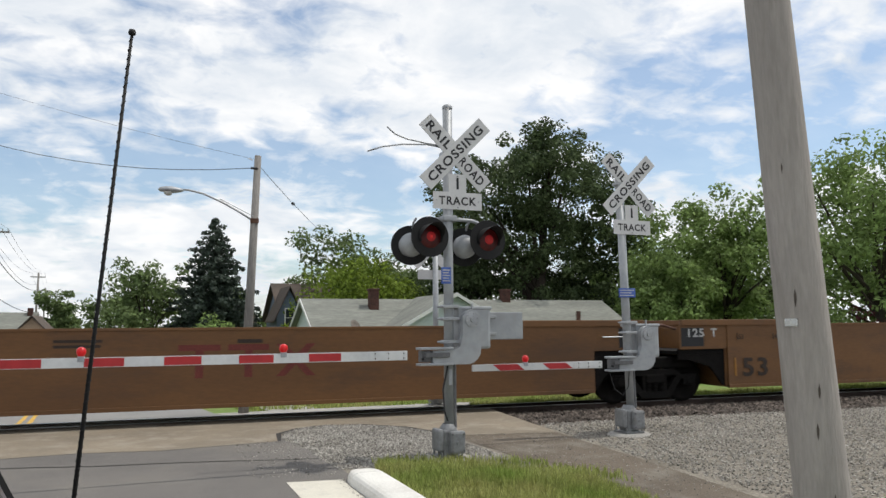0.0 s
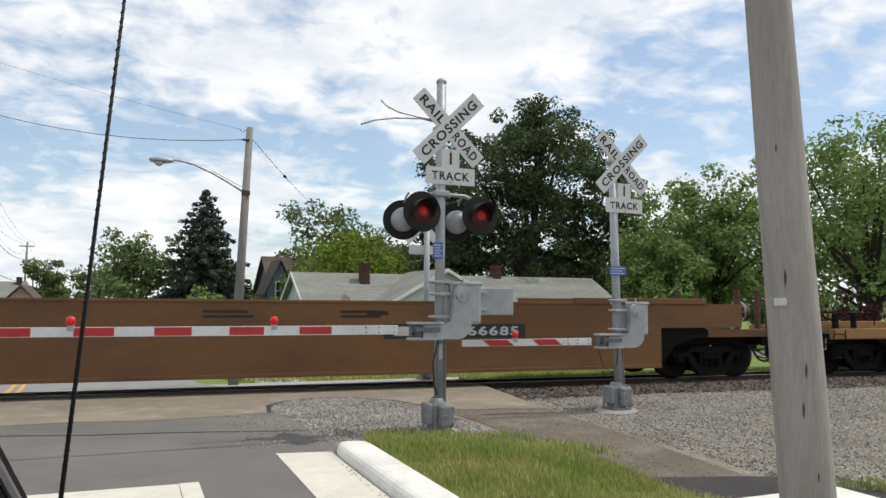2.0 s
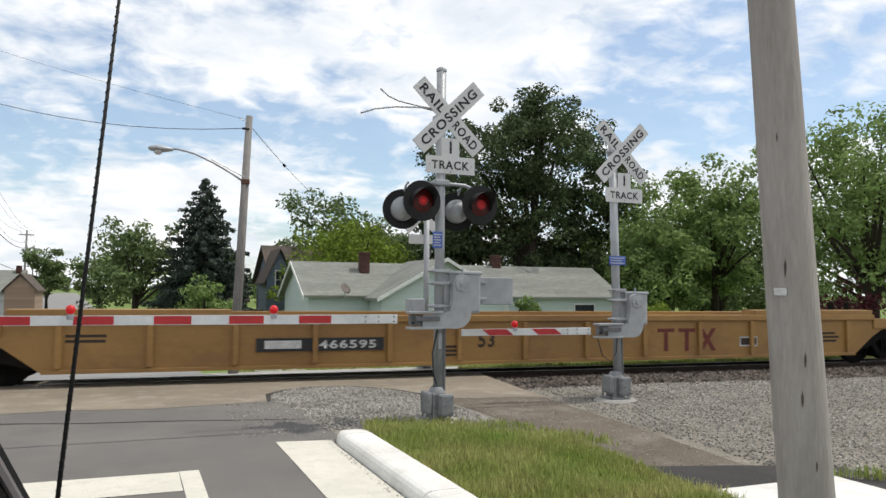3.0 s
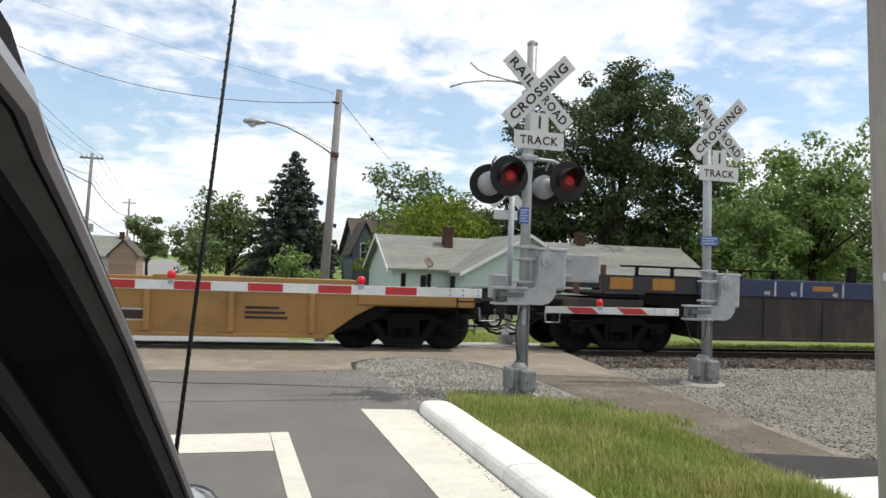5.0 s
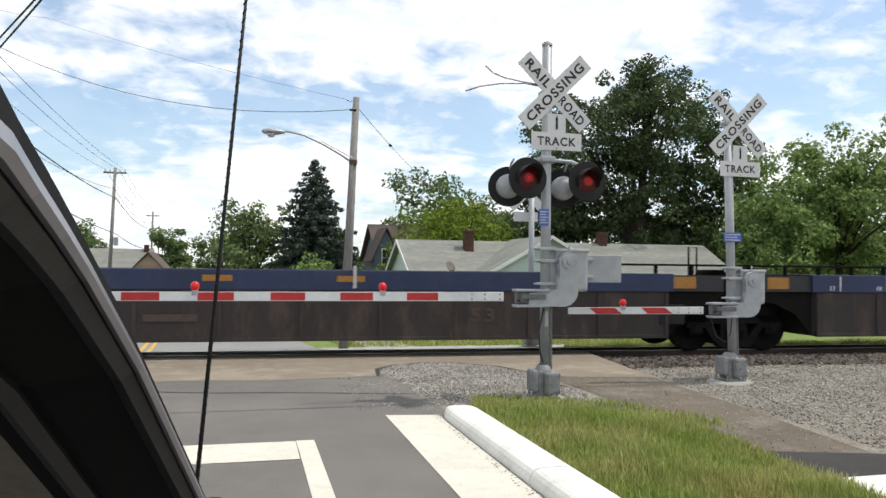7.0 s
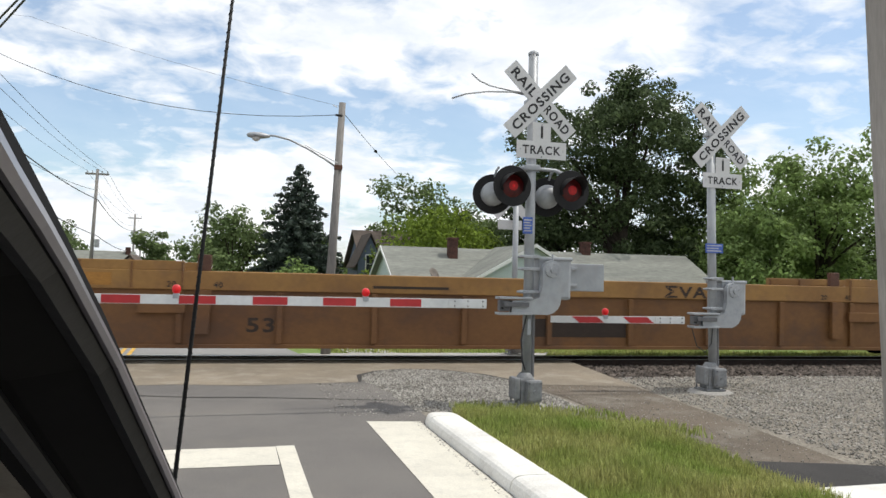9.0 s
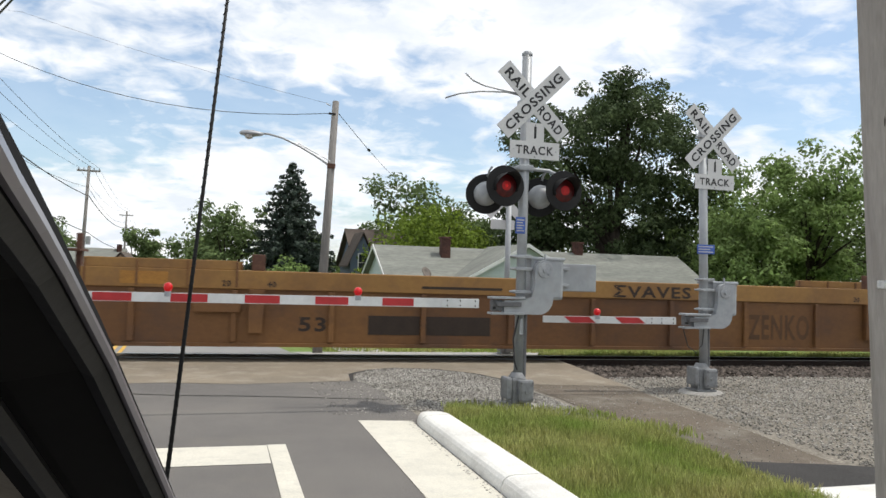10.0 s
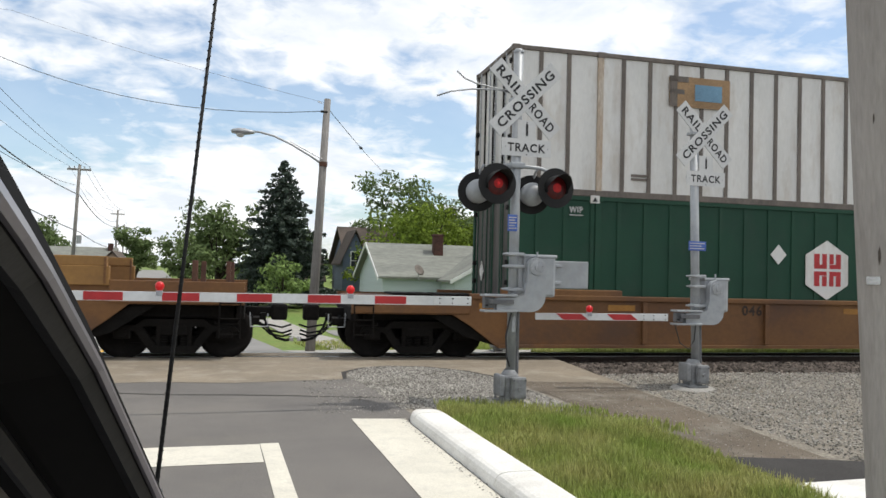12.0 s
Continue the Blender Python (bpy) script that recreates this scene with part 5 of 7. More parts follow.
                part("walkway_post", add_box(BM(), xx - 0.03, xx + 0.03, 0.14, 0.2, z1 - 0.06, z1 + 0.17), STEELD, owner)
        n = 12
        for k in range(n + 1):
            xx = a + 0.05 + k * (b - a - 0.1) / n
            part("side_rib", add_box(BM(), xx - 0.035, xx + 0.035, -0.028, -0.001, z0 + 0.03, zu - 0.03, 0.006), skin, owner)
        part("top_chord", add_box(BM(), a - 0.1, b + 0.1, -0.035, 0.055, zu - 0.01, z1 + 0.01, 0.012), NAVY, owner, "navy blue top chord")
        part("top_chord", add_box(BM(), a - 0.1, b + 0.1, WIDE - 0.055, WIDE + 0.035, zu - 0.01, z1 + 0.01, 0.012), NAVY, owner)


def ribbed_well(owner, xa, xb, z0, z1, skin, chord, chord_h, ribs, end_a, end_b, raised):
    """A well with ribbed sides, rising in a slope to the ends over the bogies. end_a, end_b: True at a coupler end."""
    ea, eb = (xa - 1.35, xb + 1.35)
    ea = ea if end_a else xa + 0.25
    eb = eb if end_b else xb - 0.25
    zt = z1 - chord_h
    zo = max(zt - 0.32, 0.86)
    out = [(xa + 1.55, z0), (xb - 1.55, z0), (xb - 0.98, z0 + 0.42), (xb - 0.62, zo), (eb, zo), (eb, zt + 0.02), (ea, zt + 0.02), (ea, zo), (xa + 0.62, zo), (xa + 0.98, z0 + 0.42)]
    for y in (0.03, WIDE - 0.09):
        plate(owner, "well_side", out, y, 0.06, skin)
    ca, cb = (xa + 0.95, xb - 0.95)
    for y in (-0.03, WIDE - 0.09):
        part("top_chord", add_box(BM(), ca, cb, y, y + 0.12, zt, z1, 0.015), chord, owner, "square top chord")
        part("end_sill", add_box(BM(), ea, ca, y + 0.02, y + 0.10, zo + 0.02, min(zt + 0.10, z1 - 0.1), 0.012), skin, owner)
        part("end_sill", add_box(BM(), cb, eb, y + 0.02, y + 0.10, zo + 0.02, min(zt + 0.10, z1 - 0.1), 0.012), skin, owner)
    part("side_sill", add_box(BM(), xa + 1.55, xb - 1.55, -0.012, 0.06, z0 - 0.012, z0 + 0.055, 0.006), skin, owner)
    n = int((xb - xa - 3.6) / ribs)
    for k in range(n + 1):
        xx = xa + 1.8 + k * (xb - xa - 3.6) / n
        part("side_rib", add_box(BM(), xx - 0.05, xx + 0.05, -0.045, 0.028, z0 + 0.08, zt - 0.02, 0.012), skin, owner)
    part("well_floor", add_box(BM(), xa + 1.6, xb - 1.6, 0.095, WIDE - 0.095, z0 + 0.0, z0 + 0.05), skin, owner)
    for x0, x1 in ((ea, xa + 1.5), (xb - 1.5, eb)):
        part("end_deck", add_box(BM(), x0, x1, 0.095, WIDE - 0.095, zo + 0.02, zo + 0.08, 0.01), RUST if raised else STEELD, owner)
    for bx in (xa + 1.5, xb - 1.5):
        part("bulkhead", add_box(BM(), bx - 0.03, bx + 0.03, 0.095, WIDE - 0.095, z0 + 0.05, zt), skin, owner)
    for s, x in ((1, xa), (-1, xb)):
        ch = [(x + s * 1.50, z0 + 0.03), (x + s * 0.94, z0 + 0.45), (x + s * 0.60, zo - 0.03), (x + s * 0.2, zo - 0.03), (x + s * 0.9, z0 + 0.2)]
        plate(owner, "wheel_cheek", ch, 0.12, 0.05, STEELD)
    if raised:
        for x0, x1 in ((xa + 1.0, xa + 3.6), (xb - 3.6, xb - 1.0)):
            for y in (-0.02, WIDE - 0.12):
                part("raised_box", add_box(BM(), x0, x1, y, y + 0.14, z1, z1 + 0.17, 0.012), chord, owner, "raised guide rail")
                for k in range(4):
                    xx = x0 + 0.02 + k * (x1 - x0 - 0.04) / 3
                    part("guide_web", add_box(BM(), xx - 0.02, xx + 0.02, y - 0.025, y + 0.0, zt + 0.03, z1 + 0.15), skin, owner)
        for x in (xa + 3.95, xb - 3.95):
            part("chain_post", add_box(BM(), x - 0.12, x + 0.12, 0.0, 0.10, z1, z1 + 0.30, 0.02), RUST, owner, "rusty lashing bracket")
            part("hanging_bracket", add_prism(BM(), [(x - 0.14, z0 + 0.25), (x + 0.10, z0 + 0.25), (x + 0.14, zt), (x - 0.14, zt)], -0.10, -0.002), skin, owner)
            part("tool_box", add_box(BM(), x + (0.3 if x > (xa + xb) / 2 else -1.1), x + (1.1 if x > (xa + xb) / 2 else -0.3), -0.08, -0.002, zt - 0.42, zt - 0.22, 0.01), skin, owner)


def stencil(owner, words, x, z, h, material, y=-0.012, width=None):
    return writing("stencil", words, h, material, owner, pose(x, y, z), width)


def bars(owner, x0, x1, z, h, material, n=1, gap=0.03, y=-0.008):
    """Unreadable lines as plain bars."""
    r = random.Random(int(abs(x0 * 91 + z * 17)))
    for k in range(n):
        e = x1 - r.uniform(0, 0.25) * (x1 - x0)
        part("text_bar", add_box(BM(), x0, e, y - 0.002, y, z - k * (h + gap) - h, z - k * (h + gap)), material, owner)


# first: brown three-unit articulated well wagon (bogies at -16.2, 4.77, 25.75, 46.65)
Q = -16.2
w1 = on_train("well_wagon", "brown articulated well wagon with smooth sides, empty", "wagon", Q)
J = [0.0, 20.97, 41.95, 62.85]
for k in range(3):
    flush_well(w1, J[k], J[k + 1], 0.30, 1.71, BROWN, k == 0, k == 2, "brown")
for k, x in enumerate(J):
    bogie(w1, x - (0.10 if k == 3 else 0.0))
for k in (1, 2):
    x = J[k]
    stencil(w1, "125", x + 0.93 - 0.05, 1.52, 0.19, WHITEST, 0.012, 0.42)
    stencil(w1, "T", x + 1.40 - 0.05, 1.52, 0.19, WHITEST, 0.012)
    stencil(w1, "53", x + 2.42, 0.74, 0.42, STENCIL, -0.018, 0.70)
    part("yellow_mark", add_box(BM(), x + 1.86, x + 1.9, -0.02, -0.016, 0.55, 0.95), REFLECT, w1)
    for dx, s in ((1.95, "53"), (2.95, "48"), (3.55, "45")):
        stencil(w1, s, x + dx + 0.12, 1.42, 0.10, STENCIL, -0.018)
        part("position_mark", add_box(BM(), x + dx, x + dx + 0.025, -0.02, -0.016, 1.36, 1.50), STENCIL, w1)
    part("brake_valve", add_box(BM(), x - 0.35, x + 0.25, 0.5, 1.1, 1.1, 1.55, 0.06), RUST, w1)
    part("brake_pipe", add_path(BM(), [(x - 0.45, 0.3, 1.2), (x - 0.15, 0.28, 1.62), (x + 0.2, 0.3, 1.7), (x + 0.55, 0.3, 1.6)], 0.03, 8), RUST, w1, "", True)
    part("coil_pipe", add_path(BM(), [(x - 0.55, 0.2, 1.2), (x - 0.5, 0.2, 1.5), (x - 0.35, 0.2, 1.68), (x - 0.1, 0.2, 1.62)], 0.022, 8), GALV, w1, "", True)
    part("articulation_casting", add_box(BM(), x - 0.45, x + 0.45, 1.0, 1.84, 0.8, 1.15, 0.05), STEELD, w1)
    for dx in (-0.75, 0.62):
        part("guide_post", add_box(BM(), x + dx, x + dx + 0.08, 2.4, 2.5, 1.1, 2.05, 0.01), RUST, w1)
    part("handrail", add_path(BM(), [(x - 1.5, -0.03, 1.45), (x - 0.8, -0.03, 1.45)], 0.014, 6), GALV, w1)
    ladder(w1, x - 0.95, -0.02, 0.75, 1.75)
# large faded initials as plain dark red strokes
for x, kind in ((11.35, 0), (12.2, 0), (13.05, 1), (32.25, 0), (33.1, 0), (33.95, 1)):
    if kind == 0:
        part("faded_stroke", add_box(BM(), x - 0.36, x + 0.36, -0.004, -0.001, 1.30, 1.41), REDST, w1)
        part("faded_stroke", add_box(BM(), x - 0.07, x + 0.07, -0.004, -0.001, 0.82, 1.30), REDST, w1)
    else:
        for s in (-1, 1):
            part("faded_stroke", add_prism(BM(), [(x - 0.36 * s, 1.41), (x - 0.2 * s, 1.41), (x + 0.36 * s, 0.82), (x + 0.2 * s, 0.82)], -0.004 - 0.001 * (s + 1), -0.001), REDST, w1)
numx = 40.2 + 16.2
part("number_panel", add_box(BM(), numx - 1.55, numx + 1.45, -0.008, -0.002, 0.98, 1.26), INK, w1, "black number panel")
stencil(w1, "766685", numx + 0.62, 1.12, 0.19, WHITEST, -0.012, 1.35)
bars(w1, numx - 1.35, numx - 0.35, 1.21, 0.18, WHITEST, 1, y=-0.009)
for x in (9.0, 30.0, 38.0, 44.5, 51.5, 54.0):
    bars(w1, x, x + 0.9, 1.52, 0.05, STENCIL, 2, 0.04, -0.003)
    bars(w1, x + 3.0, x + 3.5, 1.5, 0.07, STENCIL, 1, 0.04, -0.003)
brake_stand(w1, J[3] + 1.36, 1.5, GALV)
container_posts(w1, J[3] + 0.62, 1.08, 0.95, RUST)
coupler(w1, J[3] + 1.3, 1)
ladder(w1, J[3] + 1.2, -0.02, 0.4, 1.2)

# second and third: yellow single well wagons
for Q, num, x_num in ((51.18, "466595", 6.3), (76.5, "467572", 6.1)):
    w = on_train("well_wagon", "yellow ribbed single well wagon, empty, with a low side", "wagon", Q)
    ribbed_well(w, 0, 20.9, 0.25, 1.22, YELLOW, YELLOW, 0.13, 1.38, True, True, False)
    for x0, x1 in ((1.0, 4.6), (16.3, 19.9)):
        part("end_frame_box", add_box(BM(), x0, x1, -0.02, 0.4, 1.22, 1.33, 0.012), YELLOW, w)
    bogie(w, 0)
    bogie(w, 20.9)
    part("number_panel", add_box(BM(), x_num - 1.25, x_num + 1.15, -0.008, 0.026, 0.56, 0.80), INK, w, "black number panel")
    stencil(w, num, x_num + 0.45, 0.68, 0.16, WHITEST, -0.012, 1.1)
    bars(w, x_num - 1.1, x_num - 0.4, 0.76, 0.15, WHITEST, 1, y=-0.009)
    stencil(w, "53", x_num + 3.3, 0.72, 0.30, STENCIL, 0.022, 0.36)
    bars(w, x_num + 2.3, x_num + 2.8, 0.62, 0.05, STENCIL, 3, 0.03, 0.028)
    for x, kind in ((x_num + 7.6, 0), (x_num + 8.15, 0), (x_num + 8.7, 1)):
        if kind == 0:
            part("faded_stroke", add_box(BM(), x - 0.22, x + 0.22, 0.022, 0.028, 0.84, 0.92), REDST, w)
            part("faded_stroke", add_box(BM(), x - 0.05, x + 0.05, 0.022, 0.028, 0.42, 0.84), REDST, w)
        else:
            for s in (-1, 1):
                part("faded_stroke", add_prism(BM(), [(x - 0.24 * s, 0.92), (x - 0.12 * s, 0.92), (x + 0.24 * s, 0.42), (x + 0.12 * s, 0.42)], 0.022 - 0.001 * (s + 1), 0.028), REDST, w)
    lp = part("data_panel", add_box(BM(), x_num + 9.6, x_num + 10.1, 0.02, 0.028, 0.5, 0.72), WHITEST, w, "white data panel")
    part("data_panel_field", add_box(BM(), x_num + 9.63, x_num + 10.07, 0.016, 0.0195, 0.53, 0.69), STENCIL, lp)
    bars(w, x_num + 11.8, x_num + 12.6, 0.8, 0.05, STENCIL, 3, 0.04, 0.028)
    bars(w, 1.9, 2.7, 0.9, 0.05, STENCIL, 2, 0.04, 0.028)
    for s, x in ((-1, -1.35), (1, 22.25)):
        coupler(w, x, s)
        container_posts(w, x - s * 0.7 - 0.3, 0.92, 0.55, STEELD)
        ladder(w, x - 0.18 - s * 0.2, -0.02, 0.35, 1.1)
    brake_stand(w, -0.9, 1.5, STEELD)
    part("walkway", add_box(BM(), 20.1, 22.2, 0.2, WIDE - 0.2, 1.02, 1.06), STEELD, w)
    part("hand_rail", add_path(BM(), [(-1.2, 0.1, 1.05), (-1.2, 0.1, 1.5), (0.1, 0.1, 1.5), (0.1, 0.1, 1.2)], 0.018, 6), STEELD, w)

# fourth: dark three-unit wagon with a navy chord (bogies at 101.95, 123.0, 144.0, 165.0)
Q = 101.95
w4 = on_train("well_wagon", "grimy dark articulated well wagon with a navy blue top chord, empty", "wagon", Q)
J = [0.0, 21.02, 42.03, 63.05]
for k in range(3):
    flush_well(w4, J[k], J[k + 1], 0.33, 1.62, DARKW, k == 0, k == 2, "navy")
for x in J:
    bogie(w4, x)
for k in range(3):
    a = J[k]
    for dx, s in ((2.05, "53"), (3.2, "48"), (3.85, "45"), (4.9, "40")):
        part("position_mark", add_box(BM(), a + dx + 0.2, a + dx + 0.24, -0.042, -0.038, 1.29, 1.60), WHITEST, w4)
        stencil(w4, s, a + dx + 0.02, 1.35, 0.10, WHITEST, -0.042)
    bars(w4, a + 6.3, a + 7.1, 1.56, 0.035, WHITEST, 5, 0.018, -0.038)
    for dx in (4.35, 10.2, 12.6, 16.6):
        part("amber_reflector", add_box(BM(), a + dx, a + dx + 0.52, -0.042, -0.038, 1.42, 1.53), REFLECT, w4, "amber reflective strip")
    part("white_latch", add_box(BM(), a + 12.9, a + 12.96, -0.08, -0.037, 1.3, 1.72, 0.005), WHITEST, w4)
    stencil(w4, "53", a + 15.4, 0.80, 0.27, FADED, -0.032, 0.48)
    bars(w4, a + 9.2, a + 10.4, 0.82, 0.13, FADED, 1, 0.04, -0.032)
    part("tall_bracket", add_box(BM(), a + 5.3, a + 5.5, 0.0, 0.10, 1.6, 1.98, 0.02), STEELD, w4)
for k in (1, 2):
    x = J[k]
    part("loop_rail", add_path(BM(), [(x - 1.2, 0.1, 1.5), (x - 1.2, 0.1, 2.18), (x - 1.02, 0.1, 2.18), (x - 1.02, 0.1, 1.6)], 0.02, 6), STEELD, w4)
    part("valve_gear", add_box(BM(), x - 0.5, x + 0.35, 0.3, 1.1, 1.25, 1.72, 0.07), STEELD, w4)
    part("brake_pipe", add_path(BM(), [(x - 0.6, 0.3, 1.5), (x - 0.2, 0.25, 1.78), (x + 0.3, 0.3, 1.74), (x + 0.7, 0.3, 1.55)], 0.03, 8), STEELD, w4, "", True)
    part("step_box", add_box(BM(), x - 1.9, x - 1.35, -0.02, 0.03, 0.6, 1.0, 0.01), BLACK, w4)
for s, x in ((-1, -1.3), (1, J[3] + 1.3)):
    coupler(w4, x, s)
    container_posts(w4, x - s * 0.6 - 0.3, 1.2, 0.62, RUST if s < 0 else STEELD)
brake_stand(w4, -1.0, 1.65, RUST)

# fifth: rusty yellow three-unit wagon (bogies at 169.5, 190.5, 211.6, 232.75)
Q = 169.5
w5 = on_train("well_wagon", "rust-stained yellow articulated well wagon with heavy ribs, empty", "wagon", Q)
J = [0.0, 21.05, 42.15, 62.75]
for k in range(3):
    ribbed_well(w5, J[k], J[k + 1], 0.29, 1.66, ORANGE, CHORD, 0.34, 1.72, k == 0, k == 2, True)
for k, x in enumerate(J):
    bogie(w5, x + (0.12 if k == 3 else 0.0))
for k in range(3):
    a = J[k]
    stencil(w5, "53", a + (4.96, 4.96, 11.15)[k], 0.70, 0.27, STENCIL, 0.024, 0.5)
    bars(w5, a + 7.0, a + 8.9, 1.46, 0.05, STENCIL, 1, 0.03, -0.033)
    for dx, s in ((4.2, "40"), (3.4, "20"), (17.4, "40"), (16.8, "20")):
        stencil(w5, s, a + dx, 1.42, 0.11, STENCIL, -0.035)
    pa, pb = ((10.0, 12.2), (6.0, 8.4), (3.9, 4.8))[k]
    part("dark_patch", add_box(BM(), a + pa, a + pb, 0.022, 0.0285, 0.52, 0.88), STENCIL, w5, "dark painted-out panel")
    part("amber_panel", add_box(BM(), a + 1.6, a + 2.4, -0.036, -0.031, 1.38, 1.6), REFLECT, w5)
part("number_panel", add_box(BM(), J[2] + 5.85, J[2] + 7.2, 0.02, 0.028, 0.48, 0.82), INK, w5, "black number panel")
stencil(w5, "729257", J[2] + 6.53, 0.65, 0.19, WHITEST, 0.016, 1.1)
stencil(w5, "\u03a3VAVES", J[1] + 11.85, 1.47, 0.25, STENCIL, -0.036, 1.75)
stencil(w5, "\u03a3VAVES", J[0] + 13.9, 1.47, 0.25, STENCIL, -0.036, 1.75)
stencil(w5, "ZENKO", J[1] + 14.89, 0.78, 0.54, SCRAWL, 0.024, 1.5)
for k in (1, 2):
    x = J[k]
    part("valve_gear", add_box(BM(), x - 0.55, x + 0.3, 0.3, 1.1, 1.1, 1.55, 0.07), RUST, w5)
    part("brake_pipe", add_path(BM(), [(x - 0.6, 0.3, 1.2), (x - 0.2, 0.25, 1.66), (x + 0.3, 0.3, 1.7), (x + 0.7, 0.3, 1.5)], 0.03, 8), RUST, w5, "", True)
    for dx in (-1.1, -0.35, 0.75):
        part("guide_post", add_box(BM(), x + dx, x + dx + 0.1, 0.5, 0.6, 1.0, 2.15 + 0.1 * (dx > 0), 0.01), RUST, w5, "rusty upright guide")
    part("walkway", add_box(BM(), x - 0.6, x + 0.9, 0.15, 0.8, 1.92, 1.96), RUST, w5)
    for dx, za, zb, w in ((-0.78, 0.95, 1.50, 0.16), (0.42, 1.0, 1.62, 0.22), (0.15, 0.92, 1.28, 0.12), (-0.2, 1.5, 1.86, 0.2)):
        part("side_bracket", add_box(BM(), x + dx, x + dx + w, 0.04, 0.24, za, zb, 0.02), RUST, w5)
    part("brake_rod", add_path(BM(), [(x - 1.0, 0.08, 1.05), (x - 0.3, 0.06, 1.12), (x + 0.2, 0.06, 1.42), (x + 0.8, 0.08, 1.50)], 0.022, 6), RUST, w5)
    part("reservoir", add_lathe(BM(), [(0.0, -0.34), (0.10, -0.33), (0.14, -0.27), (0.14, 0.27), (0.10, 0.33), (0.0, 0.34)], pose(x + 0.1, 0.36, 1.62, 0, 90, 0), 16), RUST, w5, "rusty air tank", True)
    ladder(w5, x - 0.9, 0.0, 0.7, 1.4, material=RUST)
for s, x in ((-1, -1.35), (1, J[3] + 1.35)):
    coupler(w5, x, s)
    container_posts(w5, x - s * 0.6 - 0.3, 1.0, 0.8 if s > 0 else 0.6, RUST)
    ladder(w5, x - 0.18 - s * 0.25, -0.02, 0.4, 1.1)

# sixth: loaded well wagon with two stacked containers
Q = 236.9
w6 = on_train("well_wagon", "rusty yellow well wagon carrying two stacked containers", "wagon", Q)
ribbed_well(w6, 0, 21.0, 0.25, 1.30, ORANGE, ORANGE, 0.10, 2.6, True, False, False)
bogie(w6, 0)
bogie(w6, 21.0)
coupler(w6, -1.35, -1)
ladder(w6, -1.3, -0.02, 0.4, 1.1)
part("end_platform", add_box(BM(), -1.3, 0.9, 0.1, WIDE - 0.1, 1.12, 1.18, 0.01), RUST, w6)
part("platform_hump", add_lathe(BM(), [(0.3, 0), (0.28, 0.06), (0.12, 0.08), (0.1, 0.0)], pose(0.2, 1.0, 1.18), 16), RUST, w6)
for x in (-0.55, 0.35):
    part("grating", add_box(BM(), x, x + 0.8, 0.2, 1.2, 1.24, 1.28, 0.004), STEELD, w6)
for x in (1.15, 3.9, 9.6):
    part("amber_panel", add_box(BM(), x, x + 0.6, 0.02, 0.027, 1.0, 1.12), REFLECT, w6)
stencil(w6, "0466", 7.35, 1.05, 0.22, STENCIL, 0.02, 0.66)
part("raised_corner", add_box(BM(), 1.6, 4.2, 0.0, 0.12, 1.28, 1.42, 0.02), ORANGE, w6)
Q_BOX = 238.66


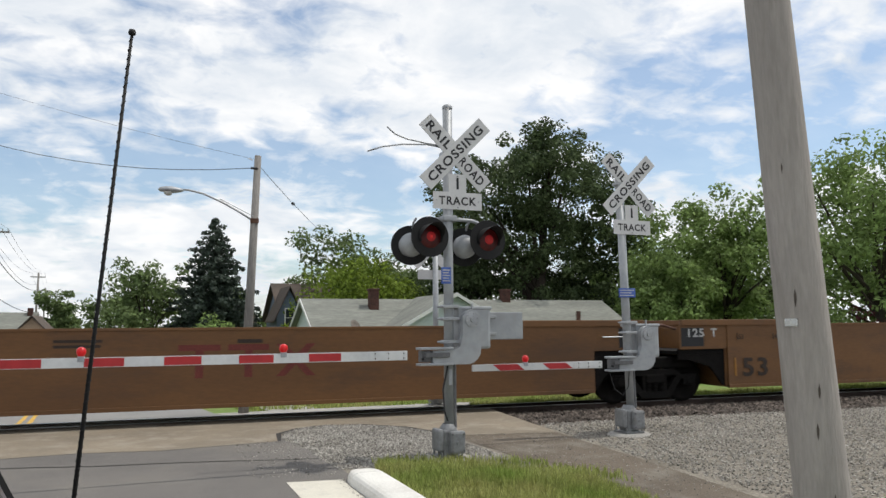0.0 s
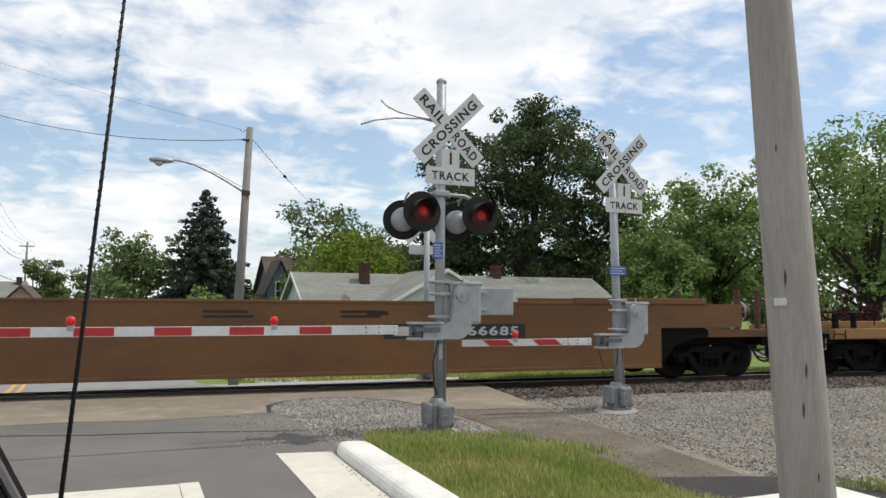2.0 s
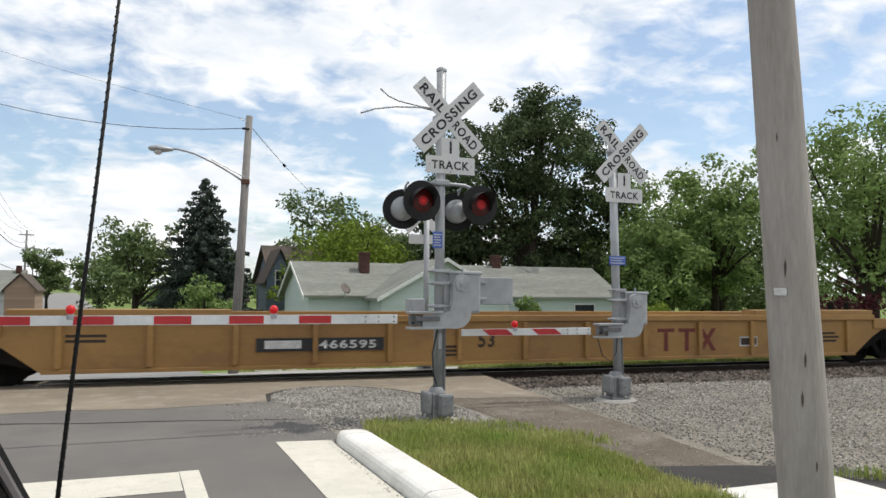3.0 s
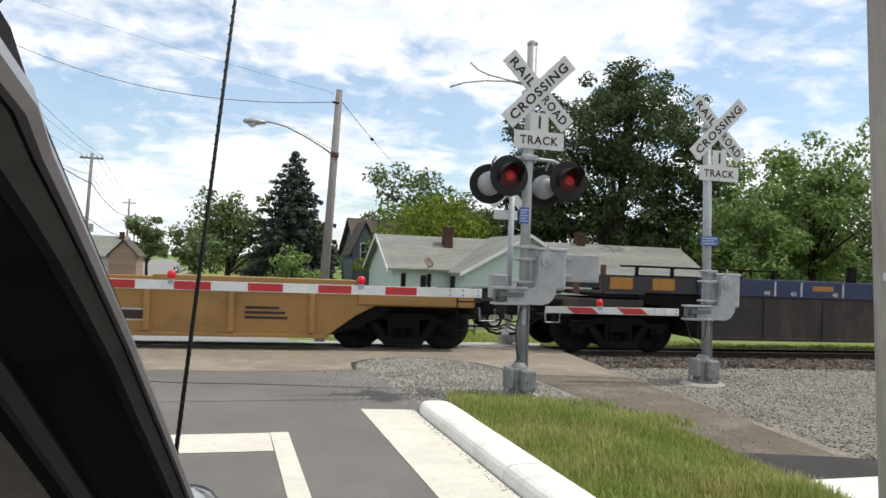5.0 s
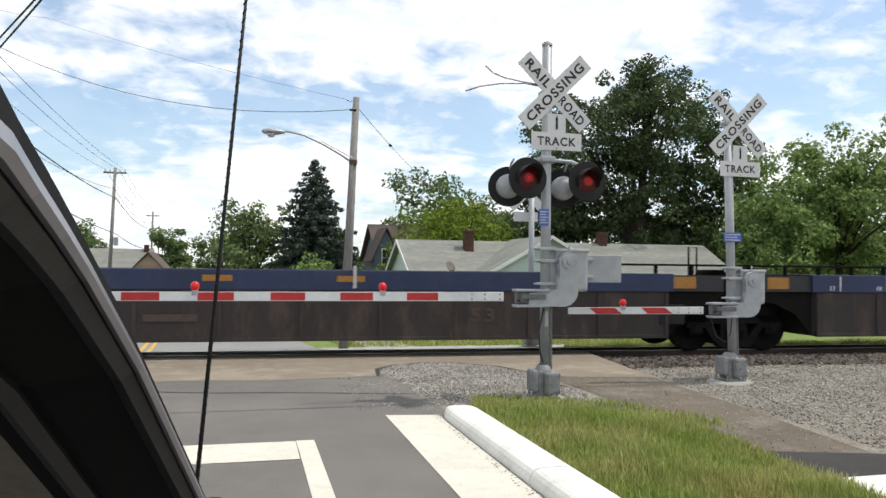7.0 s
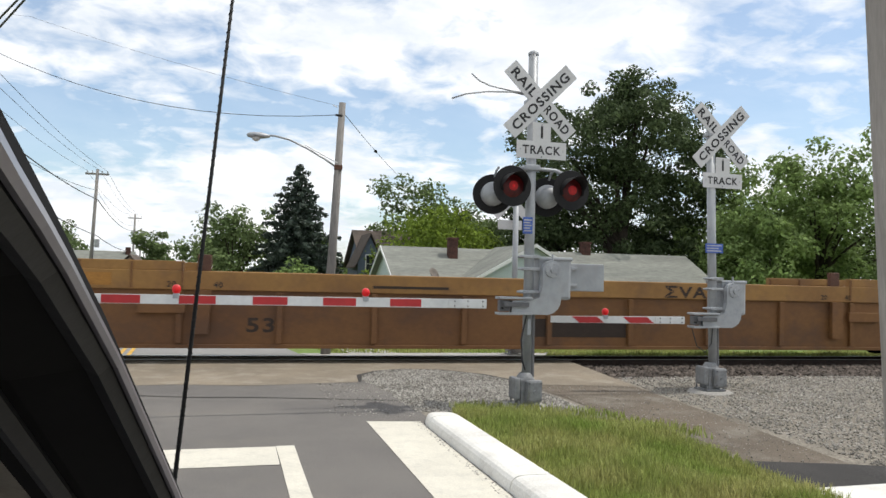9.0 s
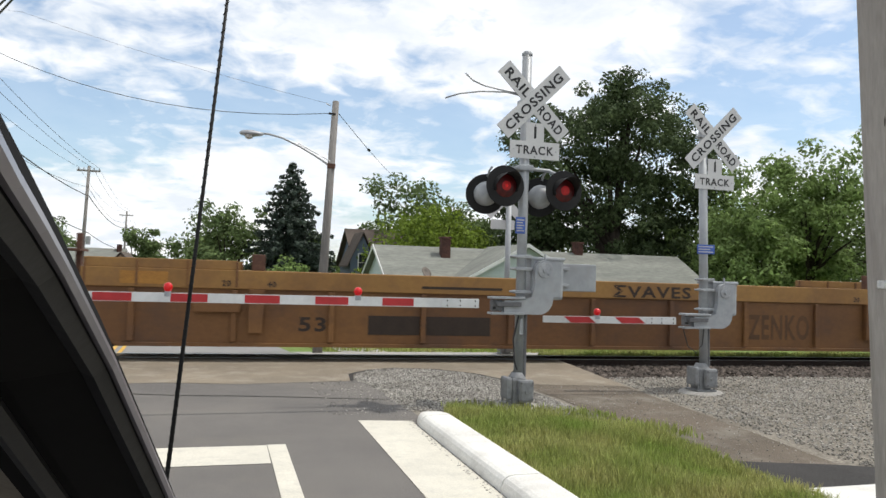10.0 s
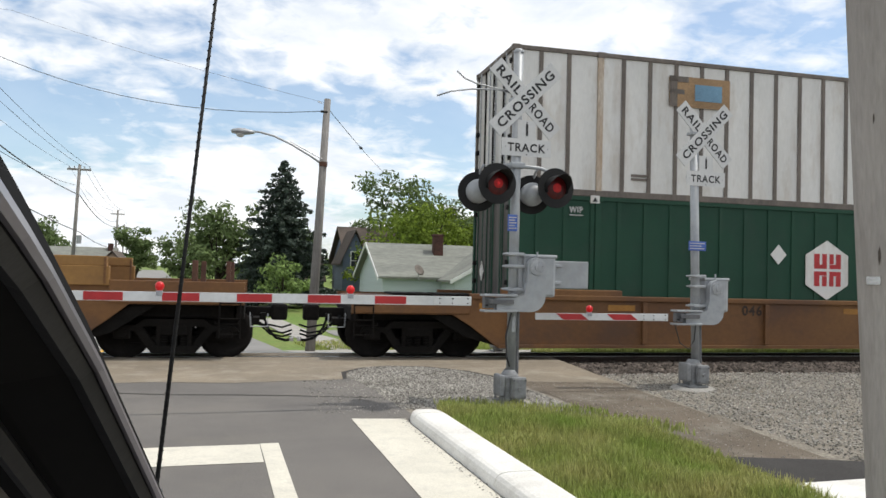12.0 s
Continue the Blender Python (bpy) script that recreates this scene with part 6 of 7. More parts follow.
def container(label, z0, z1, skin, posts, post_mat, frame_mat, pitch, proud):
    o = on_train("shipping_container", label, "container", Q_BOX, "containers")
    L, W = 16.15, 2.6
    y0, y1 = 0.12, 0.12 + W
    part("body", add_box(BM(), 0.05, L - 0.05, y0 + 0.03, y1 - 0.03, z0 + 0.05, z1 - 0.03, 0.01), skin, o)
    for y in (y0, y1 - 0.08):
        part("top_rail", add_box(BM(), 0, L, y, y + 0.08, z1 - 0.09, z1, 0.01), frame_mat, o)
        part("bottom_rail", add_box(BM(), 0, L, y, y + 0.08, z0, z0 + 0.13, 0.01), frame_mat, o)
    for x in (0.0, 1.86, L - 1.98, L - 0.12):
        for y in (y0 - 0.005, y1 - 0.1):
            part("corner_post", add_box(BM(), x, x + 0.13, y, y + 0.105, z0 + 0.01, z1 + 0.005, 0.008), CANRUST if (skin is CANW and 1 < x < 3) else frame_mat, o)
            for z in (z0, z1 - 0.11):
                part("corner_casting", add_box(BM(), x - 0.01, x + 0.16, y - 0.012, y + 0.12, z - 0.004, z + 0.118, 0.012), post_mat, o)
    k = 1
    while posts and k * pitch < L - 0.2:
        x = k * pitch
        if not 1.8 < x < 2.05:
            for y in (y0 + 0.012 - proud, y1 - 0.03):
                part("wall_post", add_box(BM(), x - 0.045, x + 0.045, y, y + 0.02, z0 + 0.12, z1 - 0.08, 0.004), post_mat, o)
        k += 1
    for z in (z0, z1 - 0.1):
        part("end_rail", add_box(BM(), 0.0, 0.1, y0 + 0.1, y1 - 0.1, z, z + 0.1, 0.01), frame_mat, o)
    dark = STEELD if skin is CANW else post_mat
    if skin is CANG:
        for ya, yb in ((0.14, 1.27), (1.33, 2.46)):
            part("door_leaf", add_box(BM(), 0.034, 0.052, y0 + ya, y0 + yb, z0 + 0.1, z1 - 0.1, 0.006), DOORM, o, "grimy dark door leaf")
    for yy, wd in ((0.66, 0.035), (1.22, 0.02), (1.36, 0.02), (1.95, 0.03)):         # door leaves and their gap
        part("door_seam", add_box(BM(), 0.022, 0.05, y0 + yy - wd, y0 + yy + wd, z0 + 0.1, z1 - 0.1, 0.004), dark, o)
    for yy in (0.42, 1.08, 1.52, 2.2):
        rod = part("lock_rod", add_tube(BM(), (0.0, y0 + yy, z0 + 0.08), (0.0, y0 + yy, z1 - 0.06), 0.017, 0.017, 8), GALV if skin is CANW else post_mat, o)
        part("rod_handle", add_box(BM(), -0.03, 0.01, y0 + yy - 0.16, y0 + yy + 0.03, z0 + 0.56, z0 + 0.60, 0.005), STEELD, rod)
        part("rod_keeper", add_box(BM(), -0.022, 0.03, y0 + yy - 0.05, y0 + yy + 0.05, z0 + 0.44, z0 + 0.50, 0.005), STEELD, rod)
    for yy in (0.12, W - 0.12):
        for fz in (0.1, 0.24, 0.38, 0.52, 0.9):
            zz = z0 + fz * (z1 - z0)
            part("door_hinge", add_box(BM(), -0.01, 0.05, y0 + yy - 0.09, y0 + yy + 0.09, zz - 0.05, zz + 0.05, 0.008), STEELD, o)
    part("roof", add_box(BM(), 0.02, L - 0.02, y0 + 0.02, y1 - 0.02, z1 - 0.03, z1 - 0.012), frame_mat, o)
    return o


can1 = container("dark green shipping container with a pale hexagon emblem", 0.42, 3.34, CANG, True, CANG, CANG, 0.6, 0.004)
ex, ez = 7.47, 1.97
hexa = part("emblem", add_prism(BM(), [(ex + 0.64 * math.cos(radians(60 * k + 30)), ez + 0.66 * math.sin(radians(60 * k + 30))) for k in range(6)], 0.112, 0.12), CANW, can1, "pale hexagon emblem")
for x0, x1, z0_, z1_ in ((-0.34, -0.20, 0.03, 0.36), (-0.13, -0.01, 0.03, 0.36), (0.06, 0.17, 0.14, 0.36), (0.23, 0.36, 0.03, 0.36), (-0.20, -0.13, 0.03, 0.12), (0.06, 0.23, 0.03, 0.13),
                         (-0.34, -0.20, -0.36, -0.03), (-0.13, -0.01, -0.36, -0.13), (0.06, 0.17, -0.36, -0.03), (0.23, 0.36, -0.36, -0.03), (-0.20, -0.01, -0.12, -0.03), (0.17, 0.23, -0.13, -0.03)):
    part("emblem_stroke", add_box(BM(), ex + x0, ex + x1, 0.107, 0.1115, ez + z0_, ez + z1_), ARMR, hexa)
part("placard", add_prism(BM(), [(6.02, 2.28), (6.22, 2.50), (6.42, 2.28), (6.22, 2.06)], 0.112, 0.12), CANW, can1, "white diamond placard")
stencil(can1, "WIP", 1.42, 3.05, 0.13, WHITEST, 0.10, 0.30)
stencil(can1, "53'", 0.53, 1.9, 0.2, WHITEST, 0.10, 0.2)
bars(can1, 1.28, 1.6, 2.95, 0.02, WHITEST, 1, y=0.11)
tri = part("warning_plate", add_box(BM(), 1.74, 1.94, 0.10, 0.104, 3.2, 3.36), CANW, can1)
part("plate_mark", add_prism(BM(), [(1.78, 3.23), (1.90, 3.23), (1.84, 3.33)], 0.096, 0.0995), INK, tri)
part("end_placard", add_prism(BM(), [(1.82, 1.75), (1.98, 1.98), (2.14, 1.75), (1.98, 1.52)], -0.004, 0.0, pose(0, 0, 0, 0, 0, 90)), CANW, can1)
can2 = container("weathered white shipping container with dark wall posts, stacked on top", 3.343, 6.34, CANW, True, CANPOST, CANPOST, 0.612, 0.006)
part("emblem_field", add_box(BM(), 3.5, 4.95, 0.110, 0.122, 5.35, 6.0), mat("faded_ochre_emblem", (0.33, 0.21, 0.11), None, 2.0, 0.7), can2, "faded ochre emblem")
for x0, x1, z0_, z1_ in ((3.5, 3.68, 5.35, 6.0), (3.5, 3.95, 5.88, 6.0), (3.5, 3.85, 5.62, 5.72)):
    part("emblem_stroke", add_box(BM(), x0, x1, 0.103, 0.1095, z0_, z1_), CANPOST, can2)
part("emblem_stroke", add_box(BM(), 4.1, 4.75, 0.103, 0.1095, 5.5, 5.85), mat("faded_blue_emblem", (0.16, 0.3, 0.42), None, 2.0, 0.7), can2)
bars(can2, 2.65, 3.1, 3.85, 0.05, CANPOST, 2, y=0.128)


# ---- trees ----
def leaf_cloud(centres, spread, per, size, seed, flat=0.5):
    """Leaf quads strewn about clump centres."""
    r = np.random.RandomState(seed)
    c = np.repeat(np.array(centres), per, 0)
    sp = np.repeat(np.array(spread), per)[:, None]
    d = r.normal(0, 1, c.shape)
    d /= np.linalg.norm(d, axis=1)[:, None]
    p = c + d * sp * (r.uniform(0.25, 1.0, (len(c), 1)) ** 0.5) * (1, 1, 0.75)
    n = d * 0.7 + r.normal(0, 0.6, c.shape) + (0, 0, flat)
    n /= np.linalg.norm(n, axis=1)[:, None]
    t = np.cross(n, r.normal(0, 1, c.shape))
    t /= np.linalg.norm(t, axis=1)[:, None]
    b = np.cross(n, t)
    s = size * r.uniform(0.6, 1.3, (len(c), 1))
    q = np.stack([p - t * s, p + b * s * 0.55, p + t * s, p - b * s * 0.55], 1)
    faces = np.arange(len(c) * 4).reshape(-1, 4)
    return q.reshape(-1, 3).tolist(), faces.tolist()


def tree(name, x, y, z0, height, width, clear, leaf, label, seed, clumps=70, per=110, size=0.17, category="tree", top_bias=0.0):
    """A tapered trunk with limbs and a crown of leaf clumps inside an uneven envelope."""
    o = thing(name, label, category, "trees", at=None)
    r = random.Random(seed)
    bm = BM()
    fork = z0 + clear + (height - clear) * 0.25
    rt = max(0.1, width * 0.035)
    add_tube(bm, (x, y, z0 - 0.1), (x + r.uniform(-0.1, 0.1), y, fork), rt, rt * 0.7, 12)
    cs, sp = [], []
    zc, hz = z0 + clear + (height - clear) * 0.52, (height - clear) * 0.5
    lobes = [(r.uniform(0, 6.28), r.uniform(0.75, 1.15)) for _ in range(7)]
    boughs, count = [], max(9, clumps // 7)
    for i in range(count):                               # spread evenly over the crown, shuffled in depth
        a = i * 2.39996 + r.uniform(-0.35, 0.35)
        u = max(-0.97, min(0.97, 1 - 2 * (i + 0.5) / count + r.uniform(-0.08, 0.08)))
        rad = r.uniform(0.72, 1.0) if i % 4 else r.uniform(0.25, 0.6)
        env = 1.0
        for la, lv in lobes:
            k = max(0.0, math.cos(a - la)) ** 6
            env = env * (1 - k) + lv * k
        w = math.sqrt(max(0.0, 1 - u * u)) * (1.0 - 0.18 * u * (1 if u > 0 else 0.4))
        e = env * (0.84 + 0.25 * noise.noise((a * 1.7, u * 2.5, seed)))
        boughs.append((x + math.cos(a) * w * rad * width / 2 * e, y + math.sin(a) * w * rad * width / 2 * e * 0.9,
                       zc + u * hz * rad * (0.88 + 0.2 * noise.noise((a * 2, u * 3, seed + 7)))))
    reach = width * (0.68 / math.sqrt(len(boughs)))
    for k in range(clumps):
        bx, by, bz = boughs[k % len(boughs)]
        cs.append((bx + r.gauss(0, reach * 0.62), by + r.gauss(0, reach * 0.62), bz + r.gauss(0, reach * 0.42)))
        sp.append(reach * r.uniform(0.42, 0.85))
    for k in range(0, len(cs), max(1, len(cs) // 14)):
        c = Vector(cs[k])
        s = Vector((x, y, z0 + clear * 0.8 + r.uniform(0.1, 0.5) * (height - clear) * 0.5))
        mid = s.lerp(c, 0.5) + Vector((0, 0, 0.25))
        add_tube(bm, s, mid, rt * 0.42, rt * 0.25, 7, False)
        add_tube(bm, mid, c, rt * 0.25, rt * 0.08, 6, False)
    part("trunk", bm, BARK, o, "", True)
    v, f = leaf_cloud(cs, sp, per, size, seed)
    raw("crown", v, f, leaf, o)
    return o


def spruce(x, y, z0, height, width, seed, label):
    o = thing("spruce_tree", label, "tree", "trees")
    r = random.Random(seed)
    bm = BM()
    add_tube(bm, (x, y, z0 - 0.1), (x, y, z0 + height * 0.98), 0.22, 0.02, 10)
    cs, sp = [], []
    levels = 26
    for i in range(levels):
        f = i / (levels - 1)
        z = z0 + 0.6 + (height - 0.7) * f
        reach = width / 2 * ((1 - f) ** 0.6 + 0.03) * r.uniform(0.8, 1.12)
        n = max(3, int(11 * (1 - f) + 3))
        a0 = r.uniform(0, 6.28)
        for k in range(n):
            a = a0 + 6.283 * k / n + r.uniform(-0.25, 0.25)
            ln = reach * r.uniform(0.72, 1.15)
            tip = Vector((x + math.cos(a) * ln, y + math.sin(a) * ln, z - 0.16 * ln + 0.12))
            add_tube(bm, (x, y, z), tip, 0.03, 0.008, 5, False)
            steps = max(2, int(ln / 0.28))
            for s in range(steps):
                g = (s + 0.8) / steps
                cs.append(tuple(Vector((x, y, z)).lerp(tip, g)))
                sp.append(0.22 + 0.2 * (1 - g))
    part("trunk", bm, BARK, o)
    v, fcs = leaf_cloud(cs, sp, 22, 0.14, seed, 0.2)
    raw("crown", v, fcs, NEEDLE, o)
    return o


GZ = ground_z
tree("maple_tree", 28.7, 52, GZ(52), 19.4, 18.6, 2.4, LEAF_D, "large dense dark green maple behind the low house", 11, 420, 130, 0.155)
tree("maple_tree", 22.8, 55, GZ(54), 10.5, 8.0, 1.8, LEAF_D, "lower dark green tree beside the large maple", 12, 70, 130, 0.16)
spruce(4.5, 55, GZ(55), 10.3, 7.2, 21, "tall dark spruce with a pointed crown")
tree("tree", 0.2, 60, GZ(60), 7.9, 7.4, 1.2, LEAF_M, "round green tree beside the far road", 13, 70, 90, 0.16)
tree("tree", -2.4, 66, GZ(60), 5.6, 4.6, 1.0, LEAF_M, "small green tree beside the far road", 14, 40, 80, 0.16)
tree("tree", 16.0, 64, GZ(60), 11.6, 8.2, 2.0, LEAF_M, "green tree behind the houses", 15, 70, 90, 0.19)
tree("tree", 20.5, 62, GZ(60), 8.6, 7.0, 2.0, LEAF_M, "green tree behind the houses", 16, 60, 90, 0.18)
tree("tree", 14.0, 51, GZ(48), 7.5, 8.4, 1.2, LEAF_Y, "bright yellow-green rounded tree behind the low house", 17, 90, 110, 0.15, "tree")
tree("tree", 36.6, 48.5, GZ(48), 12.4, 10.4, 1.4, LEAF_L, "light green tree beside the low house", 18, 90, 110, 0.17)
tree("tree", 34.6, 54, GZ(54), 9.6, 8.4, 1.2, LEAF_D, "dark green tree behind the low house", 19, 60, 100, 0.17)
tree("tree", 40.6, 45, GZ(45), 13.6, 9.6, 1.6, LEAF_L, "light green tree with upright branches", 20, 100, 110, 0.18)
tree("tree", 34.2, 43, GZ(45), 8.2, 7.0, 1.0, LEAF_L, "light green tree beyond the track", 22, 80, 110, 0.17)
tree("tree", 39.4, 31, GZ(31), 14.4, 12.2, 1.4, LEAF_L, "tall light green tree with loose outer branches", 23, 120, 110, 0.16)
tree("tree", 46.0, 36, GZ(36), 13.0, 11.0, 1.4, LEAF_M, "green tree beyond the track", 24, 80, 100, 0.18)
tree("tree", 47.5, 52, GZ(52), 11.0, 12.0, 1.0, LEAF_M, "green tree in the row beyond the track", 25, 70, 100, 0.2)
tree("shrub", 36.0, 30, GZ(30), 2.75, 4.4, 0.2, LEAF_R, "dark red-leaved shrub beyond the track", 26, 40, 90, 0.10, "shrub")
tree("shrub", 24.6, 32, GZ(32), 2.2, 2.6, 0.1, LEAF_Y, "bright green shrub beyond the track", 27, 26, 80, 0.10, "shrub")
tree("shrub", 21.2, 38.6, GZ(38), 2.4, 2.2, 0.1, LEAF_L, "light green shrub against the house", 28, 22, 80, 0.10, "shrub")
tree("shrub", 4.2, 50, GZ(50), 3.4, 3.6, 0.2, LEAF_L, "light green shrub below the spruce", 29, 30, 80, 0.12, "shrub")
tree("tree", -18.5, 88, GZ(60), 6.6, 9.5, 0.6, LEAF_M, "green tree beside the far road", 30, 110, 90, 0.2)
tree("tree", -25.0, 90, GZ(60), 8.0, 11.0, 0.6, LEAF_M, "green tree beside the far road", 31, 120, 90, 0.2)
tree("tree", -8.6, 92, GZ(60), 7.2, 5.0, 1.2, LEAF_M, "green tree beside the far road", 32, 50, 90, 0.2)
tree("tree", 8.2, 78, GZ(60), 7.0, 6.0, 1.2, LEAF_M, "green tree behind the blue house", 33, 50, 90, 0.19)
# far woods close the horizon
rw = random.Random(40)
cs = [(rw.uniform(-160, 190), rw.uniform(125, 175), rw.uniform(-0.5, 4.2)) for _ in range(900)]
cs = [c for c in cs if not -0.13 * c[1] - 4 < c[0] + 2.5 < -0.02 * c[1] + 4]
v, f = leaf_cloud(cs, [rw.uniform(1.5, 2.6) for _ in cs], 26, 0.6, 41)
tagged(raw("far_woods", v, f, LEAF_M), "distant green woods along the horizon", "woods", kind="stuff")
cs = [(rw.uniform(24, 62), rw.uniform(52, 62), rw.uniform(-0.5, 6.0)) for _ in range(240)]
v, f = leaf_cloud(cs, [rw.uniform(0.9, 1.7) for _ in cs], 70, 0.24, 42)
tagged(raw("hedge_row", v, f, LEAF_M), "dense dark green undergrowth behind the trees", "undergrowth", kind="stuff")


# ---- houses ----
def gable_roof(owner, x0, x1, y0, y1, eave, ridge, along_x, material, over=0.35, t=0.12):
    bm = BM()
    if along_x:
        m_ = (y0 + y1) / 2
        dz = (ridge - eave) / (m_ - y0) * over
        o1 = [(y0 - over, eave - dz), (m_, ridge), (m_, ridge + t), (y0 - over, eave - dz + t)]
        o2 = [(y1 + over, eave - dz), (m_, ridge), (m_, ridge + t), (y1 + over, eave - dz + t)]
        for o_ in (o1, o2):
            add_prism(bm, o_, -(x1 + over), -(x0 - over), pose(0, 0, 0, 0, 0, 90))
    else:
        m_ = (x0 + x1) / 2
        dz = (ridge - eave) / (m_ - x0) * over
        add_prism(bm, [(x0 - over, eave - dz), (m_, ridge), (m_, ridge + t), (x0 - over, eave - dz + t)], y0 - over, y1 + over)
        add_prism(bm, [(x1 + over, eave - dz), (m_, ridge), (m_, ridge + t), (x1 + over, eave - dz + t)], y0 - over, y1 + over)
    return part("roof", bm, material, owner)


def wall_shell(owner, x0, x1, y0, y1, z0, eave, ridge, along_x, material):
    bm = BM()
    if along_x:
        m_ = (y0 + y1) / 2
        add_prism(bm, [(y0, z0), (y1, z0), (y1, eave), (m_, ridge - 0.02), (y0, eave)], -x1, -x0, pose(0, 0, 0, 0, 0, 90))
    else:
        m_ = (x0 + x1) / 2
        add_prism(bm, [(x0, z0), (x1, z0), (x1, eave), (m_, ridge - 0.02), (x0, eave)], y0, y1)
    return part("wall", bm, material, owner)


def window(owner, x, y, z, w, h, bars_=True):
    fr = part("window", add_box(BM(), x - w / 2 - 0.08, x + w / 2 + 0.08, y - 0.06, y, z - h / 2 - 0.08, z + h / 2 + 0.08, 0.01), TRIM, owner)
    part("pane", add_box(BM(), x - w / 2, x + w / 2, y - 0.066, y - 0.0615, z + 0.02, z + h / 2), GLASS, fr)
    part("pane", add_box(BM(), x - w / 2, x + w / 2, y - 0.066, y - 0.0615, z - h / 2, z - 0.02), GLASS, fr)


hz = GZ(42)
h1 = thing("house", "low pale mint house with a grey shingle roof", "house", "houses")
wall_shell(h1, 8.9, 29.0, 41.0, 48.0, hz, 1.45, 3.25, True, SIDING)
gable_roof(h1, 8.9, 29.0, 41.0, 48.0, 1.45, 3.25, True, SHINGLE)
wall_shell(h1, 12.3, 19.6, 38.6, 44.0, hz, 1.35, 3.4, False, SIDING)
gable_roof(h1, 12.3, 19.6, 38.6, 44.5, 1.35, 3.4, False, SHINGLE)
for s in (-1, 1):
    part("rake_trim", add_prism(BM(), [(15.95, 3.52), (15.95, 3.32), (15.95 + s * 4.0, 1.08), (15.95 + s * 4.0, 1.28)], 38.2, 38.245), TRIM, h1)
for s in (-1, 1):
    part("gable_trim", add_prism(BM(), [(44.5, 3.38), (44.5, 3.18), (44.5 + s * 3.9, 1.16), (44.5 + s * 3.9, 1.36)], -8.55, -8.5, pose(0, 0, 0, 0, 0, 90)), TRIM, h1)
window(h1, 15.9, 38.6, 0.35, 1.2, 1.2)
window(h1, 22.5, 41.0, 0.35, 1.4, 1.1)
window(h1, 26.5, 41.0, 0.35, 1.4, 1.1)
part("door", add_box(BM(), 20.2, 21.1, 40.95, 41.0, hz, 1.0, 0.01), TRIM, h1)
for cx, cy, zt in ((12.7, 43.4, 3.95), (21.9, 44.4, 4.05)):
    part("chimney", add_box(BM(), cx - 0.28, cx + 0.28, cy - 0.25, cy + 0.25, 2.4, zt, 0.02), BRICK, h1)
    part("chimney_cap", add_box(BM(), cx - 0.33, cx + 0.33, cy - 0.3, cy + 0.3, zt - 0.12, zt - 0.02, 0.01), BRICK, h1)
dish = part("satellite_dish", add_lathe(BM(), [(0.0, 0.0), (0.18, 0.02), (0.32, 0.08), (0.33, 0.085), (0.18, 0.03), (0.0, 0.012)], pose(10.7, 40.2, 1.75, 60, 0, 30), 20), CANPOST, h1, "grey satellite dish", True)
part("dish_mast", add_tube(BM(), (10.75, 40.35, 1.2), (10.72, 40.25, 1.72), 0.03, 0.03, 8), GALV, dish)

h2 = thing("house", "tall slate-blue house with a brown roof", "house", "houses")
wall_shell(h2, 10.1, 14.6, 59.0, 68.0, GZ(60), 2.4, 5.0, True, SIDING_B)
gable_roof(h2, 10.1, 14.6, 59.0, 68.0, 2.4, 5.2, True, SHINGLE_B, 0.4)
wall_shell(h2, 9.3, 11.2, 57.5, 61.5, GZ(60), 2.6, 4.5, False, SIDING_B)
gable_roof(h2, 9.3, 11.2, 57.5, 61.5, 2.6, 4.7, False, SHINGLE_B, 0.25)
window(h2, 10.25, 57.5, 2.4, 0.6, 1.3)
window(h2, 12.6, 59.0, 0.4, 1.0, 1.3)
h3 = thing("house", "brown gabled house half hidden by trees", "house", "houses")
wall_shell(h3, 17.6, 22.0, 60.0, 66.0, GZ(60), 1.8, 4.4, False, SIDING_T)
gable_roof(h3, 17.6, 22.0, 60.0, 66.0, 1.8, 4.6, False, SHINGLE_B)
h4 = thing("house", "tan house with a brown roof beside the road", "house", "houses")
wall_shell(h4, 6.2, 8.9, 66.0, 72.0, GZ(60), 0.8, 2.5, True, SIDING_T)
gable_roof(h4, 6.2, 8.9, 66.0, 72.0, 0.8, 2.7, True, SHINGLE_B)
window(h4, 7.5, 66.0, 0.0, 0.9, 1.0)
h5 = thing("house", "white house with a grey roof beside the far road", "house", "houses")
wall_shell(h5, -16.8, -8.9, 70.6, 78.0, GZ(60), 1.3, 2.9, True, SIDING_W)
gable_roof(h5, -16.8, -8.9, 70.6, 78.0, 1.3, 3.0, True, SHINGLE)
wall_shell(h5, -9.6, -7.4, 70.0, 76.0, GZ(60), 1.5, 2.6, False, SIDING_T)
gable_roof(h5, -9.6, -7.4, 70.0, 76.0, 1.5, 2.7, False, SHINGLE_B, 0.2)
part("chimney", add_box(BM(), -9.3, -8.9, 73.6, 74.2, 2.0, 3.5, 0.02), BRICK, h5)
window(h5, -13.0, 70.6, 0.3, 1.0, 1.1)


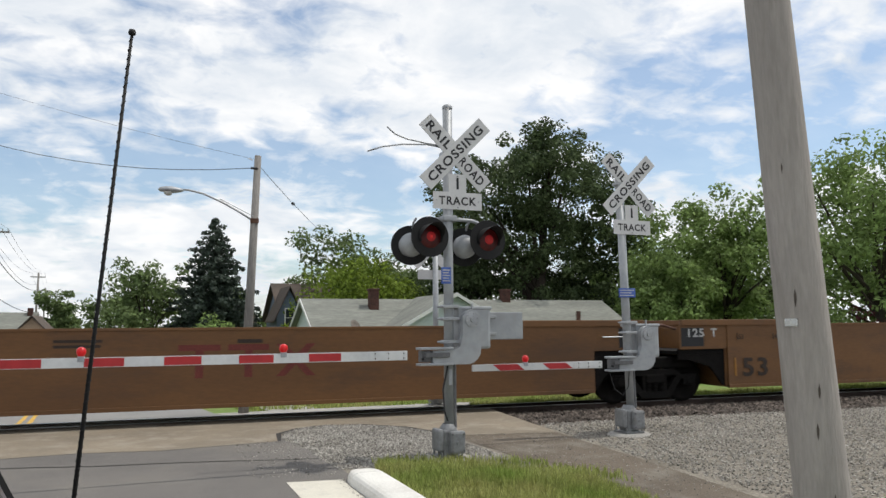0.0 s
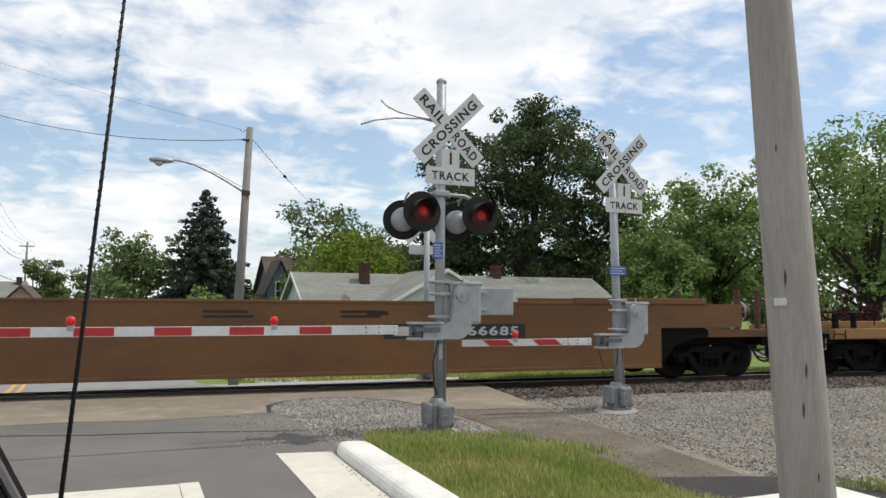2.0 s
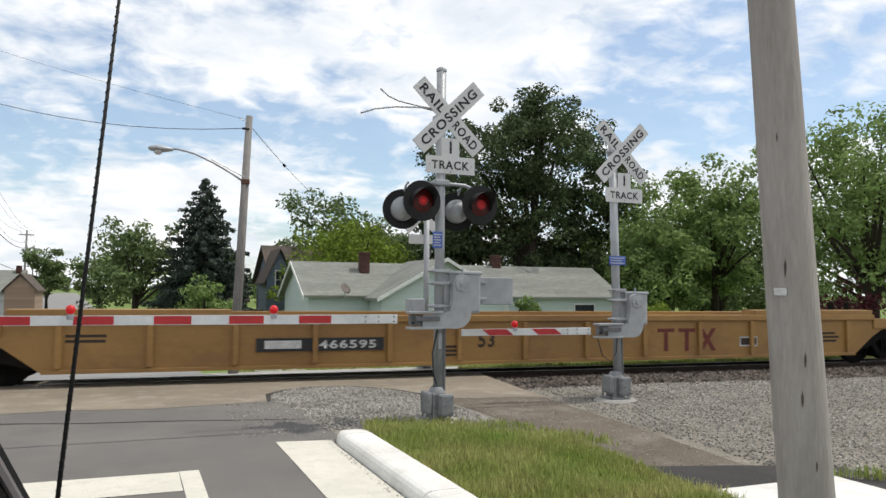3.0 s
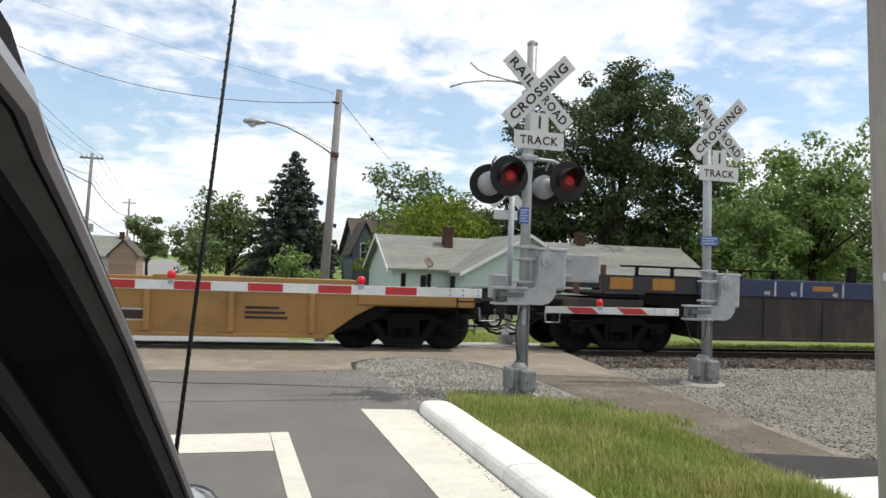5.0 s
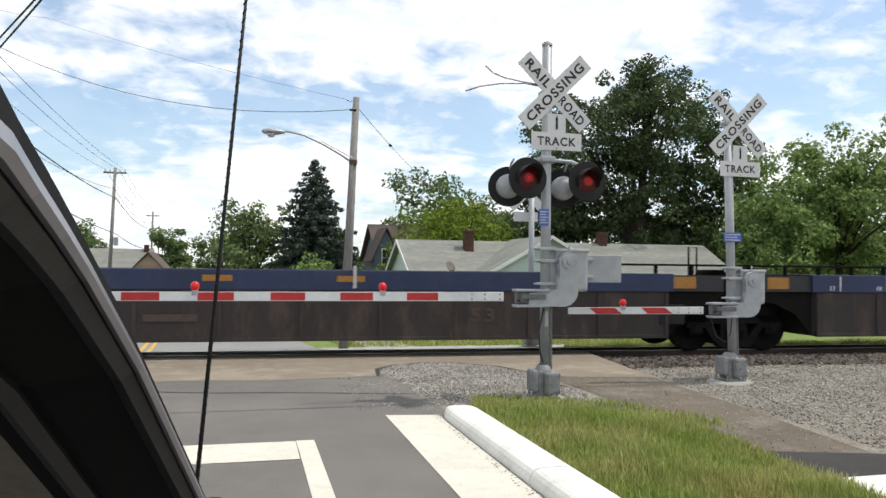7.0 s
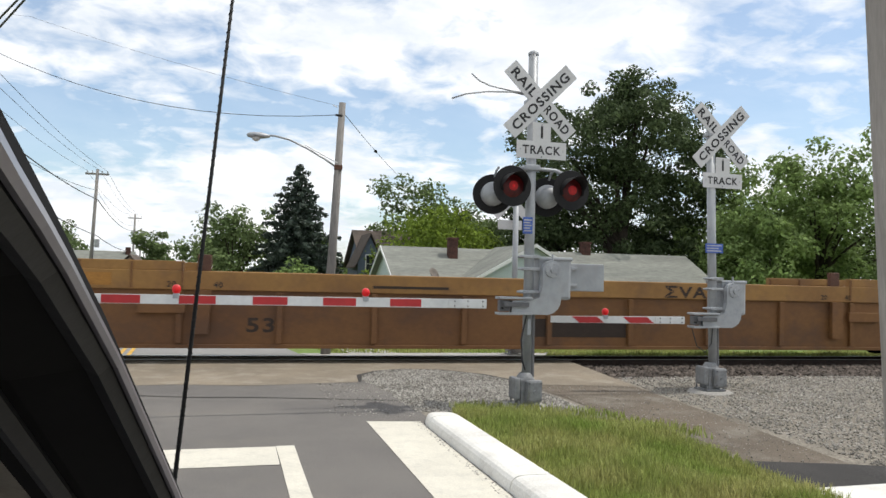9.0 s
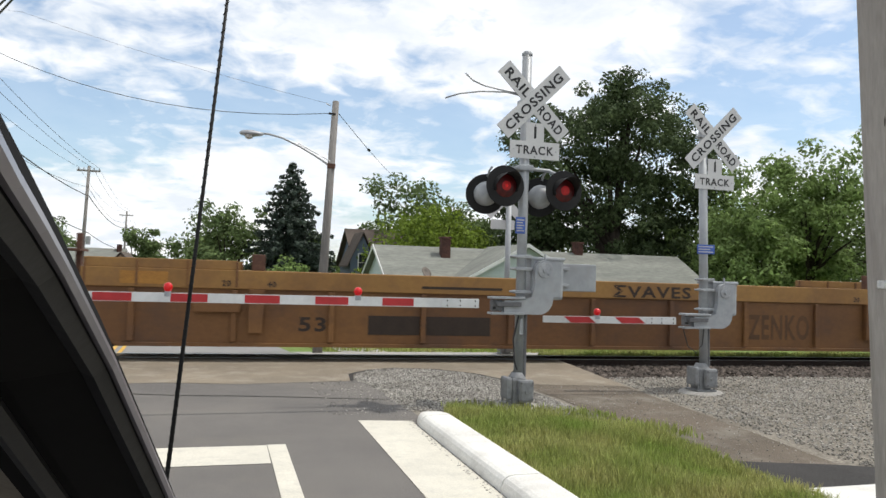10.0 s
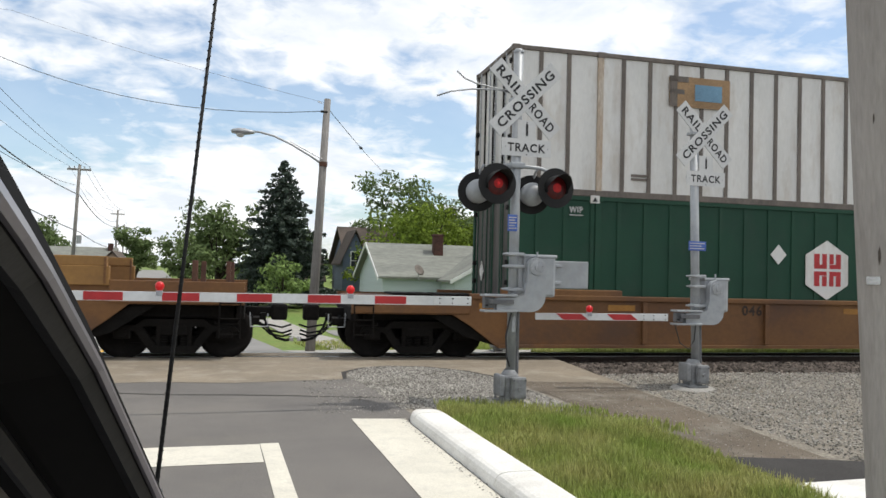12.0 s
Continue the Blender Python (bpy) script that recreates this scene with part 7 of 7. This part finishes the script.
# ---- parked car beyond the track ----
def parked_car(x, y, z):
    o = thing("parked_car", "black sport utility car parked on the driveway", "car")
    prof = [(-2.35, 0.35), (-2.3, 0.95), (-2.1, 1.02), (-1.1, 1.10), (-0.5, 1.62), (1.7, 1.70), (2.1, 1.15), (2.3, 1.05), (2.3, 0.38)]
    body = part("body", add_prism(BM(), [(x + a, z + b) for a, b in prof], y - 0.9, y + 0.9), CARBLK, o)
    for a in ((-0.75, 1.12, -0.38, 1.52, 0.55), (0.62, 1.12, 0.62, 1.55, 1.5)):
        part("window", add_prism(BM(), [(x + a[0], z + a[1]), (x + a[2], z + a[3]), (x + a[4], z + a[3] + 0.04), (x + a[4] + 0.02, z + a[1])], y - 0.91, y - 0.9), GLASS, body)
    part("sill_trim", add_box(BM(), x - 1.1, x + 1.1, y - 0.93, y - 0.9, z + 0.36, z + 0.42), CHROME, body)
    for hx in (-0.1, 1.1):
        part("door_handle", add_box(BM(), x + hx, x + hx + 0.2, y - 0.93, y - 0.9, z + 0.98, z + 1.02), CHROME, body)
    for wx in (-1.45, 1.45):
        for wy in (-0.82, 0.82):
            wheel = part("wheel", add_lathe(BM(), [(0.0, -0.11), (0.36, -0.11), (0.38, -0.06), (0.38, 0.06), (0.36, 0.11), (0.24, 0.11)], pose(x + wx, y + wy, z + 0.38, 90, 0, 0), 24), RUBBER, o)
            bm = BM()
            add_lathe(bm, [(0.0, 0.118), (0.07, 0.118), (0.08, 0.09), (0.22, 0.09), (0.25, 0.112)], pose(x + wx, y + wy, z + 0.38, 90 if wy < 0 else -90, 0, 0), 20)
            part("rim", bm, CHROME, wheel)
    return o


parked_car(9.3, 30.4, GZ(30.4))

# ---- our own car: pillar, fender, aerial ----
car = thing("car", "dark car standing at the stop line, seen along its front pillar", "car")
PILLAR = [Vector(p) for p in ((-0.0708, 0.165, 1.7417), (-0.0735, 0.240, 1.735), (-0.0815, 0.300, 1.729), (-0.0848, 0.360, 1.716), (-0.0872, 0.430, 1.697), (-0.0795, 0.570, 1.631), (-0.0465, 0.756, 1.482), (-0.013, 0.880, 1.353))]


def sweep(section, pts, side, out):
    """A closed section (side, out) carried along the points."""
    bm = BM()
    rings = []
    for p in pts:
        rings.append([bm.verts.new(p + side * a + out * b) for a, b in section])
    for a, b in zip(rings[:-1], rings[1:]):
        for i in range(len(section)):
            j = (i + 1) % len(section)
            bm.faces.new((a[i], a[j], b[j], b[i]))
    bm.faces.new(rings[0])
    bm.faces.new(rings[-1][::-1])
    bmesh.ops.recalc_face_normals(bm, faces=bm.faces[:])
    return bm


SIDE, OUT = Vector((-0.95, 0.25, -0.05)).normalized(), Vector((-0.1, 0.62, 0.6)).normalized()
pil = part("pillar", sweep([(0.006, 0.0), (0.075, -0.012), (0.13, -0.004), (0.135, 0.03), (0.06, 0.05), (0.01, 0.045)], PILLAR, SIDE, OUT), PILLARM, car, "black front pillar")
part("reveal_bead", sweep([(-0.002, 0.0), (0.001, -0.0035), (0.0045, -0.002), (0.0055, 0.010), (0.0, 0.010)], PILLAR, SIDE, OUT), BEAD, pil, "grey edge bead")
part("weather_strip", sweep([(0.006, -0.002), (0.014, -0.010), (0.023, -0.005), (0.023, 0.008), (0.006, 0.008)], PILLAR, SIDE, OUT), SEAL, pil)
part("glass_seal", sweep([(0.085, -0.016), (0.095, -0.024), (0.108, -0.014), (0.108, 0.0), (0.085, 0.0)], PILLAR, SIDE, OUT), SEAL, pil)
part("windscreen_edge", sweep([(0.137, 0.01), (0.60, 0.02), (0.60, 0.026), (0.137, 0.016)], PILLAR, SIDE, OUT), DASH, car, "taupe inner trim seen past the pillar")
body = BM()
add_prism(body, [(-3.1, 0.35), (3.0, 0.35), (3.05, 0.75), (2.9, 0.90), (1.0, 1.04), (0.86, 1.06), (-2.9, 1.06), (-3.1, 0.9)], 0.16, 1.85, pose(0, 0, 0, 0, 0, 90))
part("body", body, CARBLK, car, "glossy dark body")
cowl = add_lathe(BM(), [(0.0, 0.04), (0.03, 0.036), (0.05, 0.02), (0.06, 0.0), (0.09, -0.12), (0.14, -0.26)], pose(-0.075, 1.49, 1.215) @ Matrix.Diagonal((0.8, 1.6, 1, 1)), 24)
part("aerial_base", cowl, SILVER, car, "pale aerial base", True)
part("aerial_ring", add_lathe(BM(), [(0.075, 0.0), (0.085, 0.006), (0.075, 0.014)], pose(-0.075, 1.49, 1.222) @ Matrix.Diagonal((0.8, 1.6, 1, 1)), 24), CHROME, car, "", True)
aer = BM()
a0, a1 = Vector((-0.099, 1.497, 1.255)), Vector((-0.016, 1.403, 2.242))
add_tube(aer, a0, a1, 0.0042, 0.0026, 10)
turns = 60
coil = []
ax = (a1 - a0).normalized()
ux = ax.cross(Vector((0, 1, 0))).normalized()
vx = ax.cross(ux)
for i in range(turns * 6 + 1):
    g = i / (turns * 6)
    rad = 0.0046 - 0.0016 * g
    coil.append(a0.lerp(a1, g) + (ux * math.cos(i * math.pi / 3) + vx * math.sin(i * math.pi / 3)) * rad)
add_path(aer, coil, 0.0011, 4)
part("aerial", aer, BLACK, car, "black whip aerial with a wound wire", True)
part("aerial_tip", add_lathe(BM(), [(0.0, -0.006), (0.006, -0.004), (0.0068, 0.0), (0.005, 0.005), (0.0, 0.0065)], Matrix.Translation(a1), 12), BLACK, car, "", True)
for wy in (2.35, -2.3):
    wheel = part("wheel", add_lathe(BM(), [(0.0, -0.1), (0.34, -0.1), (0.36, -0.05), (0.36, 0.05), (0.34, 0.1), (0.0, 0.1)], pose(-0.2, wy, 0.36, 0, 90, 0), 24), RUBBER, car)
    wheel = part("wheel", add_lathe(BM(), [(0.0, -0.1), (0.34, -0.1), (0.36, -0.05), (0.36, 0.05), (0.34, 0.1), (0.0, 0.1)], pose(-1.7, wy, 0.36, 0, 90, 0), 24), RUBBER, car)


# ---- what moves ----
def motions():
    """The train runs through at a steady speed and eases a little at the very end."""
    gone = [(t, SPEED * t) for t in [k * 0.5 for k in range(22)] + [11.0 + k * 0.1 for k in range(10)]] + [(12.0, SPEED * 11.962)]
    for ob, q in MOVERS:
        walk(ob, [(t, TRACK_POSE @ pose(q - way, 0, 0)) for t, way in gone])


motions()
